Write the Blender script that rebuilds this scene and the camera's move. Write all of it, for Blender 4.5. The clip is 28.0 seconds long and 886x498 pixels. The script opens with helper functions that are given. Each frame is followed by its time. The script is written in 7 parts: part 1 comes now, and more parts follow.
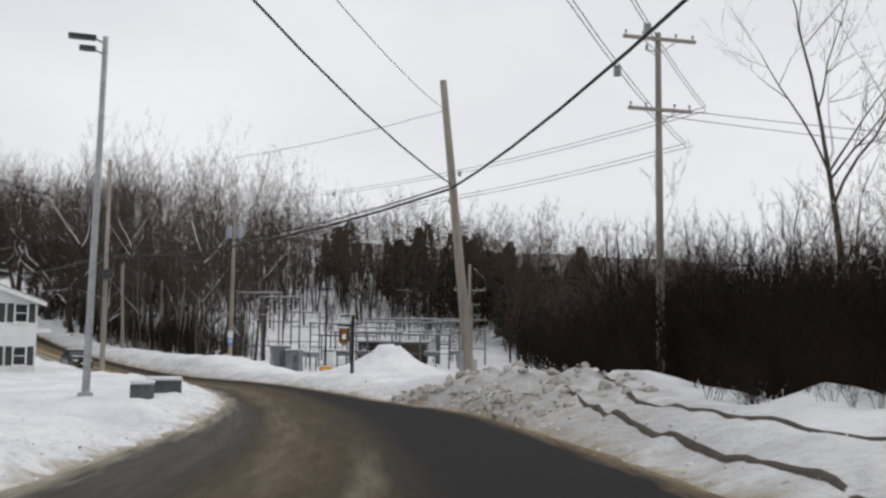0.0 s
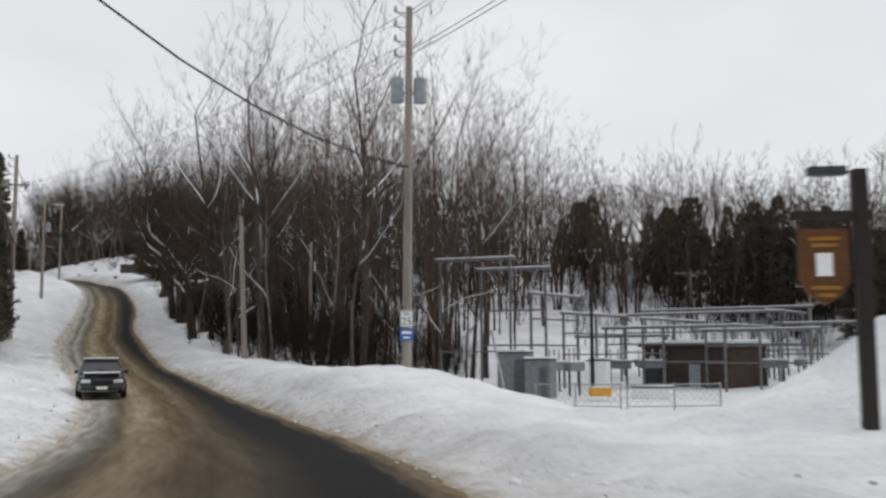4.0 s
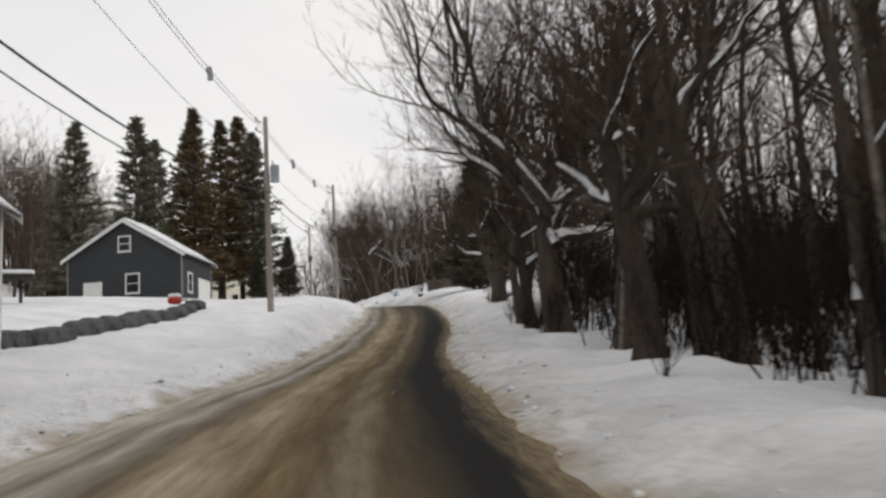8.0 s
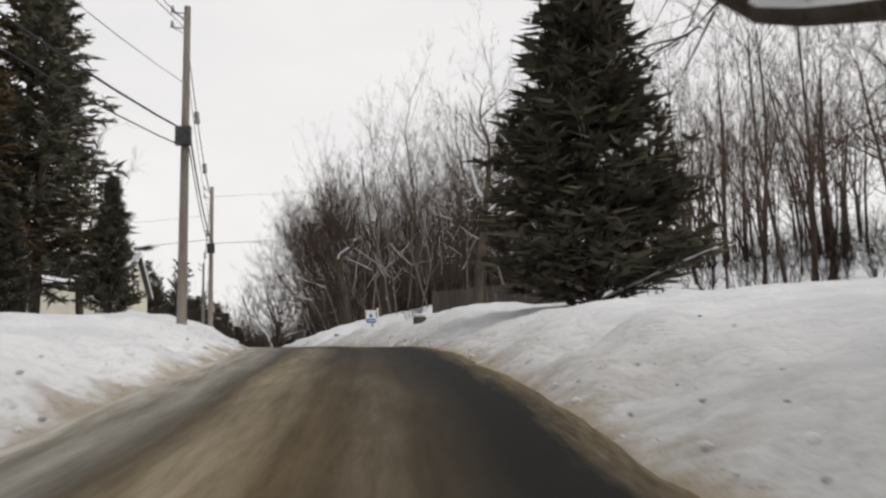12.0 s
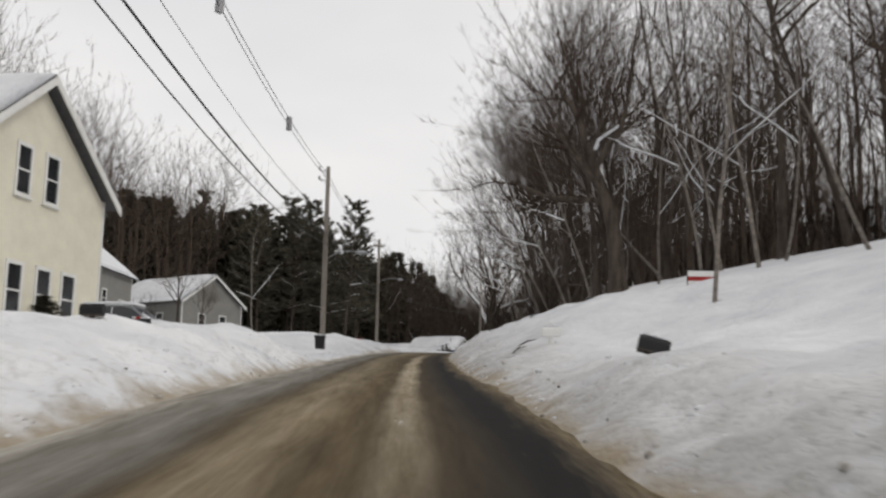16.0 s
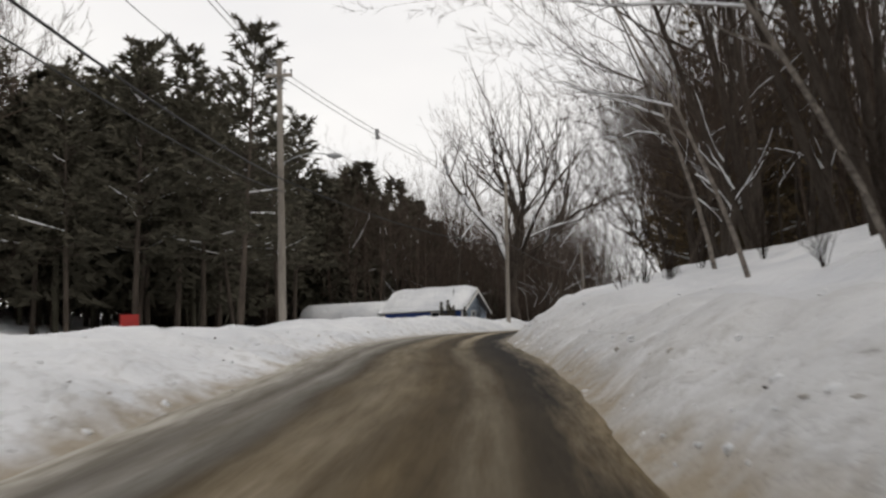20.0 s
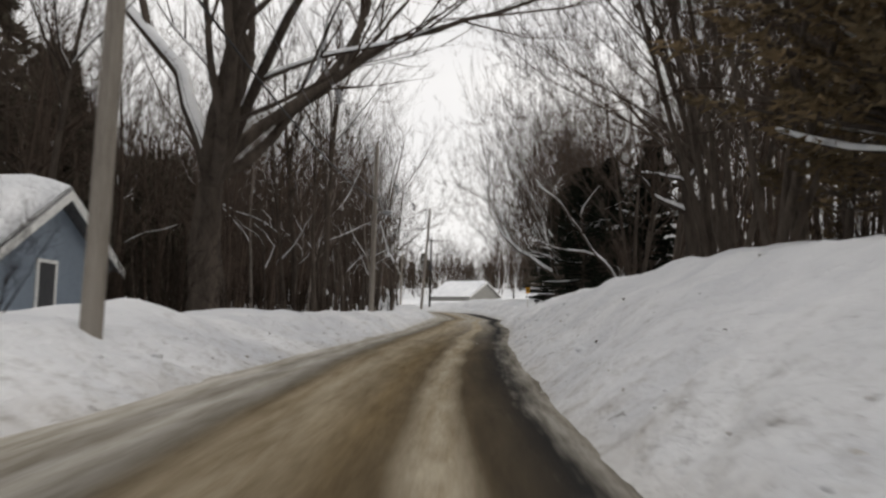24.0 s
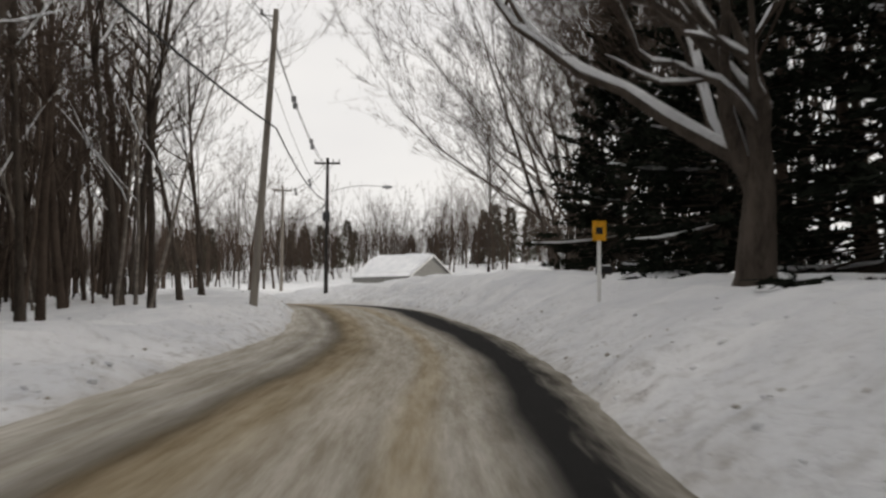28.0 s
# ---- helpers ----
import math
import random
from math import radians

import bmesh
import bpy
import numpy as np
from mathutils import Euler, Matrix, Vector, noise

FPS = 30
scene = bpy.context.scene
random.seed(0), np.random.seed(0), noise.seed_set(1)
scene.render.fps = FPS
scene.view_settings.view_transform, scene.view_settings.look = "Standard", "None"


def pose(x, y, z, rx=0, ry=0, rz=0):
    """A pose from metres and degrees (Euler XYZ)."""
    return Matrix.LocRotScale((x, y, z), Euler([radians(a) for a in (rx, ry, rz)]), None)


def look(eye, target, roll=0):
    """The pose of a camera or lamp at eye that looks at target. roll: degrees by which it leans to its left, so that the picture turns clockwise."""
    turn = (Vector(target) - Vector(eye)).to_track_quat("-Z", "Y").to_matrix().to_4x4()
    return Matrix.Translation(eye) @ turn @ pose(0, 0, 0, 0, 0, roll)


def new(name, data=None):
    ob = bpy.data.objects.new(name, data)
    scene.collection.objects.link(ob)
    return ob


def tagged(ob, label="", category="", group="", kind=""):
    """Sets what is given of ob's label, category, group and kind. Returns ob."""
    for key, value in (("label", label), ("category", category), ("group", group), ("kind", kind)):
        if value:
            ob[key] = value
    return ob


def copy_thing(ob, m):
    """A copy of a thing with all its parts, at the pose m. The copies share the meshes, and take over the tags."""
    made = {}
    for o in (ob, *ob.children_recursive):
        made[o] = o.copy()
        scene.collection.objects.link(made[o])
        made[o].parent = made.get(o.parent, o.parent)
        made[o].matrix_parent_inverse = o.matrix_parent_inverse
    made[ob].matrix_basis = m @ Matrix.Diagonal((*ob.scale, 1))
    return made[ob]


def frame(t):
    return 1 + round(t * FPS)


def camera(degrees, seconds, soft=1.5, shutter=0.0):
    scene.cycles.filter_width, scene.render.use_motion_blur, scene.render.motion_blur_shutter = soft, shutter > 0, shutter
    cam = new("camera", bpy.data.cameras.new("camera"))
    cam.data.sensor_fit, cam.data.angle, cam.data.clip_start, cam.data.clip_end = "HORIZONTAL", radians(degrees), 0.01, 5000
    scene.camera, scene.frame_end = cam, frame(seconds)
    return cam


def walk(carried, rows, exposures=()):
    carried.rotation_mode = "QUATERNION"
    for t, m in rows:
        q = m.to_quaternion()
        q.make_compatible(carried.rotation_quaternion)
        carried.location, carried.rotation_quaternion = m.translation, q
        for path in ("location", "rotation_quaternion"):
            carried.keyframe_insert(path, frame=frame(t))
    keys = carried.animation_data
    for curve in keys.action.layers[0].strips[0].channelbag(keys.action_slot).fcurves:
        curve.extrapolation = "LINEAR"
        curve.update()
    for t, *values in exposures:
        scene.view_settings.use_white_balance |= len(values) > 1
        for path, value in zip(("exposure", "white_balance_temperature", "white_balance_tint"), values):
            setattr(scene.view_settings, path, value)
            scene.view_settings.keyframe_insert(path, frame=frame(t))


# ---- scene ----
# camera and drive
cam = camera(48.0, 28.0, soft=2.5, shutter=0.25)
PATH = [
    (0, (0.102, -0.111, 1.403), (0.091, 1.881, 1.581), 0.6),
    (0.5, (-0.185, 4.425, 1.147), (-0.156, 6.415, 1.341), 0.2),
    (1, (-0.555, 9.658, 0.883), (-0.492, 11.645, 1.097), -0.4),
    (1.5, (-0.917, 15.023, 0.698), (-0.909, 17.015, 0.883), -0.6),
    (2, (-1.661, 21.0, 0.555), (-1.727, 22.99, 0.747), -0.5),
    (2.5, (-2.75, 27.119, 0.444), (-2.905, 29.102, 0.659), -0.2),
    (3, (-4.24, 33.38, 0.387), (-4.519, 35.35, 0.599), 0.5),
    (3.5, (-6.134, 40.065, 0.342), (-6.475, 42.026, 0.536), -0.2),
    (4, (-8.309, 46.794, 0.209), (-8.757, 48.732, 0.421), -0.3),
    (4.5, (-10.69, 52.893, 0.073), (-11.254, 54.797, 0.315), 0.0),
    (6.5, (-24.723, 78.492, -0.431), (-25.605, 80.258, -0.11), -3.9),
    (7, (-28.701, 84.734, -0.067), (-29.635, 86.471, 0.267), -3.8),
    (7.5, (-33.023, 90.985, 0.371), (-33.959, 92.716, 0.729), -3.6),
    (8, (-37.239, 96.931, 0.818), (-38.243, 98.632, 1.13), -3.2),
    (8.5, (-41.759, 103.286, 1.391), (-42.857, 104.94, 1.636), -2.1),
    (9, (-46.19, 109.632, 2.079), (-47.277, 111.291, 2.333), -2.2),
    (9.5, (-50.511, 116.09, 2.723), (-51.562, 117.766, 3.015), -3.2),
    (10, (-54.68, 122.985, 3.458), (-55.697, 124.675, 3.789), -2.0),
    (10.5, (-58.476, 129.256, 4.254), (-59.465, 130.959, 4.601), -1.3),
    (11, (-62.136, 135.55, 5.106), (-63.108, 137.258, 5.474), -1.0),
    (11.5, (-65.543, 141.52, 6.072), (-66.508, 143.231, 6.447), -1.7),
    (13.5, (-81.28, 165.396, 10.284), (-82.411, 167.008, 10.635), 0.0),
    (14, (-85.375, 170.909, 11.05), (-86.566, 172.483, 11.37), 0.4),
    (14.5, (-89.894, 176.418, 11.725), (-91.134, 177.958, 12.021), -0.5),
    (15, (-94.235, 181.572, 12.318), (-95.502, 183.092, 12.604), -0.1),
    (15.5, (-99.069, 187.163, 13.035), (-100.376, 188.644, 13.347), 0.4),
    (16, (-104.284, 192.803, 13.887), (-105.639, 194.239, 14.205), 1.0),
    (16.5, (-109.973, 198.61, 14.652), (-111.352, 200.028, 14.948), 0.1),
    (17, (-115.804, 204.373, 15.26), (-117.191, 205.79, 15.521), -0.0),
    (17.5, (-121.705, 210.184, 15.777), (-123.09, 211.607, 16.011), 0.2),
    (18, (-127.343, 215.88, 16.347), (-128.733, 217.3, 16.58), -0.1),
    (18.5, (-132.654, 221.55, 16.943), (-134.042, 222.974, 17.158), -1.1),
    (19, (-137.994, 227.156, 17.49), (-139.372, 228.588, 17.712), -1.1),
    (19.5, (-143.133, 232.833, 18.031), (-144.498, 234.278, 18.254), -1.3),
    (20, (-147.976, 238.638, 18.573), (-149.327, 240.097, 18.791), -1.8),
    (20.5, (-152.693, 244.379, 19.14), (-154.024, 245.858, 19.343), -1.6),
    (22.5, (-173.601, 268.083, 20.634), (-174.724, 269.729, 20.81), 2.0),
    (23, (-178.047, 274.96, 20.905), (-179.101, 276.65, 21.085), 1.7),
    (23.5, (-182.28, 282.056, 21.163), (-183.272, 283.784, 21.332), 2.1),
    (24, (-186.467, 289.423, 21.413), (-187.409, 291.18, 21.569), 1.9),
    (24.5, (-190.478, 296.842, 21.654), (-191.38, 298.621, 21.8), 1.7),
    (25, (-194.341, 304.693, 21.858), (-195.219, 306.485, 21.992), 1.3),
    (25.5, (-198.136, 312.441, 22.047), (-198.993, 314.243, 22.184), 0.7),
    (26, (-201.617, 319.781, 22.215), (-202.468, 321.586, 22.349), 0.6),
    (26.5, (-205.259, 327.246, 22.448), (-206.105, 329.053, 22.585), 0.1),
    (27, (-208.691, 335.09, 22.717), (-209.536, 336.897, 22.848), 0.5),
    (27.5, (-212.43, 342.841, 22.892), (-213.272, 344.65, 23.024), 0.8),
    (28, (-216.044, 349.743, 22.953), (-216.882, 351.555, 23.077), 0.4),
]
walk(cam, [(t, look(eye, target, roll)) for t, eye, target, roll in PATH],
     [(0, -0.05, 6500, 10), (4.5, -0.05, 6500, 10), (6.5, 0.08, 6820, 10), (11.5, 0.08, 6820, 10), (14, -0.02, 6700, 10), (16, -0.02, 6750, 10), (18, 0.12, 6850, 10), (23, 0.18, 6850, 10), (25.5, 0.18, 6900, 10), (28, 0.06, 6950, 10)])

# ---- light: overcast winter sky ----
world = bpy.data.worlds.new("overcast")
scene.world = world
world.use_nodes = True
wn, wl = world.node_tree.nodes, world.node_tree.links
wn.clear()
w_out, w_bg = wn.new("ShaderNodeOutputWorld"), wn.new("ShaderNodeBackground")
w_sky, w_mix, w_ramp = wn.new("ShaderNodeTexSky"), wn.new("ShaderNodeMix"), wn.new("ShaderNodeValToRGB")
w_co, w_map, w_noise = wn.new("ShaderNodeTexCoord"), wn.new("ShaderNodeMapping"), wn.new("ShaderNodeTexNoise")
w_sky.sky_type, w_sky.sun_disc = "NISHITA", False
w_sky.sun_elevation, w_sky.sun_rotation = radians(35), radians(68)
w_gain = wn.new("ShaderNodeVectorMath")
w_gain.operation = "SCALE"
w_gain.inputs["Scale"].default_value = 0.1
wl.new(w_sky.outputs[0], w_gain.inputs[0])
w_map.inputs["Scale"].default_value = (1.2, 1.2, 3.0)
wl.new(w_co.outputs["Generated"], w_map.inputs[0])
wl.new(w_map.outputs[0], w_noise.inputs[0])
w_noise.inputs["Scale"].default_value, w_noise.inputs["Detail"].default_value = 1.6, 4.0
w_ramp.color_ramp.elements[0].position, w_ramp.color_ramp.elements[0].color = 0.3, (0.76, 0.77, 0.81, 1)
w_ramp.color_ramp.elements[1].position, w_ramp.color_ramp.elements[1].color = 0.7, (0.93, 0.93, 0.94, 1)
wl.new(w_noise.outputs[0], w_ramp.inputs[0])
w_mix.data_type = "RGBA"
w_mix.inputs["Factor"].default_value = 0.93
wl.new(w_gain.outputs[0], w_mix.inputs["A"])
wl.new(w_ramp.outputs[0], w_mix.inputs["B"])
wl.new(w_mix.outputs["Result"], w_bg.inputs["Color"])
w_bg.inputs["Strength"].default_value = 1.0
wl.new(w_bg.outputs[0], w_out.inputs[0])
sun_data = bpy.data.lights.new("sun", "SUN")
sun_data.energy, sun_data.angle, sun_data.color = 0.9, radians(40), (1.0, 0.97, 0.92)
new("sun", sun_data).matrix_world = pose(0, 0, 60, 55, 0, 112)

# ---- materials ----


def mix_color(nt, fac, a, b):
    """A colour mix; a and b are colours or sockets."""
    node = nt.nodes.new("ShaderNodeMix")
    node.data_type = "RGBA"
    for key, value in (("Factor", fac), ("A", a), ("B", b)):
        if isinstance(value, bpy.types.NodeSocket):
            nt.links.new(value, node.inputs[key])
        elif key == "Factor":
            node.inputs[key].default_value = value
        else:
            node.inputs[key].default_value = (*value, 1)
    return node.outputs["Result"]


def math_node(nt, op, a, b=0.0, clamp=False):
    node = nt.nodes.new("ShaderNodeMath")
    node.operation, node.use_clamp = op, clamp
    for key, value in ((0, a), (1, b)):
        if isinstance(value, bpy.types.NodeSocket):
            nt.links.new(value, node.inputs[key])
        else:
            node.inputs[key].default_value = value
    return node.outputs[0]


def noise_fac(nt, scale, detail=4.0, rough=0.6, stretch=(1, 1, 1), co="Object", lo=0.35, hi=0.65):
    """Noise between 0 and 1, in metres of the object."""
    tex, coord, mapping = (nt.nodes.new("ShaderNode" + k) for k in ("TexNoise", "TexCoord", "Mapping"))
    mapping.inputs["Scale"].default_value = stretch
    nt.links.new(coord.outputs[co], mapping.inputs[0])
    nt.links.new(mapping.outputs[0], tex.inputs["Vector"])
    tex.inputs["Scale"].default_value, tex.inputs["Detail"].default_value, tex.inputs["Roughness"].default_value = scale, detail, rough
    ramp = nt.nodes.new("ShaderNodeMapRange")
    ramp.inputs[1].default_value, ramp.inputs[2].default_value = lo, hi
    nt.links.new(tex.outputs[0], ramp.inputs[0])
    return ramp.outputs[0]


def attr(nt, name):
    node = nt.nodes.new("ShaderNodeAttribute")
    node.attribute_name = name
    return node.outputs["Fac"]


def band(nt, value, centre, half, soft):
    """One inside centre +- half, fading over soft."""
    off = math_node(nt, "ABSOLUTE", math_node(nt, "SUBTRACT", value, centre))
    node = nt.nodes.new("ShaderNodeMapRange")
    node.inputs[1].default_value, node.inputs[2].default_value = half + soft, max(half - soft, 0.0)
    nt.links.new(off, node.inputs[0])
    return node.outputs[0]


def material(name, base, rough=0.8, metal=0.0, dark=None, scale=6.0, fine=40.0, bump=0.3, depth=0.02, stretch=(1, 1, 1), vary=0.0, spec=0.3):
    """A surface with mottling at two scales, fine relief and, by vary, a shift from piece to piece."""
    m = bpy.data.materials.new(name)
    m.use_nodes = True
    nt = m.node_tree
    bsdf = nt.nodes["Principled BSDF"]
    dark = dark or tuple(c * 0.65 for c in base)
    big = noise_fac(nt, scale, 3.0, 0.6, stretch)
    small = noise_fac(nt, fine, 5.0, 0.7, stretch)
    col = mix_color(nt, big, dark, base)
    col = mix_color(nt, math_node(nt, "MULTIPLY", small, 0.45), col, tuple(min(1, c * 1.25) for c in base))
    if vary:
        info = nt.nodes.new("ShaderNodeObjectInfo")
        hsv = nt.nodes.new("ShaderNodeHueSaturation")
        nt.links.new(math_node(nt, "ADD", math_node(nt, "MULTIPLY", info.outputs["Random"], vary), 1 - vary / 2), hsv.inputs["Value"])
        nt.links.new(col, hsv.inputs["Color"])
        col = hsv.outputs[0]
    nt.links.new(col, bsdf.inputs["Base Color"])
    bsdf.inputs["Roughness"].default_value, bsdf.inputs["Metallic"].default_value = rough, metal
    bsdf.inputs["Specular IOR Level"].default_value = spec
    if bump:
        node = nt.nodes.new("ShaderNodeBump")
        node.inputs["Strength"].default_value, node.inputs["Distance"].default_value = bump, depth
        nt.links.new(small, node.inputs["Height"])
        nt.links.new(node.outputs[0], bsdf.inputs["Normal"])
    return m


def along_noise(nt, across, along, detail=5.0, rough=0.65, lo=0.35, hi=0.65):
    """Noise drawn out along the road: scales across and along it, per metre."""
    comb, tex, out = nt.nodes.new("ShaderNodeCombineXYZ"), nt.nodes.new("ShaderNodeTexNoise"), nt.nodes.new("ShaderNodeMapRange")
    nt.links.new(math_node(nt, "MULTIPLY", attr(nt, "lane"), across), comb.inputs[0])
    nt.links.new(math_node(nt, "MULTIPLY", attr(nt, "way"), 13.5 * along), comb.inputs[1])
    nt.links.new(comb.outputs[0], tex.inputs["Vector"])
    tex.inputs["Scale"].default_value, tex.inputs["Detail"].default_value, tex.inputs["Roughness"].default_value = 1.0, detail, rough
    out.inputs[1].default_value, out.inputs[2].default_value = lo, hi
    nt.links.new(tex.outputs[0], out.inputs[0])
    return out.outputs[0]


def snow_material(name, roadside):
    """Old snow: blue-white, crusted, and stained with sand where it was ploughed off the road."""
    m = bpy.data.materials.new(name)
    m.use_nodes = True
    nt = m.node_tree
    bsdf = nt.nodes["Principled BSDF"]
    col = mix_color(nt, noise_fac(nt, 0.35, 4.0), (0.66, 0.675, 0.70), (0.83, 0.837, 0.847))
    fine, lumps = noise_fac(nt, 9.0, 6.0, 0.65), noise_fac(nt, 1.6, 5.0, 0.6)
    if roadside:
        edge = attr(nt, "beyond")
        ploughed = nt.nodes.new("ShaderNodeMapRange")
        ploughed.inputs[1].default_value, ploughed.inputs[2].default_value = 2.6, 0.3
        nt.links.new(edge, ploughed.inputs[0])
        crumb = along_noise(nt, 3.5, 2.2, 6.0, 0.75, 0.5, 0.68)
        grey = math_node(nt, "MULTIPLY", math_node(nt, "MULTIPLY", ploughed.outputs[0], crumb), 0.7)
        corner = math_node(nt, "MULTIPLY", band(nt, attr(nt, "way"), 2.45, 0.75, 0.25), band(nt, attr(nt, "lane"), 5.6, 2.6, 0.8))
        col = mix_color(nt, math_node(nt, "MULTIPLY", corner, math_node(nt, "ADD", math_node(nt, "MULTIPLY", noise_fac(nt, 1.1, 5.0, 0.7), 0.5), 0.25)), col, (0.27, 0.255, 0.235))
        col = mix_color(nt, grey, col, (0.30, 0.28, 0.25))
        # right bank greyed near the edge: grit, with its shade put into the colour
        edge_fade, side = nt.nodes.new("ShaderNodeMapRange"), nt.nodes.new("ShaderNodeMapRange")
        edge_fade.inputs[1].default_value, edge_fade.inputs[2].default_value = 3.6, 0.4
        side.inputs[1].default_value, side.inputs[2].default_value, side.inputs[3].default_value, side.inputs[4].default_value = 21.0, 24.0, 1.0, 0.15
        nt.links.new(edge, edge_fade.inputs[0])
        nt.links.new(attr(nt, "way"), side.inputs[0])
        grit_shade = math_node(nt, "MULTIPLY", math_node(nt, "MULTIPLY", edge_fade.outputs[0], side.outputs[0]), math_node(nt, "GREATER_THAN", attr(nt, "lane"), 0.0))
        grit_shade = math_node(nt, "MULTIPLY", grit_shade, math_node(nt, "ADD", math_node(nt, "MULTIPLY", noise_fac(nt, 0.8, 6.0, 0.7), 0.5), 0.3))
        col = mix_color(nt, grit_shade, col, (0.36, 0.345, 0.32))
        sand = nt.nodes.new("ShaderNodeMapRange")
        sand.inputs[1].default_value, sand.inputs[2].default_value = 0.5, 0.0
        nt.links.new(math_node(nt, "ADD", edge, math_node(nt, "MULTIPLY", math_node(nt, "SUBTRACT", along_noise(nt, 1.2, 0.9), 0.5), 0.5)), sand.inputs[0])
        clean = nt.nodes.new("ShaderNodeMapRange")
        clean.inputs[1].default_value, clean.inputs[2].default_value, clean.inputs[3].default_value, clean.inputs[4].default_value = 20.5, 24.0, 0.8, 0.22
        nt.links.new(attr(nt, "way"), clean.inputs[0])
        col = mix_color(nt, math_node(nt, "MULTIPLY", sand.outputs[0], clean.outputs[0]), col, (0.28, 0.215, 0.125))
        specks = noise_fac(nt, 2.6, 3.0, 0.6, lo=0.69, hi=0.72)
        col = mix_color(nt, math_node(nt, "MULTIPLY", math_node(nt, "MULTIPLY", specks, ploughed.outputs[0]), 0.7), col, (0.10, 0.085, 0.07))
    nt.links.new(col, bsdf.inputs["Base Color"])
    bsdf.inputs["Roughness"].default_value, bsdf.inputs["Specular IOR Level"].default_value = 0.75, 0.25
    a, b = nt.nodes.new("ShaderNodeBump"), nt.nodes.new("ShaderNodeBump")
    a.inputs["Strength"].default_value, a.inputs["Distance"].default_value = 0.7, 0.12
    b.inputs["Strength"].default_value, b.inputs["Distance"].default_value = 0.35, 0.03
    nt.links.new(lumps, a.inputs["Height"])
    nt.links.new(fine, b.inputs["Height"])
    nt.links.new(a.outputs[0], b.inputs["Normal"])
    nt.links.new(b.outputs[0], bsdf.inputs["Normal"])
    return m


def road_material():
    """Asphalt under tracked-in sand and packed slush, which lie in bands along the road."""
    m = bpy.data.materials.new("sanded_asphalt")
    m.use_nodes = True
    nt = m.node_tree
    bsdf = nt.nodes["Principled BSDF"]
    wob = along_noise(nt, 0.2, 0.06, 3.0)
    lane = math_node(nt, "ADD", attr(nt, "lane"), math_node(nt, "MULTIPLY", math_node(nt, "SUBTRACT", wob, 0.5), 0.3))
    grain, patch = noise_fac(nt, 60.0, 4.0, 0.8), along_noise(nt, 0.9, 0.12)
    streak, fine = along_noise(nt, 4.0, 0.35, 6.0, 0.7), along_noise(nt, 14.0, 1.6, 6.0, 0.75)
    col = mix_color(nt, grain, (0.011, 0.0108, 0.0106), (0.027, 0.026, 0.025))
    sand_col = mix_color(nt, streak, (0.15, 0.106, 0.052), (0.28, 0.208, 0.115))
    slush_col = mix_color(nt, streak, (0.29, 0.23, 0.145), (0.50, 0.44, 0.335))
    pale_col = mix_color(nt, streak, (0.36, 0.325, 0.26), (0.62, 0.59, 0.53))

    def over(part, amount, below, above):
        return mix_color(nt, math_node(nt, "MULTIPLY", part, amount, True), below, above)

    def along(keys):
        """A share that changes along the road, by station."""
        node = nt.nodes.new("ShaderNodeValToRGB")
        for k, (at, v) in enumerate(keys):
            e = node.color_ramp.elements[k] if k < 2 else node.color_ramp.elements.new(at / 31)
            e.position, e.color = at / 31, (v, v, v, 1)
        nt.links.new(math_node(nt, "DIVIDE", attr(nt, "way"), 31.0), node.inputs[0])
        return node.outputs[0]

    # sand, the packed band between the wheel tracks, and slush outside them, each thicker and thinner along the road
    sandy = along(((0, .35), (5, .45), (7.5, .95), (12, .9), (13.5, .15), (15.5, .12), (16.5, .7), (18, .55), (20, .6), (22.5, .3), (23.6, .4), (24.6, 1), (30, 1)))
    middle = along(((0, .3), (1.2, .3), (2, 0), (6, .1), (8, .3), (12, .25), (13.5, .04), (16, .15), (17.5, .9), (19, .9), (19.8, .2), (21.5, .3), (22.6, 1), (30, 1)))
    outer = along(((0, .1), (4, .2), (6.5, .8), (8, 1), (12, .75), (14, .5), (19, .5), (21, .55), (23, .8), (25, 1), (30, 1)))
    wide = along(((0, 0), (25.5, 0), (27.6, .55), (28.4, .9), (30, .9)))
    worn = math_node(nt, "ADD", math_node(nt, "MULTIPLY", patch, 0.4), 0.6)
    col = over(band(nt, lane, -1.35, 0.9, 0.35), math_node(nt, "MULTIPLY", worn, sandy), col, sand_col)
    col = over(band(nt, lane, 0.0, 0.5, 0.4), math_node(nt, "MULTIPLY", sandy, 0.45), col, sand_col)
    col = over(band(nt, lane, -1.6, 0.42, 0.3), math_node(nt, "MULTIPLY", math_node(nt, "MULTIPLY", outer, worn), 0.8), col, slush_col)
    col = over(band(nt, lane, -0.3, 1.05, 0.25), math_node(nt, "MULTIPLY", wide, math_node(nt, "ADD", math_node(nt, "MULTIPLY", fine, 0.3), 0.7)), col, pale_col)
    col = over(band(nt, lane, -0.13, 0.22, 0.12), math_node(nt, "MULTIPLY", middle, math_node(nt, "ADD", math_node(nt, "MULTIPLY", fine, 0.3), 0.75)), col, slush_col)
    col = over(band(nt, lane, -3.9, 1.45, 0.3), math_node(nt, "MULTIPLY", outer, 0.85), col, pale_col)
    rut = along(((0, 0), (6.3, .3), (7.6, .85), (12, .7), (13.5, .1), (18, .2), (19.5, .8), (21, .7), (23.5, .5), (27, .45), (31, .3)))
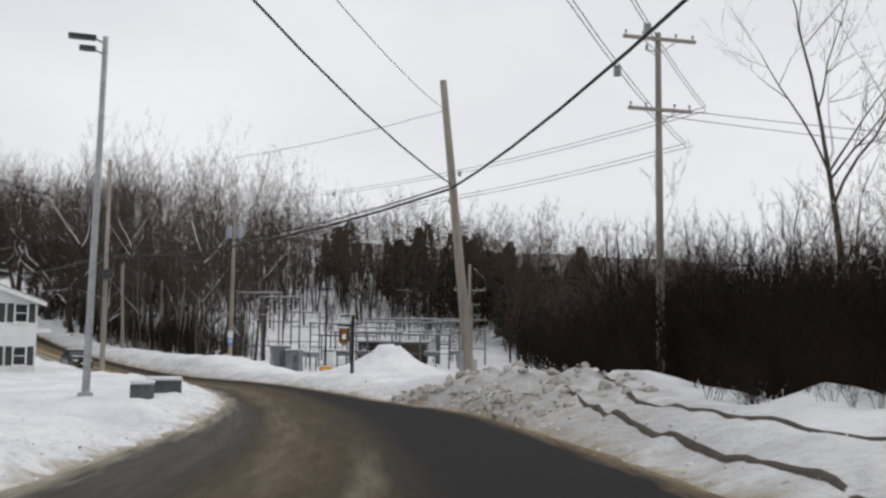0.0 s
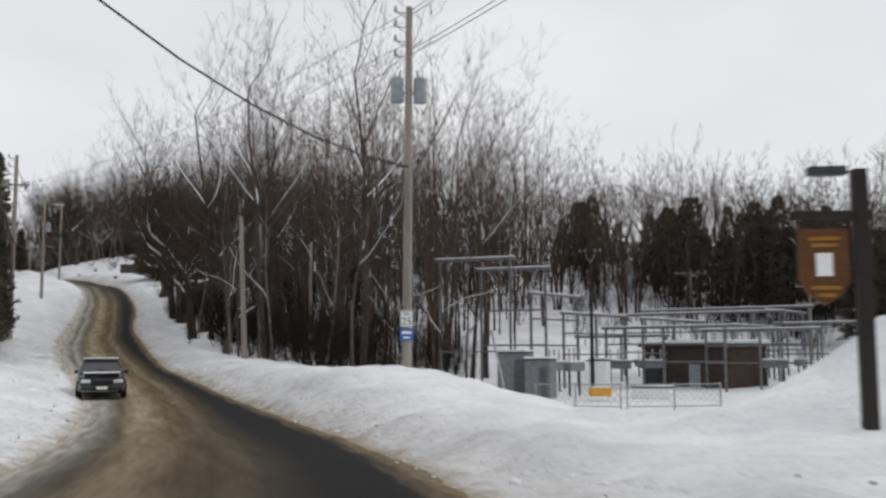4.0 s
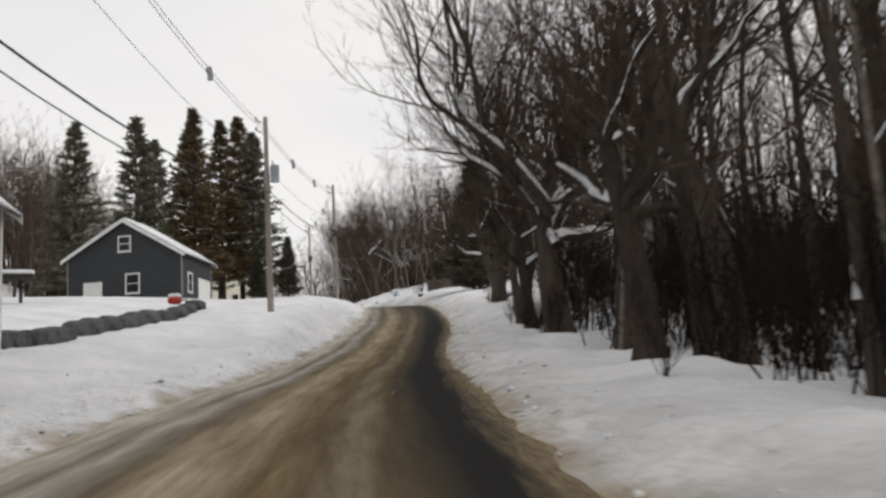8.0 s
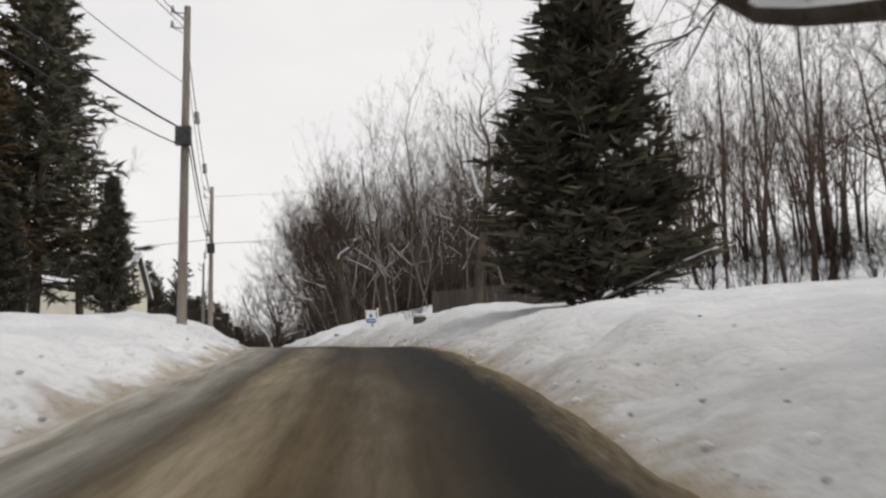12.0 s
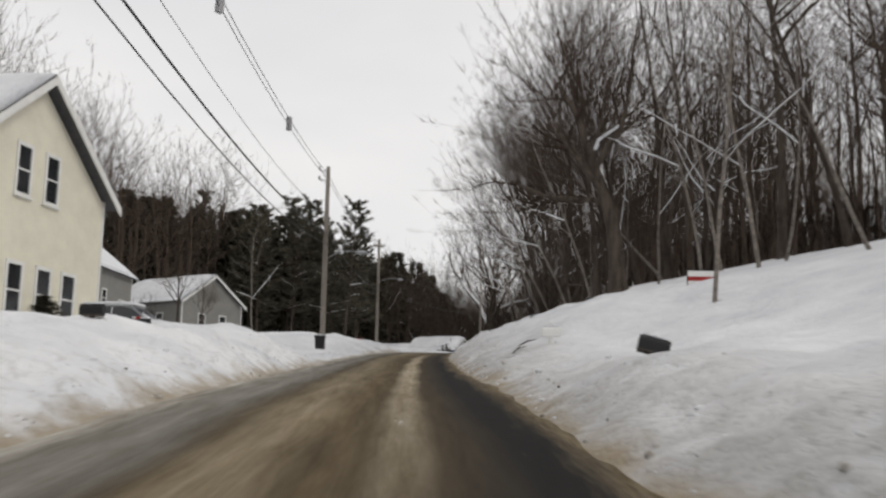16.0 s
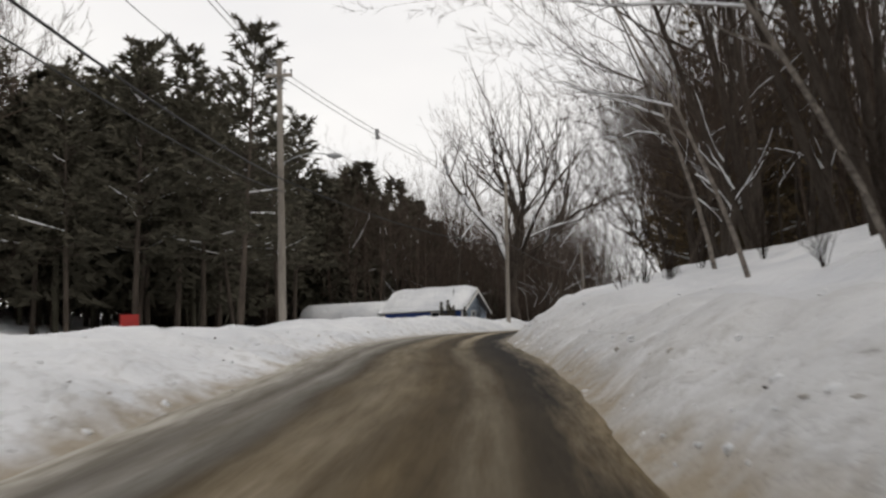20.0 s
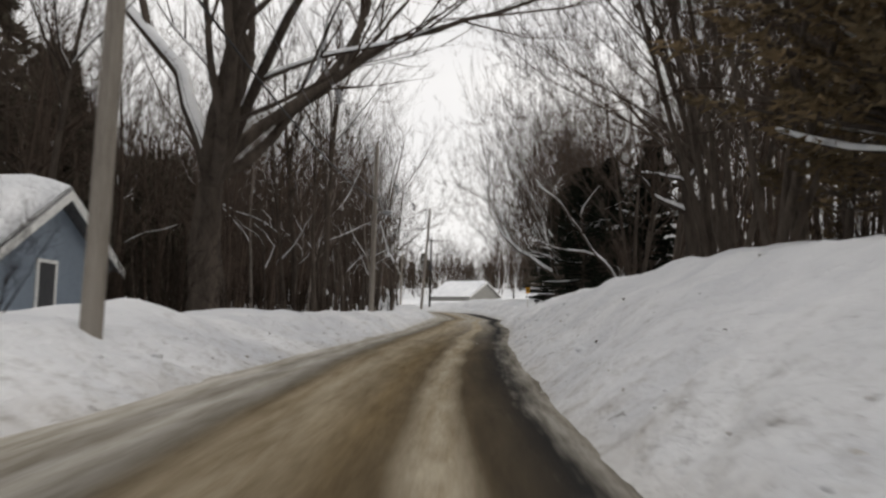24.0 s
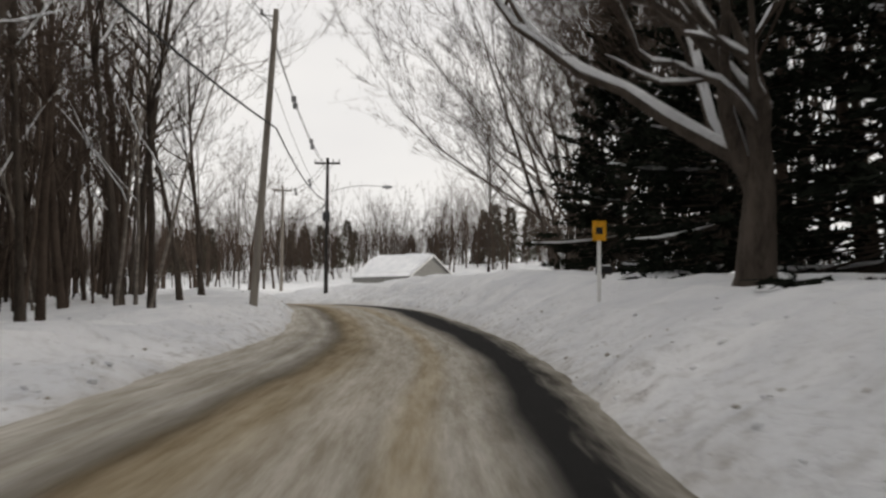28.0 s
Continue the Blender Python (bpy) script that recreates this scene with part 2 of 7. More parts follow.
    col = over(band(nt, lane, -3.0, 0.16, 0.16), math_node(nt, "MULTIPLY", rut, worn), col, (0.055, 0.042, 0.030))
    specks = along_noise(nt, 2.2, 0.35, 4.0, 0.6, 0.70, 0.73)
    col = over(math_node(nt, "MULTIPLY", specks, band(nt, lane, 0.1, 0.7, 0.3)), 0.6, col, (0.60, 0.58, 0.55))
    rim = nt.nodes.new("ShaderNodeMapRange")
    rim.inputs[1].default_value, rim.inputs[2].default_value = -0.45, 0.1
    nt.links.new(math_node(nt, "ADD", attr(nt, "beyond"), math_node(nt, "MULTIPLY", math_node(nt, "SUBTRACT", streak, 0.5), 0.3)), rim.inputs[0])
    rim_col = mix_color(nt, fine, (0.14, 0.10, 0.052), (0.34, 0.275, 0.185))
    rimmed = along(((0, .92), (12, .8), (15, .6), (17, .7), (20, .85), (22, .8), (24, .75), (31, .75)))
    paler = along(((0, 0), (20.5, 0), (23.5, .8), (31, .85)))
    col = over(rim.outputs[0], rimmed, col, mix_color(nt, paler, mix_color(nt, math_node(nt, "MULTIPLY", math_node(nt, "ADD", outer, 0.35, True), band(nt, lane, -4.0, 1.6, 0.5)), rim_col, pale_col), pale_col))
    nt.links.new(col, bsdf.inputs["Base Color"])
    bsdf.inputs["Specular IOR Level"].default_value = 0.08
    nt.links.new(mix_color(nt, sandy, (0.7, 0.7, 0.7), (0.95, 0.95, 0.95)), bsdf.inputs["Roughness"])
    node = nt.nodes.new("ShaderNodeBump")
    node.inputs["Strength"].default_value, node.inputs["Distance"].default_value = 0.4, 0.012
    nt.links.new(math_node(nt, "ADD", grain, fine), node.inputs["Height"])
    nt.links.new(node.outputs[0], bsdf.inputs["Normal"])
    return m


SNOW = snow_material("roadside_snow", True)
SNOW_CAP = snow_material("settled_snow", False)
ROAD_MAT = road_material()
BARK = material("grey_brown_bark", (0.098, 0.080, 0.066), 0.95, dark=(0.036, 0.029, 0.024), scale=3, fine=18, bump=0.8, depth=0.03, stretch=(1, 1, 0.25), vary=0.5, spec=0.08)
TWIG = material("bare_twigs", (0.084, 0.064, 0.051), 0.95, dark=(0.040, 0.030, 0.024), scale=1, fine=9, bump=0, vary=0.4, spec=0.05)
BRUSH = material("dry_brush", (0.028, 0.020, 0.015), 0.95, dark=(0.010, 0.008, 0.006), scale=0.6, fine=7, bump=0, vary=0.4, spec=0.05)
BIRCH = material("pale_birch_bark", (0.24, 0.21, 0.18), 0.85, dark=(0.07, 0.06, 0.052), scale=3, fine=9, bump=0.4, stretch=(1, 1, 1.5), vary=0.3)
NEEDLE = material("dark_needles", (0.105, 0.097, 0.073), 0.9, dark=(0.052, 0.048, 0.037), scale=1.2, fine=7, bump=0, vary=0.4, spec=0.05)
SPRUCE = material("grey_green_needles", (0.17, 0.165, 0.125), 0.9, dark=(0.075, 0.072, 0.055), scale=1.2, fine=7, bump=0, vary=0.3, spec=0.05)
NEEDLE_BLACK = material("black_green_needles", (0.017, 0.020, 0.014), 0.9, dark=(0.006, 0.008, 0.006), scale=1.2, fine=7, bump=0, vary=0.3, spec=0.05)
NEEDLE_BROWN = material("rusty_needles", (0.17, 0.122, 0.070), 0.9, dark=(0.055, 0.048, 0.032), scale=0.9, fine=6, bump=0, vary=0.4, spec=0.05)
POLE = material("weathered_pole_wood", (0.30, 0.27, 0.235), 0.9, dark=(0.15, 0.13, 0.11), scale=2, fine=25, bump=0.5, stretch=(1, 1, 0.12), vary=0.35)
TARRED = material("tarred_pole_wood", (0.035, 0.030, 0.027), 0.85, scale=3, fine=25, bump=0.5, stretch=(1, 1, 0.15))
STEEL = material("galvanised_steel", (0.36, 0.37, 0.38), 0.5, 0.6, scale=4, fine=30, bump=0.1)
DARK_STEEL = material("dark_steel", (0.06, 0.062, 0.066), 0.5, 0.4, scale=4, fine=30, bump=0.1)
CABLE = material("black_cable", (0.018, 0.018, 0.019), 0.6, scale=4, fine=30, bump=0)
WIRE = material("bare_wire", (0.10, 0.10, 0.105), 0.5, 0.3, scale=4, fine=30, bump=0)
PORCELAIN = material("grey_porcelain", (0.30, 0.30, 0.31), 0.3, scale=8, fine=30, bump=0)
GREY_BOX = material("grey_painted_steel", (0.30, 0.33, 0.36), 0.5, scale=3, fine=20, bump=0.1)
TRIM = material("white_painted_trim", (0.72, 0.72, 0.70), 0.6, dark=(0.60, 0.60, 0.58), scale=3, fine=30, bump=0.1)
GLASS = material("dark_window_glass", (0.02, 0.022, 0.025), 0.08, dark=(0.012, 0.013, 0.015), scale=1, fine=3, bump=0, spec=0.6)
BRICK_RED = material("red_brick", (0.085, 0.055, 0.048), 0.9, scale=6, fine=30, bump=0.4)
SHINGLE = material("asphalt_shingles", (0.10, 0.10, 0.105), 0.9, scale=4, fine=30, bump=0.5)
BOULDER = material("dark_field_stone", (0.12, 0.12, 0.125), 0.9, dark=(0.045, 0.045, 0.05), scale=1.5, fine=14, bump=0.7, vary=0.4)
FENCE_WOOD = material("weathered_fence_boards", (0.105, 0.088, 0.075), 0.95, dark=(0.05, 0.042, 0.037), scale=2, fine=20, bump=0.5, stretch=(1, 1, 0.15), vary=0.4)

# ---- small mesh helpers ----


def link(name, verts, faces, mat, parent=None, label="", smooth=False):
    me = bpy.data.meshes.new(name)
    me.from_pydata([tuple(map(float, v)) for v in verts], [], faces)
    me.materials.append(mat)
    if smooth:
        me.shade_smooth()
    me.update()
    ob = new(name, me)
    if parent:
        ob.parent = parent
    if label:
        ob["label"] = label
    return ob


def part(name, bm, mat, parent, label="", smooth=False):
    """A bmesh as one mesh object under a thing or a part."""
    me = bpy.data.meshes.new(name)
    bm.to_mesh(me)
    bm.free()
    me.materials.append(mat)
    if smooth:
        me.shade_smooth()
    ob = new(name, me)
    ob.parent = parent
    if label:
        ob["label"] = label
    return ob


def thing(name, x, y, z, rz, label, category, group="", kind=""):
    """An empty at the thing's base."""
    ob = new(name)
    ob.matrix_basis = pose(x, y, z, 0, 0, rz)
    ob.empty_display_size = 0.2
    return tagged(ob, label, category, group, kind)


def box(bm, x0, y0, z0, x1, y1, z1, bevel=0.0):
    m = Matrix.Translation(((x0 + x1) / 2, (y0 + y1) / 2, (z0 + z1) / 2)) @ Matrix.Diagonal((abs(x1 - x0), abs(y1 - y0), abs(z1 - z0), 1))
    got = bmesh.ops.create_cube(bm, size=1, matrix=m)
    if bevel:
        edges = {e for v in got["verts"] for e in v.link_edges}
        bmesh.ops.bevel(bm, geom=list(edges), offset=bevel, segments=2, affect="EDGES", profile=0.5)
    return bm


def rod(bm, a, b, r0, r1=None, sides=8):
    """A tapered round bar from a to b."""
    a, b = Vector(a), Vector(b)
    m = Matrix.Translation((a + b) / 2) @ (b - a).to_track_quat("Z", "Y").to_matrix().to_4x4()
    bmesh.ops.create_cone(bm, cap_ends=True, segments=sides, radius1=r0, radius2=r0 if r1 is None else r1, depth=(b - a).length, matrix=m)
    return bm


def boxes(*dims, bevel=0.0):
    bm = bmesh.new()
    for d in dims:
        box(bm, *d, bevel=bevel)
    return bm


def rods(*bars, sides=8):
    bm = bmesh.new()
    for b in bars:
        rod(bm, *b, sides=sides)
    return bm


def vnoise(x, y, seed=0):
    """Smooth value noise in -1..1 for arrays."""
    x, y = np.asarray(x, float), np.asarray(y, float)
    i, j = np.floor(x), np.floor(y)
    fx, fy = x - i, y - j
    fx, fy = fx * fx * (3 - 2 * fx), fy * fy * (3 - 2 * fy)

    def h(a, b):
        v = np.sin(a * 127.1 + b * 311.7 + seed * 74.7) * 43758.5453
        return (v - np.floor(v)) * 2 - 1

    return (h(i, j) * (1 - fx) + h(i + 1, j) * fx) * (1 - fy) + (h(i, j + 1) * (1 - fx) + h(i + 1, j + 1) * fx) * fy


# ---- plan of the road: stations along the driven line, x y and z of the asphalt ----
STATION = [-6, -3, -1, *range(29), 30, 31, 32, 33, 34, 35, 36, 40, 44]
ROAD_X = [2.5, 1.5, 0.7, 0.10, -0.55, -1.66, -4.24, -8.31, -14.00, -21.00, -28.70, -37.24, -46.19, -54.68, -62.14, -69.30, -77.10, -85.37,
          -94.24, -104.28, -115.80, -127.34, -137.99, -147.98, -157.92, -168.60, -178.05, -186.47, -194.34, -201.62, -208.69, -216.04,
          -230.0, -238.8, -249.2, -261.5, -274, -287, -300, -360, -420]
ROAD_Y = [-62, -30, -10, -0.11, 9.66, 21.00, 33.38, 46.79, 59.50, 72.30, 84.73, 96.93, 109.63, 122.99, 135.55, 147.50, 159.50, 170.91,
          181.57, 192.80, 204.37, 215.88, 227.16, 238.64, 250.31, 262.00, 274.96, 289.42, 304.69, 319.78, 335.09, 349.74,
          377.5, 390.4, 401.4, 411.0, 419, 426, 431, 447, 458]
ROAD_Z = [1.6, 0.9, 0.45, 0.15, -0.37, -0.69, -0.86, -1.04, -1.35, -1.60, -1.32, -0.43, 0.83, 2.21, 3.86, 5.80, 7.98, 9.80,
          11.07, 12.64, 14.01, 15.10, 16.24, 17.32, 18.26, 19.01, 19.66, 20.16, 20.61, 20.97, 21.40, 21.72,
          22.40, 23.00, 23.30, 23.35, 23.35, 23.35, 23.35, 23.4, 23.4]
EDGE_U = [-6, 0, 1.7, 2.6, 3.2, 4, 5.5, 6.5, 8, 9, 10.5, 12, 13.5, 15, 16.5, 18, 19.5, 20.5, 22, 23.2, 25, 26.5, 28, 29, 31, 44]
EDGE_R = [4.0, 4.0, 4.0, 3.9, 2.4, 1.7, 2.4, 2.2, 1.4, 1.8, 1.7, 1.9, 1.7, 1.45, 1.7, 1.6, 1.15, 1.0, 1.2, 1.45, 1.25, 1.4, 1.5, 2.0, 2.2, 2.4]
EDGE_L = [4.5, 4.3, 4.3, 3.3, 2.8, 2.9, 3.1, 3.3, 3.7, 3.8, 3.7, 3.6, 3.4, 3.6, 3.8, 3.7, 3.6, 3.6, 3.8, 3.85, 3.4, 3.2, 3.5, 4.0, 3.5, 3.3]
OUT = [0, 0.8, 2, 3.5, 6, 10, 16, 30, 60, 95]
# heights above the asphalt at those distances outside the road's edge, by station
BANK_R1 = {-6: (0, .2, .4, .6, .5, .2, 0, 0, 0, 0), 1: (0, .2, .55, .9, .6, .2, 0, 0, 0, 0), 2.2: (0, .25, .5, .7, .6, .3, 0, 0, 0, 0), 2.45: (0, .6, 1.0, 1.15, .7, .3, 0, 0, 0, 0),
           2.95: (0, .6, 1.05, 1.15, .8, .3, .1, 0, .2, .8), 3.15: (0, .2, .5, .8, .8, .3, .1, 0, .3, 1), 3.9: (0, .1, .2, .3, .4, .4, .3, .2, .5, 3), 4.85: (0, .15, .3, .4, .4, .1, -.2, -.5, 0, 4),
           5.35: (0, .2, .4, .45, .35, 0, -.6, -.8, -.3, 5), 5.85: (0, .28, .62, .75, .5, -.2, -.8, -1, -.3, 5), 6.15: (0, .38, 1.0, 1.25, 1.0, -.1, -.8, -1, -.3, 5), 6.4: (0, .4, 1.05, 1.3, 1.2, -.2, -1, -1.1, -.3, 5), 7.5: (0, .3, .6, .75, .6, -.4, -1.2, -1.3, -.5, 4)}
BANK_R2 = {8.5: (0, .15, .25, .2, -.15, -.9, -1.6, -2, -1.5, 3), 9.2: (0, .15, .25, .2, -.1, -.6, -.9, -1, -.5, 3), 10: (0, .15, .3, .3, .1, -.1, -.1, .1, .6, 3), 11.5: (0, .25, .5, .7, .9, 1, 1.2, 1.6, 3, 5),
           12.8: (0, .3, .7, 1.0, 1.3, 1.4, 1.5, 2, 4, 6), 14.2: (0, .25, .6, .85, 1.2, 1.6, 2, 3, 5, 8), 14.9: (0, .4, 1.1, 1.75, 1.8, 1.9, 2.2, 3, 5, 8),
           15.9: (0, .4, .95, 1.25, 1.5, 2.3, 3.2, 5, 8, 12), 16.5: (0, .45, 1, 1.3, 1.7, 2.5, 4.0, 6, 9, 14), 17.05: (0, .35, .65, .75, 1.4, 2.7, 4.4, 6, 9, 14), 17.6: (0, .38, .75, .95, 1.6, 3.0, 4.7, 6.5, 10, 15), 18: (0, .5, 1.1, 1.8, 2.6, 3.6, 5, 7, 11, 16)}
BANK_R3 = {19.2: (0, .6, 1.3, 1.9, 2.8, 3.9, 5.2, 8, 12, 18), 20.0: (0, .55, 1.15, 1.5, 2.4, 3.7, 5.2, 8, 13, 19), 20.7: (0, .5, .95, 1.15, 1.9, 3.3, 5, 8, 13, 19), 22: (0, .55, 1.2, 1.5, 2.1, 3.0, 4.2, 7, 12, 18),
           23.25: (0, .8, 1.6, 2.1, 2.2, 2.2, 2.5, 4, 8, 14), 23.85: (0, .5, 1, 1.35, 1.6, 1.8, 2.2, 3.5, 7, 12), 25: (0, .6, 1.6, 2.35, 2.6, 2.8, 3, 3.5, 6, 10),
           26.5: (0, .5, 1.2, 1.9, 2.7, 3.2, 3.8, 4.5, 6, 9), 28: (0, .5, 1.2, 1.7, 2.3, 2.6, 2.8, 3, 4, 8), 29: (0, .4, .95, 1.3, 1.5, 1.5, 1.5, 2, 3, 8)}
BANK_R4 = {30.5: (0, .5, 1.3, 1.9, 1.8, 1.6, 1.6, 2, 3, 8), 33: (0, .4, .9, 1.2, 1.3, 1.3, 1.5, 2, 4, 9), 44: (0, .4, .9, 1.2, 1.3, 1.3, 1.5, 2, 4, 9)}
BANK_L1 = {-6: (0, .15, .3, .35, .35, .35, .3, .3, .3, 0), 2: (0, .15, .3, .4, .4, .35, .3, .2, .2, 0), 3.2: (0, .15, .25, .3, .3, .3, .3, .2, .2, 0),
           4.6: (0, .15, .3, .45, .5, .5, .4, .3, .3, 0), 6: (0, .25, .55, .7, .75, .7, .6, .5, .5, 1), 8: (0, .2, .35, .45, .6, .9, 1.1, 1.4, 2, 4),
           10: (0, .2, .45, .65, 1.0, 1.35, 2.7, 3, 4, 6), 11: (0, .3, .9, 1.2, 1.35, 1.6, 2.7, 3.2, 4, 6), 11.5: (0, .5, 1.4, 1.7, 1.7, 2, 2.7, 3.2, 4, 6)}
BANK_L2 = {12.5: (0, .4, 1.0, 1.25, 1.4, 1.8, 2.4, 3, 4, 6), 13.4: (0, .25, .5, .6, .8, 1.2, 1.6, 2, 3, 6), 15: (0, .4, 1, 1.35, 1.4, 1.2, 1, 1, 2, 5),
           17: (0, .4, .9, 1.2, 1.2, 1, .9, 1, 7, 18), 18.3: (0, .45, 1.0, 1.3, 1.35, 1.1, 1, 1, 9, 22), 18.9: (0, .1, .15, .2, .6, 1.1, 1, 1, 10, 24), 19.45: (0, .1, .15, .2, .6, 1.1, 1, 1, 10, 24), 19.8: (0, .35, .8, 1.1, 1.2, 1.1, 1, 1, 11, 25), 20.3: (0, .4, .9, 1.2, 1.2, 1, .9, 1.5, 12, 26),
           21.2: (0, .3, .6, .7, .6, .4, .3, .8, 12, 25), 22: (0, .3, .6, .65, .5, .3, .3, .8, 12, 24), 24: (0, .35, .8, 1, .9, .6, .5, 1, 8, 16), 26: (0, .3, .65, .7, .45, .1, 0, .4, 3, 8)}
BANK_L3 = {27.2: (0, .25, .5, .5, .2, -.2, -.3, 0, 2, 7), 28: (0, .22, .4, .35, .1, -.3, -.4, -.2, 1.5, 6), 29.3: (0, .25, .45, .4, .15, -.3, -.4, -.2, 1.5, 6), 30.6: (0, .4, .7, .7, .5, .3, .2, .3, 2, 6), 44: (0, .4, .9, 1.1, 1, .8, .8, 1, 2, 6)}
BANK_R = {**BANK_R1, **BANK_R2, **BANK_R3, **BANK_R4}
BANK_L = {**BANK_L1, **BANK_L2, **BANK_L3}


def hermite(keys, values, at):
    """A smooth curve through values at keys."""
    k, v = np.array(keys, float), np.array(values, float)
    slope = np.gradient(v, k)
    i = np.clip(np.searchsorted(k, at, side="right") - 1, 0, len(k) - 2)
    h = k[i + 1] - k[i]
    s = (at - k[i]) / h
    return (v[i] * (1 + 2 * s) * (1 - s) ** 2 + h * slope[i] * s * (1 - s) ** 2 + v[i + 1] * s * s * (3 - 2 * s) - h * slope[i + 1] * s * s * (1 - s))


DU = np.arange(-6, 44.001, 0.05)
DX, DY, DZ = (hermite(STATION, v, DU) for v in (ROAD_X, ROAD_Y, ROAD_Z))
TX, TY = np.gradient(DX), np.gradient(DY)
TL = np.hypot(TX, TY)
TX, TY = TX / TL, TY / TL


def spot(u, d):
    """x, y at d metres to the right of the driven line at station u."""
    x, y, tx, ty = (np.interp(u, DU, a) for a in (DX, DY, TX, TY))
    return float(x + ty * d), float(y - tx * d)


def heading(u):
    """The road's yaw at station u, in degrees from +y."""
    return math.degrees(math.atan2(-np.interp(u, DU, TX), np.interp(u, DU, TY)))


def bank_table(table):
    keys = sorted(table)
    return keys, np.array([table[k] for k in keys])


RK, RT = bank_table(BANK_R)
LK, LT = bank_table(BANK_L)


def lift(u, d, x, y):
    """Height of the snow above the asphalt, and the distance outside the road's edge."""
    u, d = np.asarray(u, float), np.asarray(d, float)
    er, el = np.interp(u, EDGE_U, EDGE_R), np.interp(u, EDGE_U, EDGE_L)
    wob = 0.07 * vnoise(np.asarray(x) * 0.22, np.asarray(y) * 0.22, 3)
    out = np.where(d > (er - el) / 2, d - er, -d - el) + wob
    o = np.clip(out, 0, 95)
    z = np.zeros_like(o)
    for keys, tab, side in ((RK, RT, d > (er - el) / 2), (LK, LT, d <= (er - el) / 2)):
        rows = np.stack([np.interp(u, keys, tab[:, c]) for c in range(len(OUT))], -1)
        c = np.clip(np.searchsorted(OUT, o, side="right") - 1, 0, len(OUT) - 2)
        lo, hi = np.take_along_axis(rows, c[..., None], -1)[..., 0], np.take_along_axis(rows, c[..., None] + 1, -1)[..., 0]
        oa = np.array(OUT, float)
        s = (o - oa[c]) / (oa[c + 1] - oa[c])
        s = np.where(c < 3, s * s * (3 - 2 * s) * 0.5 + s * 0.5, s)
        z = np.where(side, lo + (hi - lo) * s, z)
    rough = np.clip(o / 1.5, 0, 1) * np.clip(1.6 - o / 9, 0.25, 1)
    # the verge near the start was driven over and lies flat
    rough = rough * (1 - 0.8 * np.clip((u + 1) / 1.0, 0, 1) * np.clip((2.35 - u) / 0.4, 0, 1) * np.clip((d - 4.2) / 0.5, 0, 1) * np.clip((8.2 - d) / 0.6, 0, 1))
    z = z + rough * (0.22 * vnoise(x * 0.35, y * 0.35, 1) + 0.11 * vnoise(x * 0.9, y * 0.9, 2) + 0.055 * vnoise(x * 2.3, y * 2.3, 5)) + np.clip(o / 0.6, 0, 1) * np.clip(1.4 - o / 3.2, 0, 1) * (0.13 * vnoise(x * 1.35, y * 1.35, 14) + 0.16 * (np.abs(vnoise(x * 0.8, y * 0.8, 15)) - 0.3))
    # the dirty heap at the corner's pole is all lumps, and the far side of the trodden verge is heaped too
    corner = np.clip((u - 2.15) / 0.3, 0, 1) * np.clip((3.2 - u) / 0.2, 0, 1) * np.clip(o / 0.6, 0, 1) * np.clip(2 - o / 3.5, 0, 1) * (d > 0)
    lot = np.clip((2.6 - u) / 0.3, 0, 1) * np.clip((d - 8.0) / 1.0, 0, 1) * np.clip((12.5 - d) / 1.5, 0, 1)
    z = z + corner * (0.32 * vnoise(x * 1.3, y * 1.3, 31) + 0.2 * np.abs(vnoise(x * 2.2, y * 2.2, 32))) + lot * 0.5 * np.clip(vnoise(x * 0.45, y * 0.45, 33) + 0.25, 0, 1)
    # the heap that the plough pushed up beside the substation's drive
    r = np.hypot((x + 3.7) * 1.0, (y - 66.8) * 0.9)
    lump = 1 + 0.2 * vnoise(x * 0.8, y * 0.8, 8) + 0.16 * vnoise(x * 1.5, y * 1.5, 9) + 0.1 * np.abs(vnoise(x * 2.4, y * 2.4, 10))
    z = z + 2.3 * np.exp(-np.power(r / 2.9, 1.5)) * lump
    return z, out


def station_of(x, y):
    """Station, distance to the right and asphalt height for a place."""
    i = int(np.argmin((DX - x) ** 2 + (DY - y) ** 2))
    d = (x - DX[i]) * TY[i] - (y - DY[i]) * TX[i]
    return DU[i], d, DZ[i]


def ground_z(x, y):
    u, d, z = station_of(x, y)
    return float(z + lift(np.array([u]), np.array([d]), np.array([x]), np.array([y]))[0][0])


def on_ground(u, d):
    x, y = spot(u, d)
    return x, y, ground_z(x, y)


# ---- ground and road ----
COLS = np.array([-95, -80, -66, -54, -45, -38, -32, -27, -23, -20, -17.5, -15.5, -14, -12.8, -11.8, -11, -10.2, -9.5, -8.9, *np.arange(-8.4, 8.5, 0.3),
                 8.9, 9.5, 10.2, 11, 11.8, 12.8, 14, 15.5, 17.5, 20, 23, 27, 32, 38, 45, 54, 66, 80, 95])
arc = np.concatenate([[0], np.cumsum(np.hypot(np.diff(DX), np.diff(DY)))])
ROWU = np.interp(np.arange(0, arc[-1], 0.6), arc, DU)


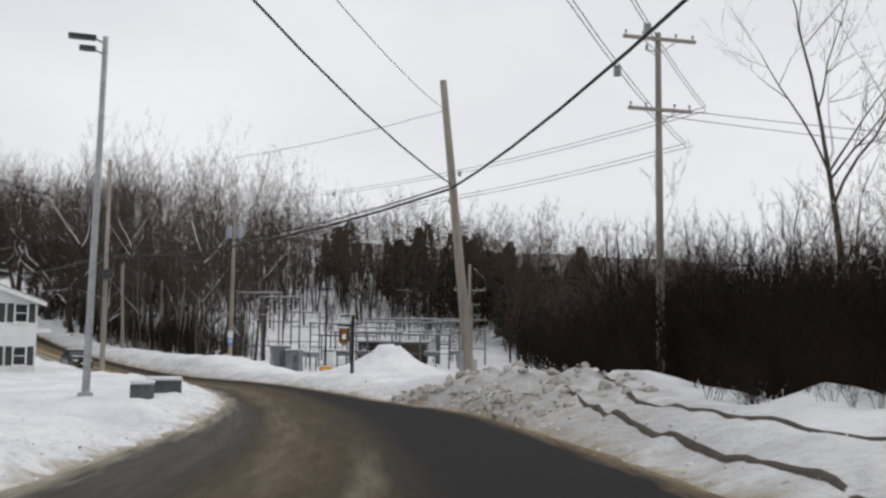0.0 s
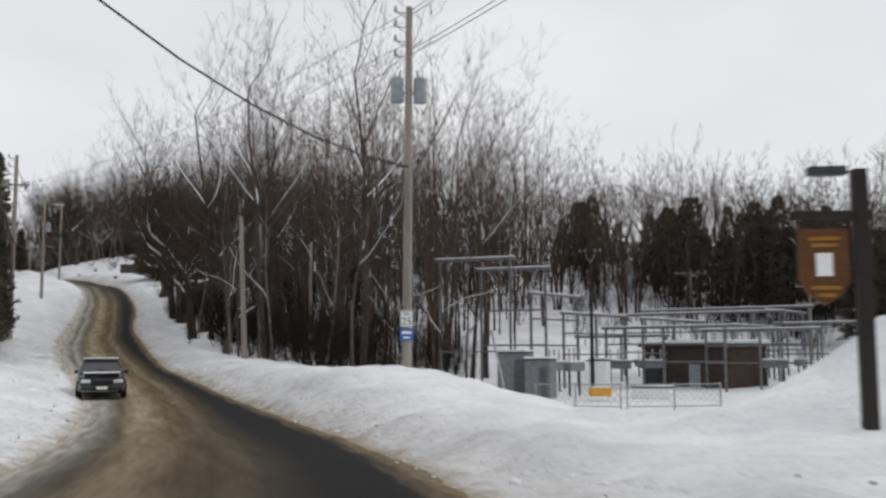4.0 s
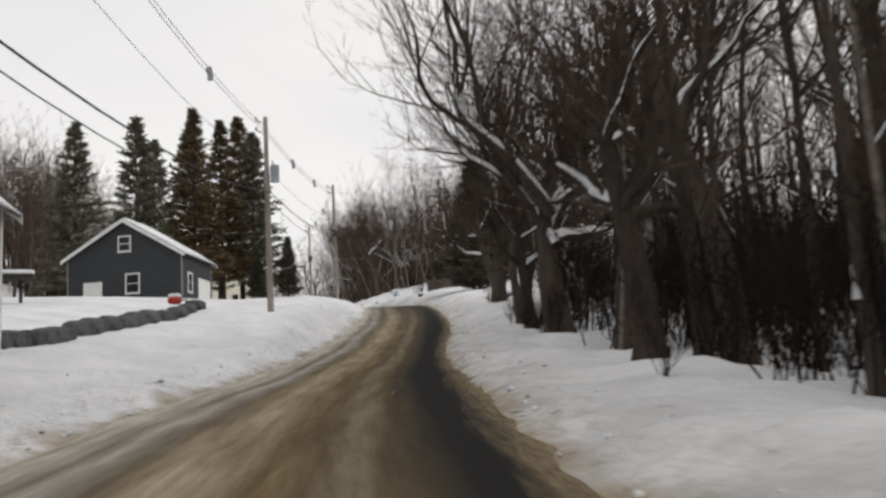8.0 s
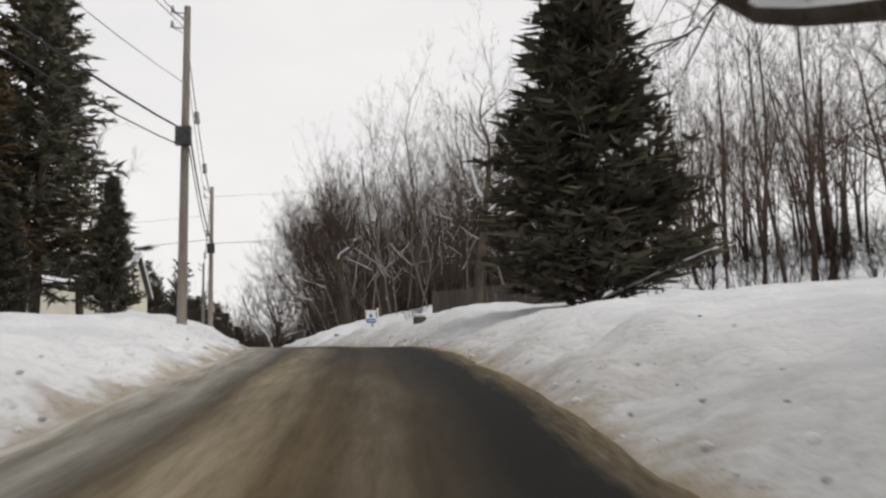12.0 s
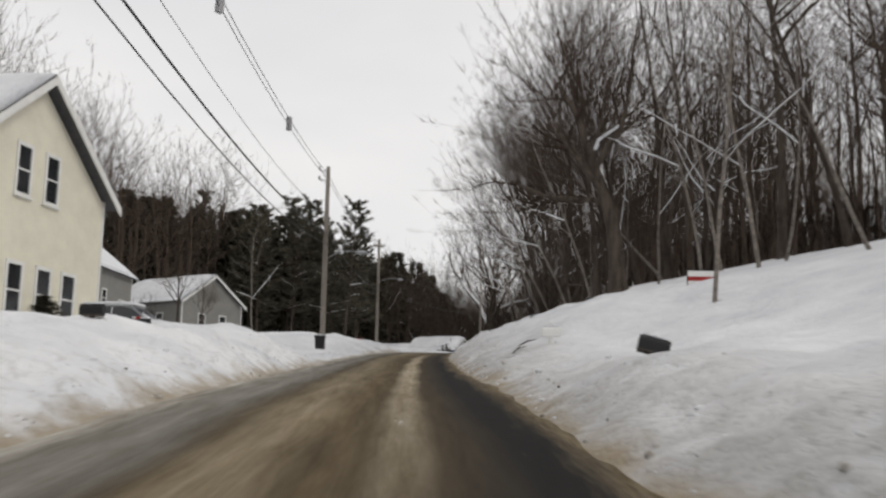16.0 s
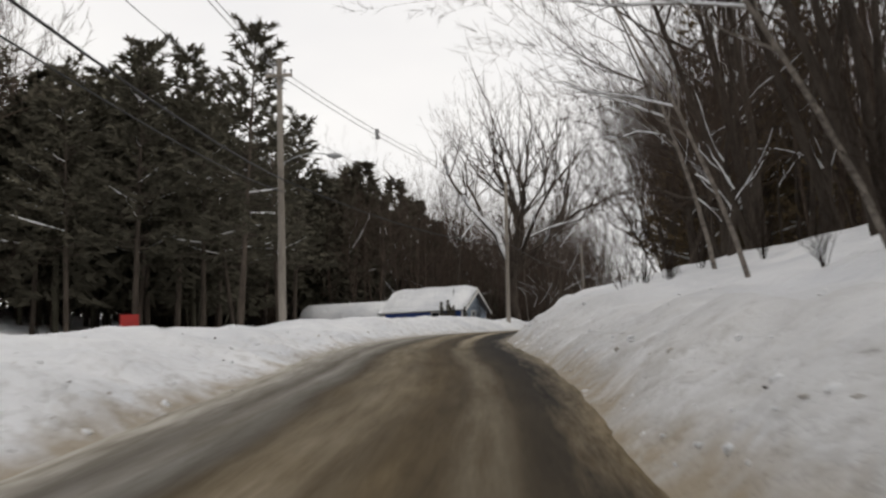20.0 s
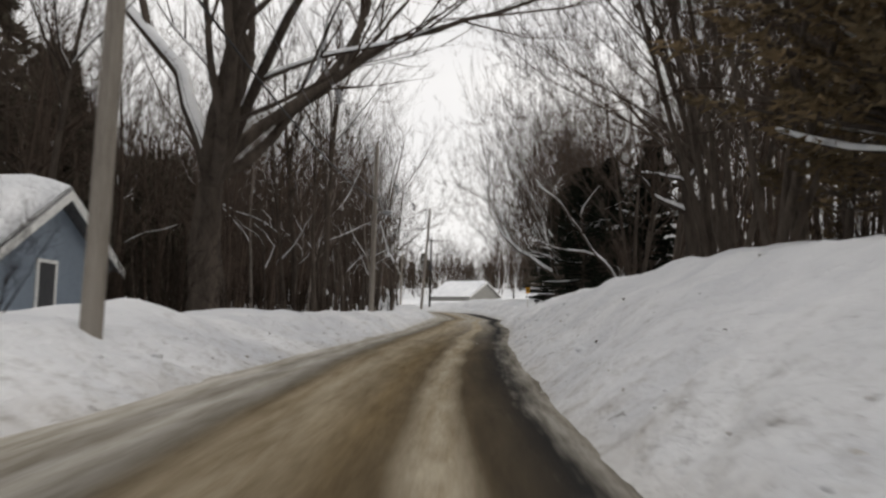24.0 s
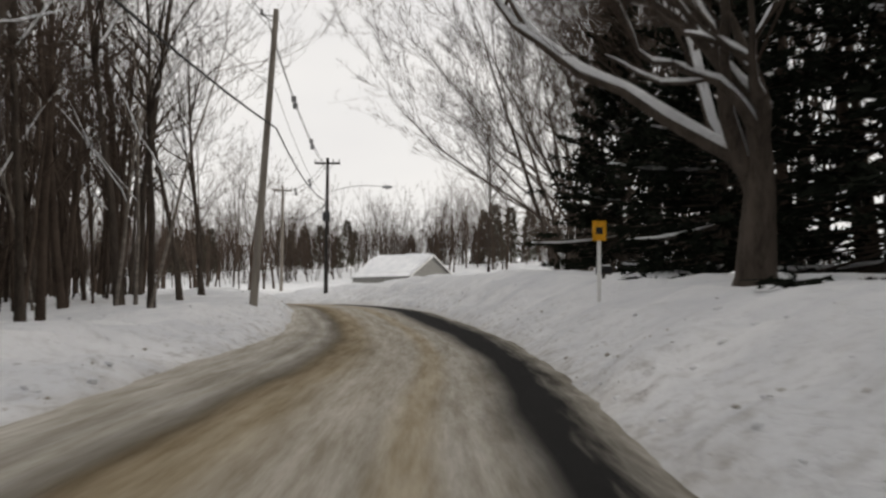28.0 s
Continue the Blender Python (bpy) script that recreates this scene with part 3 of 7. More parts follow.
def sheet(name, us, cols, mat, height, attrs):
    """A strip along the road: one vertex for each station and distance."""
    x0, y0, z0, tx, ty = (np.interp(us, DU, a)[:, None] for a in (DX, DY, DZ, TX, TY))
    d = np.broadcast_to(cols, (len(us), cols.shape[-1]))
    uu = np.broadcast_to(us[:, None], d.shape)
    x, y = x0 + ty * d, y0 - tx * d
    z, out = height(uu, d, x, y)
    verts = np.stack([x, y, z0 + z], -1).reshape(-1, 3)
    n, k = d.shape
    a = (np.arange(n - 1)[:, None] * k + np.arange(k - 1)).ravel()
    faces = np.stack([a, a + 1, a + k + 1, a + k], -1)
    me = bpy.data.meshes.new(name)
    me.from_pydata(verts.tolist(), [], faces.tolist())
    me.materials.append(mat)
    me.shade_smooth()
    for key, values in (("lane", d), ("way", uu), ("beyond", out)):
        me.attributes.new(key, "FLOAT", "POINT").data.foreach_set("value", np.ascontiguousarray(values, dtype=np.float32).ravel())
    return new(name, me)


def ground_height(u, d, x, y):
    z, out = lift(u, d, x, y)
    return np.where(out < 0, -0.05 - 0.1 * np.clip(-out, 0, 0.5), z), out


def road_height(u, d, x, y):
    z, out = lift(u, d, x, y)
    er, el = np.interp(u, EDGE_U, EDGE_R), np.interp(u, EDGE_U, EDGE_L)
    return 0.012 * vnoise(x * 1.1, y * 1.1, 11) + 0.015 - 0.10 * np.clip(out - 0.05, 0, 0.3), out


ground = tagged(sheet("ground", ROWU, COLS, SNOW, ground_height, True), "deep old snow over rolling ground, ploughed into stained banks", "snow", kind="structure")
road_cols = np.linspace(-1, 1, 25)
ru = np.interp(ROWU, EDGE_U, EDGE_R)[:, None], np.interp(ROWU, EDGE_U, EDGE_L)[:, None]
road = tagged(sheet("road", ROWU, (ru[0] - ru[1]) / 2 + road_cols * ((ru[0] + ru[1]) / 2 + 0.4), ROAD_MAT, road_height, True),
              "narrow asphalt road with sand and slush in its wheel tracks", "road", kind="structure")


# the land beyond, out to the horizon
fx, fy = np.meshgrid(np.arange(-900, 701, 25.0), np.arange(-600, 1001, 25.0))
near = np.argmin((fx.reshape(-1, 1) - DX[::10]) ** 2 + (fy.reshape(-1, 1) - DY[::10]) ** 2, axis=1) * 10
fd = (fx.ravel() - DX[near]) * TY[near] - (fy.ravel() - DY[near]) * TX[near]
far = np.hypot(fx.ravel() - DX[near], fy.ravel() - DY[near])
fz = DZ[near] + lift(DU[near], np.clip(fd, -94, 94), fx.ravel(), fy.ravel())[0] - 3.0 + np.clip(far - 110, 0, 260) * 0.012 + 3 * vnoise(fx.ravel() / 90, fy.ravel() / 90, 21) * np.clip(far / 95 - 1, 0, 1)
fz = fz - 6 * np.clip(1 - far / 60, 0, 1)
k = fx.shape[1]
fa = (np.arange(fx.shape[0] - 1)[:, None] * k + np.arange(k - 1)).ravel()
HILL = material("wooded_winter_hillside", (0.30, 0.29, 0.285), 0.95, dark=(0.07, 0.058, 0.05), scale=0.05, fine=0.6, bump=0)
tagged(link("far_ground", np.stack([fx.ravel(), fy.ravel(), fz], -1), np.stack([fa, fa + 1, fa + k + 1, fa + k], -1).tolist(), HILL, smooth=True), "snowy wooded hills rolling away to the horizon", "hills", kind="structure")

# ---- trees: bare limbs grown by forking, with snow along the tops of the limbs ----


class Limbs:
    """Collects tubes and turns them into meshes."""

    def __init__(self, seed):
        self.rng = np.random.default_rng(seed)
        self.wood, self.twigs = [], []

    def limb(self, start, way, length, r0, r1, steps, wander, rise):
        """A crooked tapering limb; returns its points, radii and last direction."""
        pts, rad = [np.array(start, float)], [r0]
        way = np.array(way, float) / np.linalg.norm(way)
        for k in range(1, steps + 1):
            way = way + self.rng.normal(0, wander, 3) + np.array([0, 0, rise / steps])
            way /= np.linalg.norm(way)
            pts.append(pts[-1] + way * length / steps)
            rad.append(r0 + (r1 - r0) * k / steps)
        return np.array(pts), np.array(rad), way

    def fork(self, start, way, length, r, level, spec):
        """Grows a limb and, from it, the next finer ones."""
        fine = level >= spec["levels"] - spec.get("fine", 2)
        steps = max(2, (7, 7, 5, 3, 2)[min(level, 4)])
        pts, rad, last = self.limb(start, way, length, r, r * spec["taper"], steps, spec["wander"] * (0.35 if level == 0 else 1), spec["rise"] * (1 if level else 0.15))
        (self.twigs if fine else self.wood).append((pts, rad))
        if level >= spec["levels"]:
            return
        count = spec["kids"][min(level, len(spec["kids"]) - 1)]
        for k in range(count):
            s = self.rng.uniform(*spec["zone"][min(level, len(spec["zone"]) - 1)]) if k < count - 1 else 1.0
            i = s * (len(pts) - 1)
            a = int(min(i, len(pts) - 2))
            at = pts[a] + (pts[a + 1] - pts[a]) * (i - a)
            here = (pts[a + 1] - pts[a]) / np.linalg.norm(pts[a + 1] - pts[a])
            side = np.cross(here, self.rng.normal(0, 1, 3))
            side /= np.linalg.norm(side) + 1e-9
            ang = radians(self.rng.uniform(*spec["angle"])) * (0.45 if k == count - 1 else 1)
            to = here * math.cos(ang) + side * math.sin(ang)
            to[2] = max(to[2] + spec.get("lift", 0.0), -0.12)
            ra = np.interp(i, range(len(rad)), rad)
            self.fork(at, to, length * self.rng.uniform(*spec["shrink"]) * (spec.get("reach", 1.0) * (1.1 - 0.35 * s) if level == 0 else 1), ra * self.rng.uniform(*spec.get("thick", (0.5, 0.72))) if k < count - 1 else ra * 0.9, level + 1, spec)


def tube_mesh(name, tubes, sides, mat, least=0.004, smooth=True):
    verts, faces, n0 = [], [], 0
    for pts, rad in tubes:
        k = len(pts)
        n = sides if rad[0] > 0.09 else (4 if rad[0] > 0.035 and sides > 4 else 3)
        t = np.gradient(pts, axis=0)
        t /= np.linalg.norm(t, axis=1)[:, None] + 1e-9
        ref = np.array([1.0, 0.3, 0.1]) if abs(t[0][0]) < 0.8 else np.array([0.1, 1.0, 0.3])
        a = np.cross(t, ref)
        a /= np.linalg.norm(a, axis=1)[:, None] + 1e-9
        b = np.cross(t, a)
        ang = np.arange(n) * 2 * math.pi / n
        ring = pts[:, None] + np.maximum(rad, least)[:, None, None] * (np.cos(ang)[None, :, None] * a[:, None] + np.sin(ang)[None, :, None] * b[:, None])
        verts.append(ring.reshape(-1, 3))
        for i in range(k - 1):
            for j in range(n):
                j2 = (j + 1) % n
                faces.append((n0 + i * n + j, n0 + i * n + j2, n0 + (i + 1) * n + j2, n0 + (i + 1) * n + j))
        n0 += k * n
    me = bpy.data.meshes.new(name)
    me.from_pydata(np.concatenate(verts).tolist(), [], faces)
    me.materials.append(mat)
    if smooth:
        me.shade_smooth()
    return me


def tris_of(tubes, least=0.02, plain=0.014):
    """Tubes as light three-sided spikes: vertices and triangles."""
    verts, faces, n0 = [], [], 0
    for pts, rad in tubes:
        k = 2 if rad[0] < plain or len(pts) < 3 else (3 if rad[0] < 0.06 else len(pts))
        pick = np.linspace(0, len(pts) - 1, k).round().astype(int)
        p, r = pts[pick], np.maximum(rad[pick], least)
        t = p[-1] - p[0]
        t = t / (np.linalg.norm(t) + 1e-9)
        a = np.cross(t, (1.0, 0.3, 0.1) if abs(t[0]) < 0.8 else (0.1, 1.0, 0.3))
        a /= np.linalg.norm(a) + 1e-9
        b = np.cross(t, a)
        n = 3 if rad[0] < 0.1 else 5
        ang = np.arange(n) * 2 * math.pi / n
        ring = p[:-1, None] + r[:-1, None, None] * (np.cos(ang)[None, :, None] * a + np.sin(ang)[None, :, None] * b)
        verts += [ring.reshape(-1, 3), p[-1:]]
        for i in range(k - 2):
            for j in range(n):
                j2 = (j + 1) % n
                q = n0 + i * n
                faces += [(q + j, q + j2, q + n + j2), (q + j, q + n + j2, q + n + j)]
        for j in range(n):
            faces.append((n0 + (k - 2) * n + j, n0 + (k - 2) * n + (j + 1) % n, n0 + (k - 1) * n))
        n0 += (k - 1) * n + 1
    return np.concatenate(verts), np.array(faces, dtype=np.int32)


def sprays(tubes, rng, per, size, width, spread=0.75, up=0.3, inner=0.25, kids=2):
    """Fine twigs along the tubes: slim blades, each forking into shorter ones; vertices and triangles."""
    base, way = [], []
    for pts, rad in tubes:
        ln = np.linalg.norm(np.diff(pts, axis=0), axis=1).sum()
        n = int(per * ln + rng.uniform())
        if not n:
            continue
        q = (inner + (1 - inner) * np.sqrt(rng.uniform(0, 1, n))) * (len(pts) - 1)
        i = np.minimum(q.astype(int), len(pts) - 2)
        step = pts[i + 1] - pts[i]
        base.append(pts[i] + step * (q - i)[:, None])
        way.append(step / (np.linalg.norm(step, axis=1)[:, None] + 1e-9))
    base, way = np.concatenate(base), np.concatenate(way)

    def blades(b, w, length, wide):
        side = np.cross(w, rng.normal(0, 1, b.shape))
        side *= (wide / 2) / (np.linalg.norm(side, axis=1)[:, None] + 1e-9)
        return np.stack([b - side, b + side, b + w * length[:, None]], 1)

    def turned(w, amount):
        w = w + rng.normal(0, amount, w.shape) + np.array([0, 0, up])
        return w / (np.linalg.norm(w, axis=1)[:, None] + 1e-9)

    w1 = turned(way, spread * 0.7)
    l1 = size * rng.uniform(0.5, 1.3, len(base))
    got = [blades(base, w1, l1, width)]
    for k in range(kids):
        at = rng.uniform(0.25, 0.75, len(base))
        got.append(blades(base + w1 * (l1 * at)[:, None], turned(w1, 0.45), l1 * rng.uniform(0.4, 0.75, len(base)), width * 0.7))
    v = np.concatenate(got).reshape(-1, 3)
    return v, np.arange(len(v), dtype=np.int32).reshape(-1, 3)


def joined(*pieces):
    """Several pairs of vertices and triangles as one."""
    verts, faces, n0 = [], [], 0
    for v, f in pieces:
        verts.append(v)
        faces.append(f + n0)
        n0 += len(v)
    return np.concatenate(verts), np.concatenate(faces)


def spike_mesh(name, tubes, mat, least, more=None):
    v, f = tris_of(tubes, least)
    if more:
        v, f = joined((v, f), more)
    me = bpy.data.meshes.new(name)
    me.from_pydata(v.tolist(), [], f.tolist())
    me.materials.append(mat)
    return me


def snow_mesh(name, tubes, rng, least=0.025, share=0.75, thick=1.0):
    """Snow lying along the upper side of the flatter limbs."""
    verts, faces, n0 = [], [], 0
    for pts, rad in tubes:
        t = np.gradient(pts, axis=0)
        t /= np.linalg.norm(t, axis=1)[:, None] + 1e-9
        flat = np.hypot(t[:, 0], t[:, 1])
        if rad[0] < least or flat.mean() < (0.45 if len(pts) > 3 else 0.05) or rng.uniform() > share:
            continue
        side = np.stack([t[:, 1], -t[:, 0], np.zeros(len(t))], -1)
        side /= np.linalg.norm(side, axis=1)[:, None] + 1e-9
        up = np.cross(side, t)
        up *= np.sign(up[:, 2])[:, None] + (up[:, 2] == 0)[:, None]
        h = np.clip(0.03 + 0.55 * rad, 0.02, 0.16) * thick * rng.uniform(0.5, 1.2, len(t)) * flat
        h[0] *= 0.5
        h[-1] = 0
        r = np.maximum(rad, 0.01)
        prof = ((-0.98, 0.1, 0), (-0.8, 0.6, 0.75), (0, 1.0, 1.0), (0.8, 0.6, 0.75), (0.98, 0.1, 0))
        ring = np.stack([pts + side * (r * p)[:, None] + up * (r * q)[:, None] + np.array([0, 0, 1]) * (h * g)[:, None] for p, q, g in prof], 1)
        verts.append(ring.reshape(-1, 3))
        for i in range(len(pts) - 1):
            for j in range(4):
                faces.append((n0 + i * 5 + j, n0 + i * 5 + j + 1, n0 + i * 5 + 6 + j, n0 + i * 5 + 5 + j))
        n0 += len(pts) * 5
    if not verts:
        return None
    me = bpy.data.meshes.new(name)
    me.from_pydata(np.concatenate(verts).tolist(), [], faces)
    me.materials.append(SNOW_CAP)
    me.shade_smooth()
    return me


def child(name, me, parent, label=""):
    ob = new(name, me)
    ob.parent = parent
    if label:
        ob["label"] = label
    return ob


HIDDEN = []


def stuck_runs(tubes, rng, per_m):
    """Short leaning runs just outside the upright stems, where blown snow has stuck."""
    runs = []
    for pts, rad in tubes:
        ln = np.linalg.norm(np.diff(pts, axis=0), axis=1).sum()
        for k in range(int(per_m * ln + rng.uniform())):
            i = int(rng.integers(0, len(pts) - 1))
            q, r = pts[i] + (pts[i + 1] - pts[i]) * rng.uniform(), float(rad[i])
            a, h = rng.uniform(-0.9, 0.9) - 1.9, rng.uniform(0.1, 0.35)
            out = np.array([math.cos(a), math.sin(a), 0]) * r * 0.75
            runs.append((np.array([q + out * 1.25 - [0, 0, h], q + out * 1.1, q + out * 0.7 + [0, 0, h]]) + np.array([[0.06, 0, 0], [0, 0.05, 0], [-0.06, 0, 0]]) * min(1, r * 9), np.full(3, max(0.031, r * 0.55))))
    return runs


def bare_tree(seed, trunk_h, r, spec, label, snowy=0.0, bark=None, trunks=1, twig=None, extra=(), name="bare_tree", least=0.007, per=1.9, size=0.8, width=0.017, stuck=0.0, snow_from=0.03):
    """A pattern tree at the origin: trunk, twigs and, if snowy, snow."""
    g = Limbs(seed)
    for k in range(trunks):
        lean = g.rng.normal(0, 0.05 if trunks == 1 else 0.22, 2)
        foot = np.zeros(3) if trunks == 1 else np.array([*g.rng.normal(0, r * 1.2, 2), 0])
        g.fork(foot - np.array([0, 0, 0.4]), (lean[0], lean[1], 1), trunk_h * g.rng.uniform(0.9, 1.1), r * (1 if trunks == 1 else g.rng.uniform(0.7, 1)), 0, spec)
    for start, way, length, rr, level in extra:
        g.fork(np.array(start, float), way, length, rr, level, spec)
    if r > 0.12:
        pts, rad = g.wood[0]
        rad[0] *= 1.35
    tree = new(name)
    tree.empty_display_size = 0.3
    tagged(tree, label, "tree")
    child("trunk", tube_mesh("trunk", g.wood or g.twigs[:1], 7, bark or BARK), tree)
    ends = [t for t in g.twigs + g.wood[1:] if t[1][0] < 0.06] if per else []
    tagged(child("crown", spike_mesh("crown", g.twigs, twig or TWIG, least, sprays(ends, g.rng, per, size, width) if ends else None), tree), kind="stuff")
    if snowy:
        me = snow_mesh("snow", g.wood + [t for t in g.twigs if t[1][0] > 0.012] + stuck_runs(g.wood, g.rng, stuck), g.rng, snow_from, snowy)
        if me:
            tagged(child("snow_cover", me, tree, "snow lying along the limbs"), kind="stuff")
    return tree


WOODS = dict(levels=3, kids=(9, 4, 3), zone=((0.35, 0.98), (0.25, 0.95), (0.2, 0.95)), angle=(24, 58), shrink=(0.34, 0.54), taper=0.25, wander=0.13, rise=0.42, fine=1)
SPREAD = dict(levels=3, kids=(7, 6, 5), zone=((0.55, 1.0), (0.3, 0.95), (0.2, 0.95)), angle=(32, 68), shrink=(0.62, 0.85), taper=0.45, wander=0.2, rise=0.3, fine=1, lift=0.12)
LIMBY = dict(SPREAD, levels=4, kids=(6, 5, 5, 4), wander=0.22, fine=1)
VASE = dict(levels=4, kids=(5, 4, 4, 3), zone=((0.75, 1.0), (0.4, 0.95), (0.3, 0.95)), angle=(20, 45), shrink=(0.58, 0.78), taper=0.5, wander=0.1, rise=0.25, fine=1)
FAN = dict(levels=3, kids=(7, 6, 4), zone=((0.25, 0.98), (0.2, 0.95), (0.2, 0.95)), angle=(16, 44), shrink=(0.45, 0.7), taper=0.25, wander=0.08, rise=0.25, fine=1)
BUSHY = dict(levels=2, kids=(7, 5), zone=((0.2, 0.95), (0.2, 0.95)), angle=(18, 50), shrink=(0.4, 0.65), taper=0.35, wander=0.10, rise=0.3, fine=2)

wood_tree = [bare_tree(10 + k, h, r, WOODS, "tall slender bare hardwood tree in the winter woods", s, least=.008, stuck=.25)
             for k, (h, r, s) in enumerate(((14, .15, .25), (17, .19, .2), (12, .11, .4), (15.5, .16, .15), (10, .08, .4)))]
oak = [bare_tree(30 + k, h, r, SPREAD, "large spreading bare tree with snow along its limbs", s * .6, snow_from=.075) for k, (h, r, s) in enumerate(((5.5, .38, .7), (7, .42, .8), (4.5, .30, .6)))]
elm = bare_tree(41, 5.0, 0.5, dict(VASE, levels=4, shrink=(.55, .75), angle=(18, 46), kids=(8, 4, 4, 3), zone=((0.85, 1.0), (0.3, 0.95), (0.3, 0.95)), wander=.13, rise=.4, taper=.5, reach=3.3, thick=(.55, .8)), "tall vase-shaped bare elm beside the road", 0.35, least=.014, per=1.6, size=.6)
fan = [bare_tree(46 + k, 13, .17, FAN, "bare tree with sweeping fine-twigged boughs leaning over the road", 0.0, trunks=4, least=.009, per=3.4, size=.8, width=.018) for k in range(2)]
round_tree = [bare_tree(44 + k, 4.5, .2, VASE, "bare round-crowned tree with fine grey twigs", .2, least=.009) for k in range(2)]
birch = [bare_tree(50 + k, 11, .09, dict(WOODS, wander=0.15, kids=(6, 3, 3), angle=(26, 55)), "thin pale leaning birch with snow on its limbs", .5, BIRCH, snow_from=.025, stuck=.3) for k in range(2)]
shrub = [bare_tree(60 + k, h, .02, BUSHY, "low bare shrub standing out of the snow", .2, BRUSH, 8, BRUSH, name="shrub", least=.005, per=1.2, size=.35, width=.009) for k, h in enumerate((1.3, 1.9, 2.6))]
for sh in shrub:
    sh["category"] = "shrub"
HIDDEN += wood_tree + oak + [elm] + fan + round_tree + birch + shrub


def leaf_mesh(name, centres, ways, sizes, mat, rng, droop=0.0):
    """Many small needle sprays: a slim blade each."""
    n = len(centres)
    ways = ways / (np.linalg.norm(ways, axis=1)[:, None] + 1e-9)
    side = np.cross(ways, rng.normal(0, 1, (n, 3)))
    side /= np.linalg.norm(side, axis=1)[:, None] + 1e-9
    s = sizes[:, None]
    tip = ways * s + np.array([0, 0, -1]) * s * droop
    v = np.stack([centres - side * s * 0.17, centres + side * s * 0.17, centres + tip], 1)
    tris = np.arange(3 * n).reshape(-1, 3).tolist()
    me = bpy.data.meshes.new(name)
    me.from_pydata(v.reshape(-1, 3).tolist(), [], tris)
    me.materials.append(mat)
    return me


def conifer(seed, h, width, base, layers, per, tufts, mat, label, size=0.42, shape=1.0, snowy=0.12, sag=-0.25, name="conifer", ragged=0.25, trunk_r=None):
    """A conifer: trunk, tiers of boughs, needle sprays along them, some snow on the boughs."""
    rng = np.random.default_rng(seed)
    g = Limbs(seed)
    lean = rng.normal(0, 0.01, 2)
    tr = trunk_r or h * 0.012
    g.wood.append((np.array([[lean[0] * z, lean[1] * z, z] for z in np.linspace(-0.4, h, 9)]), np.linspace(tr, 0.02, 9)))
    cen, way, siz, snow = [], [], [], []
    for k in range(layers):
        f = (k + rng.uniform(0, 0.9)) / layers
        z = base + (h - base) * f
        reach = width * (1 - f) ** shape * rng.uniform(1 - ragged, 1 + ragged * 0.6) + 0.12
        level, span = z, (h - base) / layers
        for j in range(per):
            a = rng.uniform(0, 2 * math.pi)
            z = min(h - 0.1, max(base, level + rng.uniform(-1.5, 1.5) * span))
            ln = reach * rng.uniform(0.6, 1.05)
            out = np.array([math.cos(a), math.sin(a), sag + 0.75 * f])
            pts, rad, _ = g.limb((lean[0] * z, lean[1] * z, z), out, ln, 0.012 + 0.012 * ln, 0.006, 3, 0.05, 0.18)
            g.wood.append((pts, rad))
            m = max(6, int(2.4 * tufts * (0.35 + ln / max(width, 0.1))))
            s = np.sqrt(rng.uniform(0.04, 1, m)) * 3
            i = np.minimum(s.astype(int), 2)
            p = pts[i] + (pts[i + 1] - pts[i]) * (s - i)[:, None]
            d = (pts[i + 1] - pts[i])
            d = d / np.linalg.norm(d, axis=1)[:, None]
            spread = rng.normal(0, 0.85, (m, 3)) * np.array([1, 1, 0.45])
            cen.append(p + rng.normal(0, 0.05, (m, 3)))
            way.append(d + spread)
            siz.append(size * rng.uniform(0.5, 1.15, m))
            if rng.uniform() < snowy:
                snow.append((pts + np.array([0, 0, 0.02]), np.full(len(pts), 0.028 + 0.007 * ln)))
    tree = new(name)
    tagged(tree, label, "tree")
    child("trunk", tube_mesh("trunk", g.wood[:1], 7, BARK, .006), tree)
    tagged(child("bough_work", spike_mesh("bough_work", g.wood[1:], BARK, .006), tree), kind="stuff")
    tagged(child("foliage", leaf_mesh("foliage", np.concatenate(cen), np.concatenate(way), np.concatenate(siz), mat, rng, 0.15), tree), kind="stuff")
    if snow:
        me = snow_mesh("snow", snow, rng, 0, 1.0, 1.1)
        if me:
            tagged(child("snow_cover", me, tree, "patches of snow on the boughs"), kind="stuff")
    return tree


spruce = [conifer(70, 20, 3.9, 2.0, 62, 7, 15, SPRUCE, "tall dark spruce with drooping boughs", .5, .8, .05, -.15, ragged=.2), conifer(71, 22, 3.4, 3.0, 62, 7, 14, NEEDLE_BROWN, "tall spruce with rusty brown needles", .5, .75, .05, -.15, ragged=.2)]
pine = [conifer(74 + k, 17, 4.0, 5.0, 22, 5, 13, NEEDLE, "tall dark pine with a bare lower trunk", .62, 0.5, .1, 0.0, ragged=.45, trunk_r=.2, name="pine") for k in range(2)]
open_pine = conifer(78, 19, 2.6, 3.0, 20, 4, 13, NEEDLE_BROWN, "slender open pine with sparse boughs", .42, 0.5, .15, -0.1, ragged=.5, trunk_r=.17, name="pine")
arborvitae = conifer(80, 9.5, 1.9, 0.25, 60, 9, 12, NEEDLE, "dense dark arborvitae with snow caught in it", .34, 0.62, .05, 0.5, name="arborvitae", ragged=.12)
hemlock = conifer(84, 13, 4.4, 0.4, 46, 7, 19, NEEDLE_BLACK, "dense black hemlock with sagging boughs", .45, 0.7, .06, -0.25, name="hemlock")
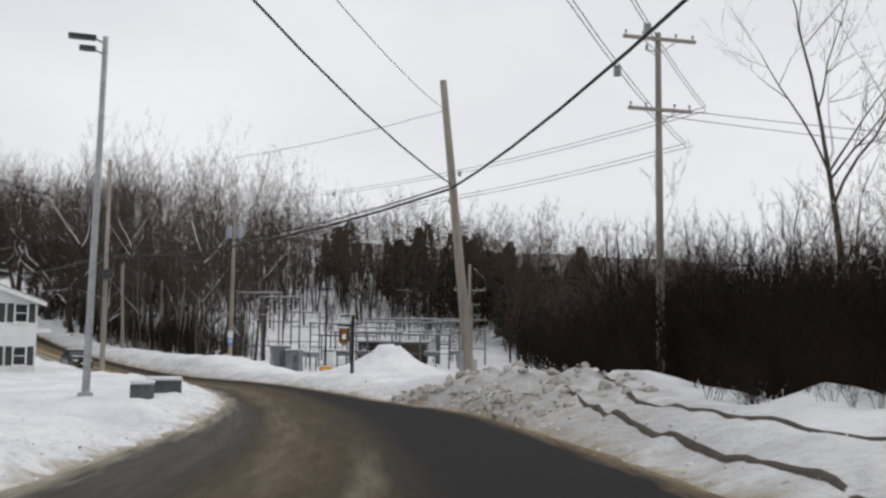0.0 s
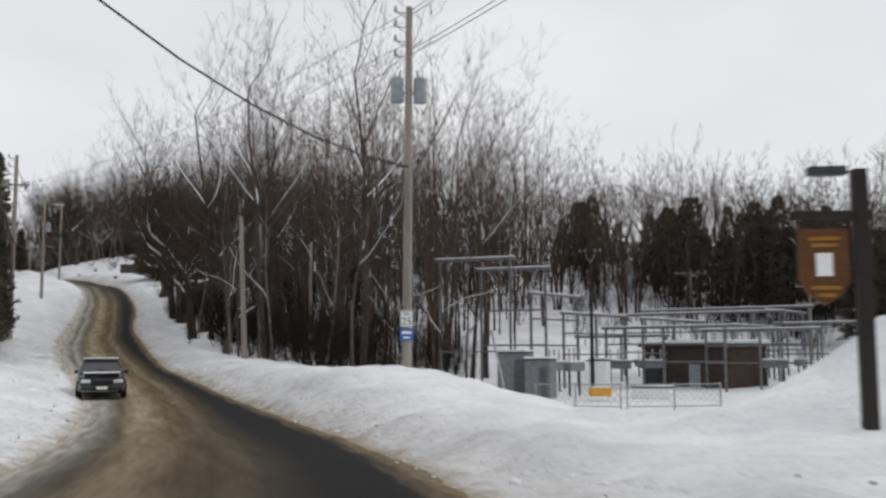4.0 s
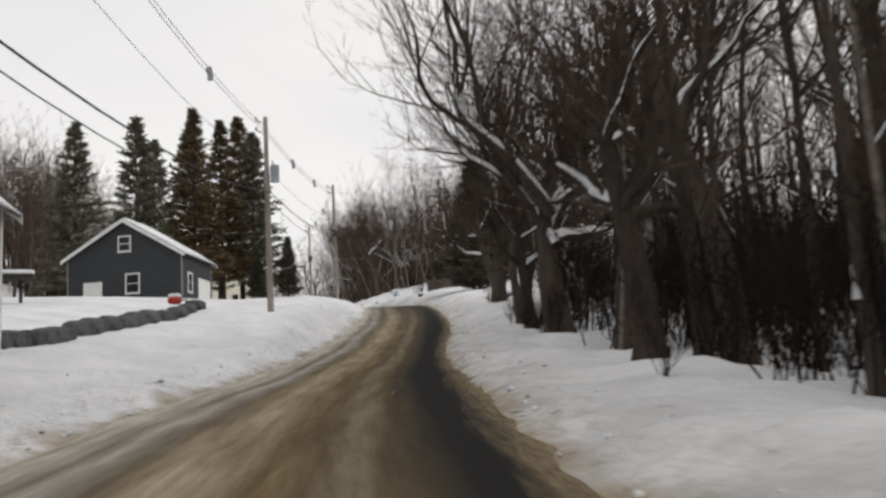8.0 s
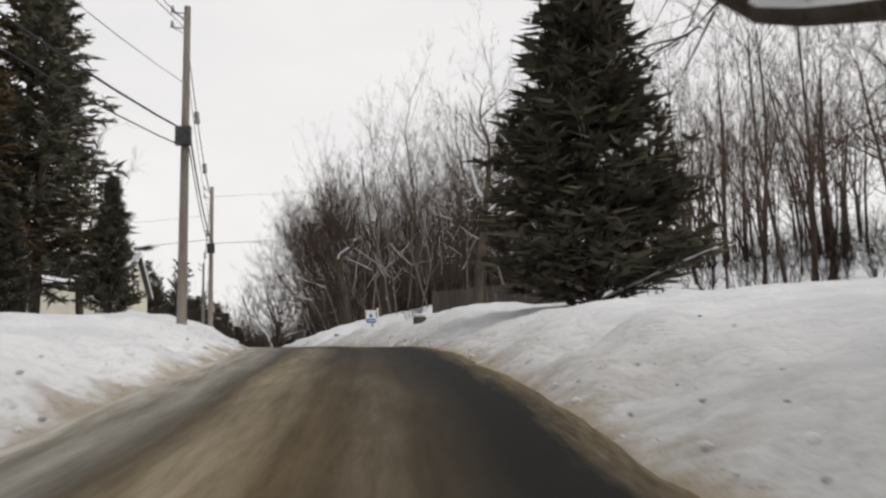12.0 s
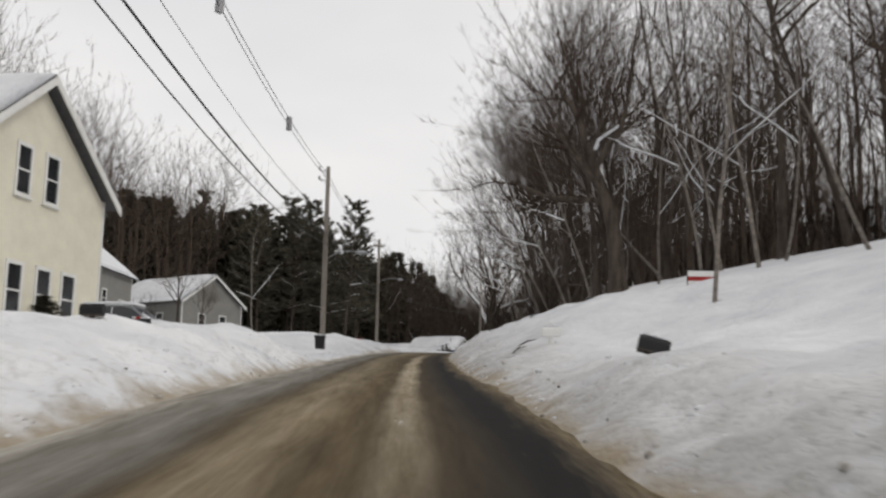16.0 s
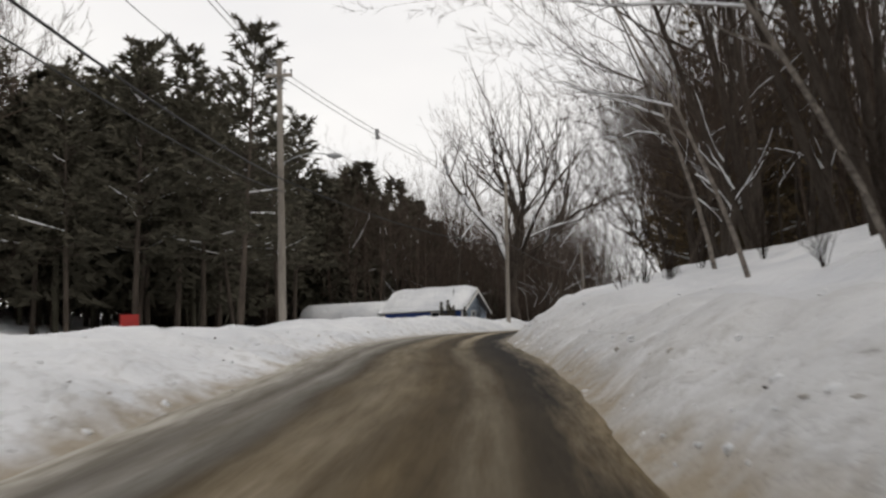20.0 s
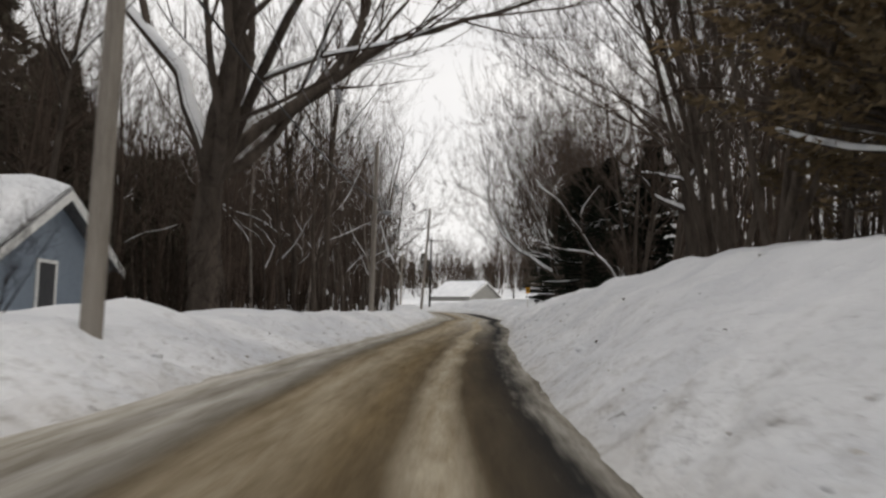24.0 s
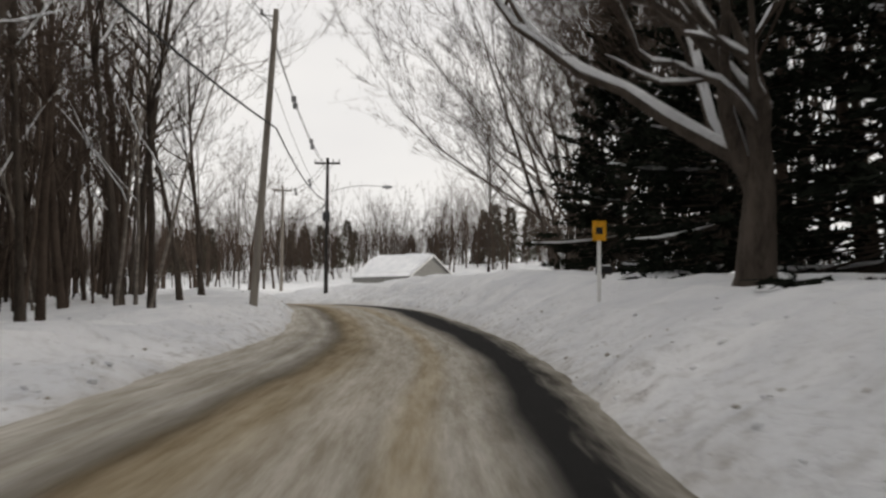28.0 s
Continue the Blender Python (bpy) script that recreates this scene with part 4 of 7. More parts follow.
small_conifer = conifer(86, 4.2, 1.1, 0.15, 26, 6, 9, NEEDLE, "small pointed dark evergreen shrub", .26, 0.8, .1, 0.2, name="evergreen_shrub")
rust_oak = conifer(88, 9, 3.4, 1.2, 24, 6, 25, NEEDLE_BROWN, "young evergreen holding rusty brown growth", .28, 0.5, .1, 0.1, ragged=.4)
HIDDEN += spruce + pine + [open_pine, arborvitae, hemlock, small_conifer, rust_oak]


def plant(pattern, u, d, size=1.0, turn=None, lean=(0, 0), label="", group="", sink=0.0, wide=None):
    """A copy of a pattern plant on the ground at station u, d metres right of the driven line."""
    x, y, z = on_ground(u, d)
    ob = copy_thing(pattern, pose(x, y, z - sink, lean[0], lean[1], random.uniform(0, 360) if turn is None else turn))
    ob.scale = (size * (wide or 1), size * (wide or 1), size)
    return tagged(ob, label, "", group)


def scatter(patterns, u0, u1, d0, d1, count, lo, hi, seed, lean=3.0, group="", keep=None):
    rng = random.Random(seed)
    for k in range(count):
        u, d = rng.uniform(u0, u1), rng.uniform(d0, d1) if rng.random() < 0.6 else rng.uniform(d0, (d0 + d1) / 2)
        if keep and not keep(u, d):
            continue
        plant(rng.choice(patterns), u, d, rng.uniform(lo, hi), rng.uniform(0, 360), (rng.gauss(0, lean), rng.gauss(0, lean)), group=group)


def thicket(name, label, patterns, places, mat):
    """Uncountable growth: many plants joined into one mesh."""
    verts, faces, n0 = [], [], 0
    rng = np.random.default_rng(len(places))
    for x, y, z, size, turn in places:
        src = patterns[int(rng.integers(len(patterns)))]
        c, s = math.cos(turn) * size, math.sin(turn) * size
        v, f = src
        w = np.stack([v[:, 0] * c - v[:, 1] * s + x, v[:, 0] * s + v[:, 1] * c + y, v[:, 2] * size + z], -1)
        verts.append(w)
        faces.append(f + n0)
        n0 += len(w)
    me = bpy.data.meshes.new(name)
    v, f = np.concatenate(verts), np.concatenate(faces)
    me.vertices.add(len(v))
    me.vertices.foreach_set("co", v.ravel())
    me.loops.add(f.size)
    me.loops.foreach_set("vertex_index", f.ravel().astype(np.int32))
    me.polygons.add(len(f))
    me.polygons.foreach_set("loop_start", np.arange(0, f.size, 3, dtype=np.int32))
    me.update(calc_edges=True)
    me.materials.append(mat)
    return tagged(new(name, me), label, "woods" if "wood" in name else "brush", kind="stuff")


def grown(seed, h, r, spec, trunks=1):
    g = Limbs(seed)
    for k in range(trunks):
        g.fork(np.array([*g.rng.normal(0, 0.25 if trunks > 1 else 0, 2), -0.3]), (*g.rng.normal(0, 0.28 if trunks > 1 else 0.05, 2), 1), h * g.rng.uniform(0.8, 1.15), r, 0, spec)
    return g.wood + g.twigs


# cheap forms for growth that nobody could count
def form(seed, h, r, spec, per, size, width, trunks=1, least=0.012):
    """Limbs as light spikes with fine twigs along the outer ones."""
    rng = np.random.default_rng(seed + 500)
    tubes = grown(seed, h, r, spec, trunks)
    return joined(tris_of(tubes, least, .05), sprays([t for t in tubes if t[1][0] < 0.07], rng, per, size, width))


STAND = dict(WOODS, levels=2, kids=(10, 4), fine=1, zone=((.3, .98), (.2, .95)), angle=(24, 58), rise=.4)
stand_forms = [form(90 + k, h, r, STAND, .8, 1.15, .028) for k, (h, r) in enumerate(((15, .15), (13, .12), (17, .18), (11, .09)))]
far_forms = [form(100 + k, 12, .17, dict(STAND, kids=(8, 3), shrink=(.36, .58), angle=(26, 66)), 1.35, 1.2, .046, least=.02) for k in range(4)]
tall_forms = [form(105 + k, 18, .22, dict(STAND, kids=(11, 5), angle=(24, 60)), .9, 1.3, .04, least=.02) for k in range(4)]
brush_forms = [form(110 + k, 2.6, .028, dict(BUSHY, levels=1, kids=(7,), wander=.16), 1.7, .75, .026, 6, .012) for k in range(4)]


def pine_form(seed):
    """A dark far conifer out of a few hundred sprays."""
    rng = np.random.default_rng(seed)
    n = 900
    f = rng.uniform(0.12, 1, n)
    a, reach = rng.uniform(0, 6.283, n), 3.6 * (1 - f) ** 0.6 * np.sqrt(rng.uniform(0.1, 1, n)) * (0.75 + 0.25 * np.sin(f * 40 + rng.uniform(0, 6))) + 0.1
    c = np.stack([np.cos(a) * reach, np.sin(a) * reach, f * 15], -1)
    way = np.stack([np.cos(a), np.sin(a), rng.normal(-.1, .5, n)], -1)
    side = np.cross(way, rng.normal(0, 1, (n, 3)))
    side /= np.linalg.norm(side, axis=1)[:, None]
    v = np.stack([c - side * .22, c + side * .22, c + way * .85], 1).reshape(-1, 3)
    t, tf = tris_of([(np.array([[0, 0, -.4], [0, 0, 8], [0, 0, 15.5]]), np.array([.2, .13, .03]))], .03)
    return np.concatenate([v, t]), np.concatenate([np.arange(3 * n, dtype=np.int32).reshape(-1, 3), tf + 3 * n])


pine_forms = [pine_form(130 + k) for k in range(3)]


def places_in(u0, u1, d0, d1, count, lo, hi, seed, keep=None):
    rng = random.Random(seed)
    out = []
    for k in range(count):
        u, d = rng.uniform(u0, u1), rng.uniform(d0, d1)
        if keep and not keep(u, d):
            continue
        x, y, z = on_ground(u, d)
        out.append((x, y, z, rng.uniform(lo, hi), rng.uniform(0, 6.28)))
    return out

# ---- utility poles and their wires ----


def utility_pole(x, y, top, label, r=0.16, lean=(0.0, 0.0), arms=(), cans=0, lamp=None, mat=None, brackets=0, box_at=None, name="utility_pole", yaw=0.0):
    """A pole from under the snow to height top; arms are (height, half length); lamp is a point; lean is the top's shift."""
    z = ground_z(x, y)
    p = thing(name, x, y, z, yaw, label, "utility pole", "poles along the road")
    h = top - z
    n = np.linspace(0, 1, 7)
    pts = np.stack([lean[0] * n, lean[1] * n, -0.6 + (h + 0.6) * n], -1)
    child("shaft", tube_mesh("shaft", [(np.concatenate([pts, pts[-1:] + 0.01]), np.concatenate([r * (1 - 0.35 * n), [0.004]]))], 10, mat or POLE, smooth=False), p)

    def at(zz):
        s = (zz + 0.6) / (h + 0.6)
        return lean[0] * s, lean[1] * s

    for za, half in arms:
        lx, ly = at(za - z)
        part("crossarm", boxes((lx - half, ly - 0.2, za - z - 0.07, lx + half, ly - 0.1, za - z + 0.07), bevel=0.01), mat or POLE, p)
        part("brace", rods(((lx - half * 0.5, ly - 0.15, za - z), (lx, ly - 0.12, za - z - 0.6), 0.02), ((lx + half * 0.5, ly - 0.15, za - z), (lx, ly - 0.12, za - z - 0.6), 0.02)), STEEL, p)
        for s in (-0.92, -0.45, 0.45, 0.92):
            part("insulator", rods(((lx + s * half, ly - 0.15, za - z + 0.06), (lx + s * half, ly - 0.15, za - z + 0.16), 0.025), ((lx + s * half, ly - 0.15, za - z + 0.16), (lx + s * half, ly - 0.15, za - z + 0.27), 0.06, 0.04)), PORCELAIN, p)
    for k in range(brackets):
        zz = h - 0.25 - 0.55 * k
        lx, ly = at(zz)
        br = part("bracket", rods(((lx, ly, zz), (lx - 0.5, ly, zz + 0.06), 0.025), ((lx, ly, zz - 0.22), (lx - 0.5, ly, zz + 0.06), 0.018)), STEEL, p)
        part("insulator", rods(((lx - 0.5, ly, zz + 0.05), (lx - 0.5, ly, zz + 0.28), 0.07, 0.045)), PORCELAIN, br)
    for k in range(cans):
        lx, ly = at(h - 3.2)
        s = -1 if k % 2 else 1
        can = part("transformer_can", rods(((lx + s * 0.42, ly, h - 3.6), (lx + s * 0.42, ly, h - 2.75), 0.24, 0.24), ((lx + s * 0.42, ly, h - 2.75), (lx + s * 0.42, ly, h - 2.68), 0.26, 0.2), sides=14), GREY_BOX, p, "grey steel transformer can")
        part("bushing", rods(((lx + s * 0.35, ly, h - 2.7), (lx + s * 0.3, ly, h - 2.4), 0.04, 0.03)), PORCELAIN, can)
        part("hanger", boxes((lx + min(0, s * 0.3), ly - 0.05, h - 3.3, lx + max(0, s * 0.3), ly + 0.05, h - 3.2)), STEEL, p)
    if lamp:
        back = Matrix.Rotation(-radians(yaw), 3, "Z") @ (Vector(lamp) - Vector((x, y, z)))
        lx, ly = at(back.z - 0.3)
        base = Vector((lx, ly, back.z - 0.5))
        pts = np.array([base.lerp(back, k / 8) + Vector((0, 0, 0.35 * math.sin(math.pi * k / 8) * (1 - k / 20))) for k in range(9)])
        child("lamp_arm", tube_mesh("lamp_arm", [(pts, np.full(9, 0.03))], 6, STEEL), p)
        bm = bmesh.new()
        bmesh.ops.create_uvsphere(bm, u_segments=12, v_segments=8, radius=0.5, matrix=Matrix.Translation(back + Vector((0, 0, -0.02))) @ Vector((back.x - lx, back.y - ly, 0)).to_track_quat("X", "Z").to_matrix().to_4x4() @ Matrix.Diagonal((0.75, 0.36, 0.24, 1)))
        head = part("lamp_head", bm, STEEL, p, "grey cobra-head street lamp", True)
        bm = bmesh.new()
        bmesh.ops.create_uvsphere(bm, u_segments=10, v_segments=6, radius=0.5, matrix=Matrix.Translation(back + Vector((0, 0, -0.1))) @ Matrix.Diagonal((0.3, 0.3, 0.16, 1)))
        part("lens", bm, PORCELAIN, head, smooth=True)
    if box_at:
        lx, ly = at(box_at)
        part("junction_box", boxes((lx - 0.28, ly - 0.34, box_at - 0.25, lx + 0.24, ly - 0.12, box_at + 0.4), bevel=0.03), DARK_STEEL, p)
    return p


ALONG = "weathered grey wooden utility pole beside the snowy road"
utility_pole(0.95, 35.5, 10.7, "leaning grey utility pole in a dirty snowbank", 0.19, (-1.1, -0.2))
utility_pole(8.5, 39.3, 13.8, "tall utility pole with two wooden crossarms above brush", 0.18, arms=((13.5, 1.6), (10.6, 1.4)), brackets=2, yaw=15)
utility_pole(-17.6, 81.2, 13.0, "utility pole with transformers and a speed limit sign", 0.18, (0.1, 0), cans=2, brackets=4, yaw=20)
utility_pole(2.0, 87.5, 7.9, "utility pole with three crossarms beside the substation", 0.17, arms=((5.6, 1.4), (3.0, 1.5), (2.1, 1.4)), yaw=5)
utility_pole(-21.9, 63.6, 12.7, ALONG, 0.17, box_at=6.4, yaw=25)
utility_pole(-32.8, 101.2, 8.5, "plain leaning stub of a utility pole at the wood's edge", 0.19, (-0.5, 0.2))
utility_pole(-30.1, 104.7, 7.2, "thin grey pole inside the bare woods", 0.12)
utility_pole(-36.5, 111.7, 9.5, "thin grey pole inside the bare woods", 0.12)
utility_pole(-52.2, 106.1, 14.1, "utility pole with a street lamp beside an evergreen hedge", 0.18, lamp=(-50.5, 108.6, 10.9), brackets=3, arms=((12.0, 0.9),), yaw=32)
utility_pole(-54.0, 106.3, 12.3, "short grey pole behind an evergreen hedge", 0.14)
utility_pole(-71.4, 136.8, 16.7, ALONG, 0.17, brackets=2, cans=1, yaw=33)
utility_pole(-92.5, 170.8, 22.0, ALONG, 0.17, brackets=2, box_at=6.2, yaw=35)
utility_pole(-82.2, 178.6, 18.4, "thin pale pole in front of a dark arborvitae", 0.10)
utility_pole(-116.4, 197.3, 24.9, "utility pole with a black cable drop", 0.18, brackets=2, box_at=6.0, yaw=42)
utility_pole(-147.3, 228.7, 27.5, "utility pole with a street lamp beside the snowbank", 0.17, lamp=(-145.9, 230.2, 22.6), brackets=2, yaw=44)
utility_pole(-182.3, 265.4, 32.0, "utility pole with a street lamp against dark pines", 0.18, lamp=(-181.0, 267.4, 27.7), brackets=2, yaw=40, arms=((31.2, 0.6),))
utility_pole(-197.9, 299.9, 32.5, ALONG, 0.18, (0.2, 0), brackets=2, yaw=28)
utility_pole(-216.0, 336.3, 31.5, "utility pole with a small lamp among bare trees", 0.16, lamp=(-214.9, 335.9, 27.6), brackets=2, yaw=25)
utility_pole(-236.3, 378.0, 33.5, "tall thin utility pole leaning over the verge", 0.15, (0.6, 0.3), brackets=1, yaw=25)
utility_pole(-252.5, 409.2, 33.6, "dark utility pole with a street lamp at the bend", 0.16, lamp=(-248.7, 411.0, 31.6), mat=TARRED, arms=((33.2, 0.9),), box_at=5.2, yaw=25)
utility_pole(-263.5, 420.0, 33.4, ALONG, 0.15, arms=((33.0, 0.8),), yaw=30)


def wire(points, r, sag, mat, name="overhead_wire", label="thin overhead wire between poles", knots=()):
    """A hanging line through the points, with spacers at the given shares of each span."""
    w = thing(name, 0, 0, 0, 0, label, "wire", "overhead wires")
    tubes = []
    for a, b in zip(points, points[1:]):
        a, b = np.array(a, float), np.array(b, float)
        n = max(6, int(np.linalg.norm(b - a) / 4))
        s = np.linspace(0, 1, n + 1)[:, None]
        p = a + (b - a) * s
        p[:, 2] -= 4 * sag * (s * (1 - s))[:, 0]
        tubes.append((p, np.full(n + 1, r)))
        for k in knots:
            q = a + (b - a) * k
            q[2] -= 4 * sag * k * (1 - k)
            part("spacer", boxes((q[0] - 0.09, q[1] - 0.09, q[2] - 0.18, q[0] + 0.09, q[1] + 0.09, q[2] + 0.10), bevel=0.02), PORCELAIN, w)
    child("strand", tube_mesh("strand", tubes, 5, mat, r), w)
    return w


LINE = [(-21.9, 63.6, 12.4), (-52.2, 106.1, 13.8), (-71.4, 136.8, 16.4), (-92.5, 170.8, 21.7), (-116.4, 197.3, 24.5), (-147.3, 228.7, 27.2), (-182.3, 265.4, 31.7),
        (-197.7, 299.9, 32.1), (-216, 336.3, 31.2), (-235.8, 378.2, 33.2), (-252.5, 409.2, 33.3), (-263.5, 420, 33.1)]
for side, dz in ((0.55, 0.0), (0.35, -0.35)):
    wire([(x - side * 0.8, y + side * 0.6, z + dz) for x, y, z in LINE[1:]], 0.018, 0.7, WIRE, knots=(0.3, 0.62))
wire([(x + 0.15, y, z - 2.6) for x, y, z in LINE[1:]], 0.013, 0.8, WIRE)
LOW = [(x + 0.2, y, ground_z(x, y) + 6.4) for x, y, z in LINE]
wire(LOW[1:], 0.035, 0.7, CABLE, "telephone_cable", "thick black telephone cable hung between poles")
wire([(p[0], p[1], p[2] - 0.55) for p in LOW[1:7]], 0.022, 0.8, CABLE, "telephone_cable", "thick black telephone cable hung between poles")
wire([(7.7, -2.4, 8.9), (0.15, 35.4, 6.75), (-21.9, 63.6, 6.5), (-52.0, 106.1, 7.9)], 0.045, 0.8, CABLE, "telephone_cable", "thick black telephone cable crossing the road")
wire([(-6.5, -2.2, 8.9), (0.2, 35.4, 6.9), (-21.9, 63.6, 7.2)], 0.03, 0.9, CABLE, "telephone_cable", "thick black telephone cable crossing the road")
wire([(-3.9, -1.7, 6.3), (-0.05, 35.3, 9.6), (-21.9, 63.6, 12.2)], 0.012, 0.6, WIRE)
wire([(-30, 42, 13.0), (-21.9, 63.6, 9.5), (-17.5, 81.2, 7.0)], 0.04, 1.0, CABLE, "telephone_cable", "black cable crossing the road to a pole")
for dz, x2 in ((0, 10.4), (-1.5, 9.6)):
    for k in (0, 0.18):
        wire([(-4.2 + x2 - 10.4, 0, 10.4 + dz * 0.3 + k), (x2, 39.3, 10.6 + dz + k), (-17.4, 81.2, 12.7 + dz + k)], 0.016, 1.0, WIRE, knots=(0.35, 0.65) if k == 0 else ())
wire([(-52.2, 106.1, 12.0), (-17.6, 81.2, 12.8)], 0.014, 1.0, WIRE)
wire([(-52.2, 106.1, 11.5), (-17.6, 81.2, 11.6)], 0.014, 1.0, WIRE)
wire([(8.5, 39.3, 10.7), (48, 52, 11.5)], 0.02, 0.5, WIRE)
wire([(8.5, 39.3, 10.4), (48, 54, 11.0)], 0.02, 0.5, WIRE)
wire([(-116.4, 197.3, 24.2), (-80, 215, 25.5)], 0.012, 0.4, WIRE)
wire([(-116.4, 197.3, 20.9), (-80, 216, 22.5)], 0.02, 0.4, CABLE)
wire([(-116.4, 197.3, 21.2), (-150, 186, 22.0)], 0.02, 0.5, CABLE)
wire([(-116.4, 197.3, 22.9), (-150, 184, 23.5)], 0.012, 0.5, WIRE)

# ---- houses ----


def cladding(name, base, step=0.16, dark=None):
    """Painted clapboards: boards show by a fine stepped relief."""
    m = material(name, base, 0.75, dark=dark or tuple(c * 0.85 for c in base), scale=1.2, fine=12, bump=0.2)
    nt = m.node_tree
    bsdf = nt.nodes["Principled BSDF"]
    coord, sep = nt.nodes.new("ShaderNodeTexCoord"), nt.nodes.new("ShaderNodeSeparateXYZ")
    nt.links.new(coord.outputs["Object"], sep.inputs[0])
    saw = math_node(nt, "FRACT", math_node(nt, "DIVIDE", sep.outputs["Z"], step))
    node = nt.nodes.new("ShaderNodeBump")
    node.inputs["Strength"].default_value, node.inputs["Distance"].default_value = 0.8, 0.02
    nt.links.new(saw, node.inputs["Height"])
    nt.links.new(node.outputs[0], bsdf.inputs["Normal"])
    return m


CREAM = material("cream_clapboard", (0.70, 0.67, 0.56), 0.7, dark=(0.62, 0.59, 0.49), scale=2, fine=20, bump=0.1)
CHARCOAL = cladding("charcoal_clapboard", (0.040, 0.044, 0.048))
GREY_SIDING = cladding("grey_clapboard", (0.23, 0.225, 0.21))
WHITE_SIDING = cladding("white_clapboard", (0.72, 0.73, 0.73))
BLUE_SIDING = cladding("blue_boards", (0.022, 0.058, 0.22), 0.2)
BLUE_GREY = cladding("blue_grey_boards", (0.20, 0.24, 0.29), 0.2)


def window_on(house, wall, x, z, w, h, out, turn, shutters=False, trim=None):
    """A sash window on a wall face: frame, two panes, a rail and a sill. turn is the wall's yaw, out its distance from the middle."""
    m = Matrix.Rotation(radians(turn), 4, "Z") @ Matrix.Translation((x, -out, z))
    bm = boxes((-w / 2 - 0.09, -0.05, -0.09, w / 2 + 0.09, 0.02, 0), (-w / 2 - 0.09, -0.05, h, w / 2 + 0.09, 0.02, h + 0.11), (-w / 2 - 0.09, -0.05, 0, -w / 2, 0.02, h), (w / 2, -0.05, 0, w / 2 + 0.09, 0.02, h))
    bm.transform(m)
    win = part("window", bm, trim or TRIM, house)
    bm = boxes((-w / 2, -0.03, h / 2 - 0.025, w / 2, 0.01, h / 2 + 0.025))
    bm.transform(m)
    part("meeting_rail", bm, trim or TRIM, win)
    for z0, z1 in ((0, h / 2 - 0.025), (h / 2 + 0.025, h)):
        bm = boxes((-w / 2, -0.012, z0, w / 2, 0.0, z1))
        bm.transform(m)
        part("pane", bm, GLASS, win, "dark window glass")
    bm = boxes((-w / 2 - 0.14, -0.10, -0.14, w / 2 + 0.14, 0.0, -0.09))
    bm.transform(m)
    part("sill", bm, trim or TRIM, win)
    if shutters:
        for s in (-1, 1):
            bm = boxes((s * (w / 2 + 0.28) - 0.18, -0.04, -0.05, s * (w / 2 + 0.28) + 0.18, 0.0, h + 0.05))
            bm.transform(m)
            part("shutter", bm, DARK_STEEL, house, "dark window shutter")
    return win


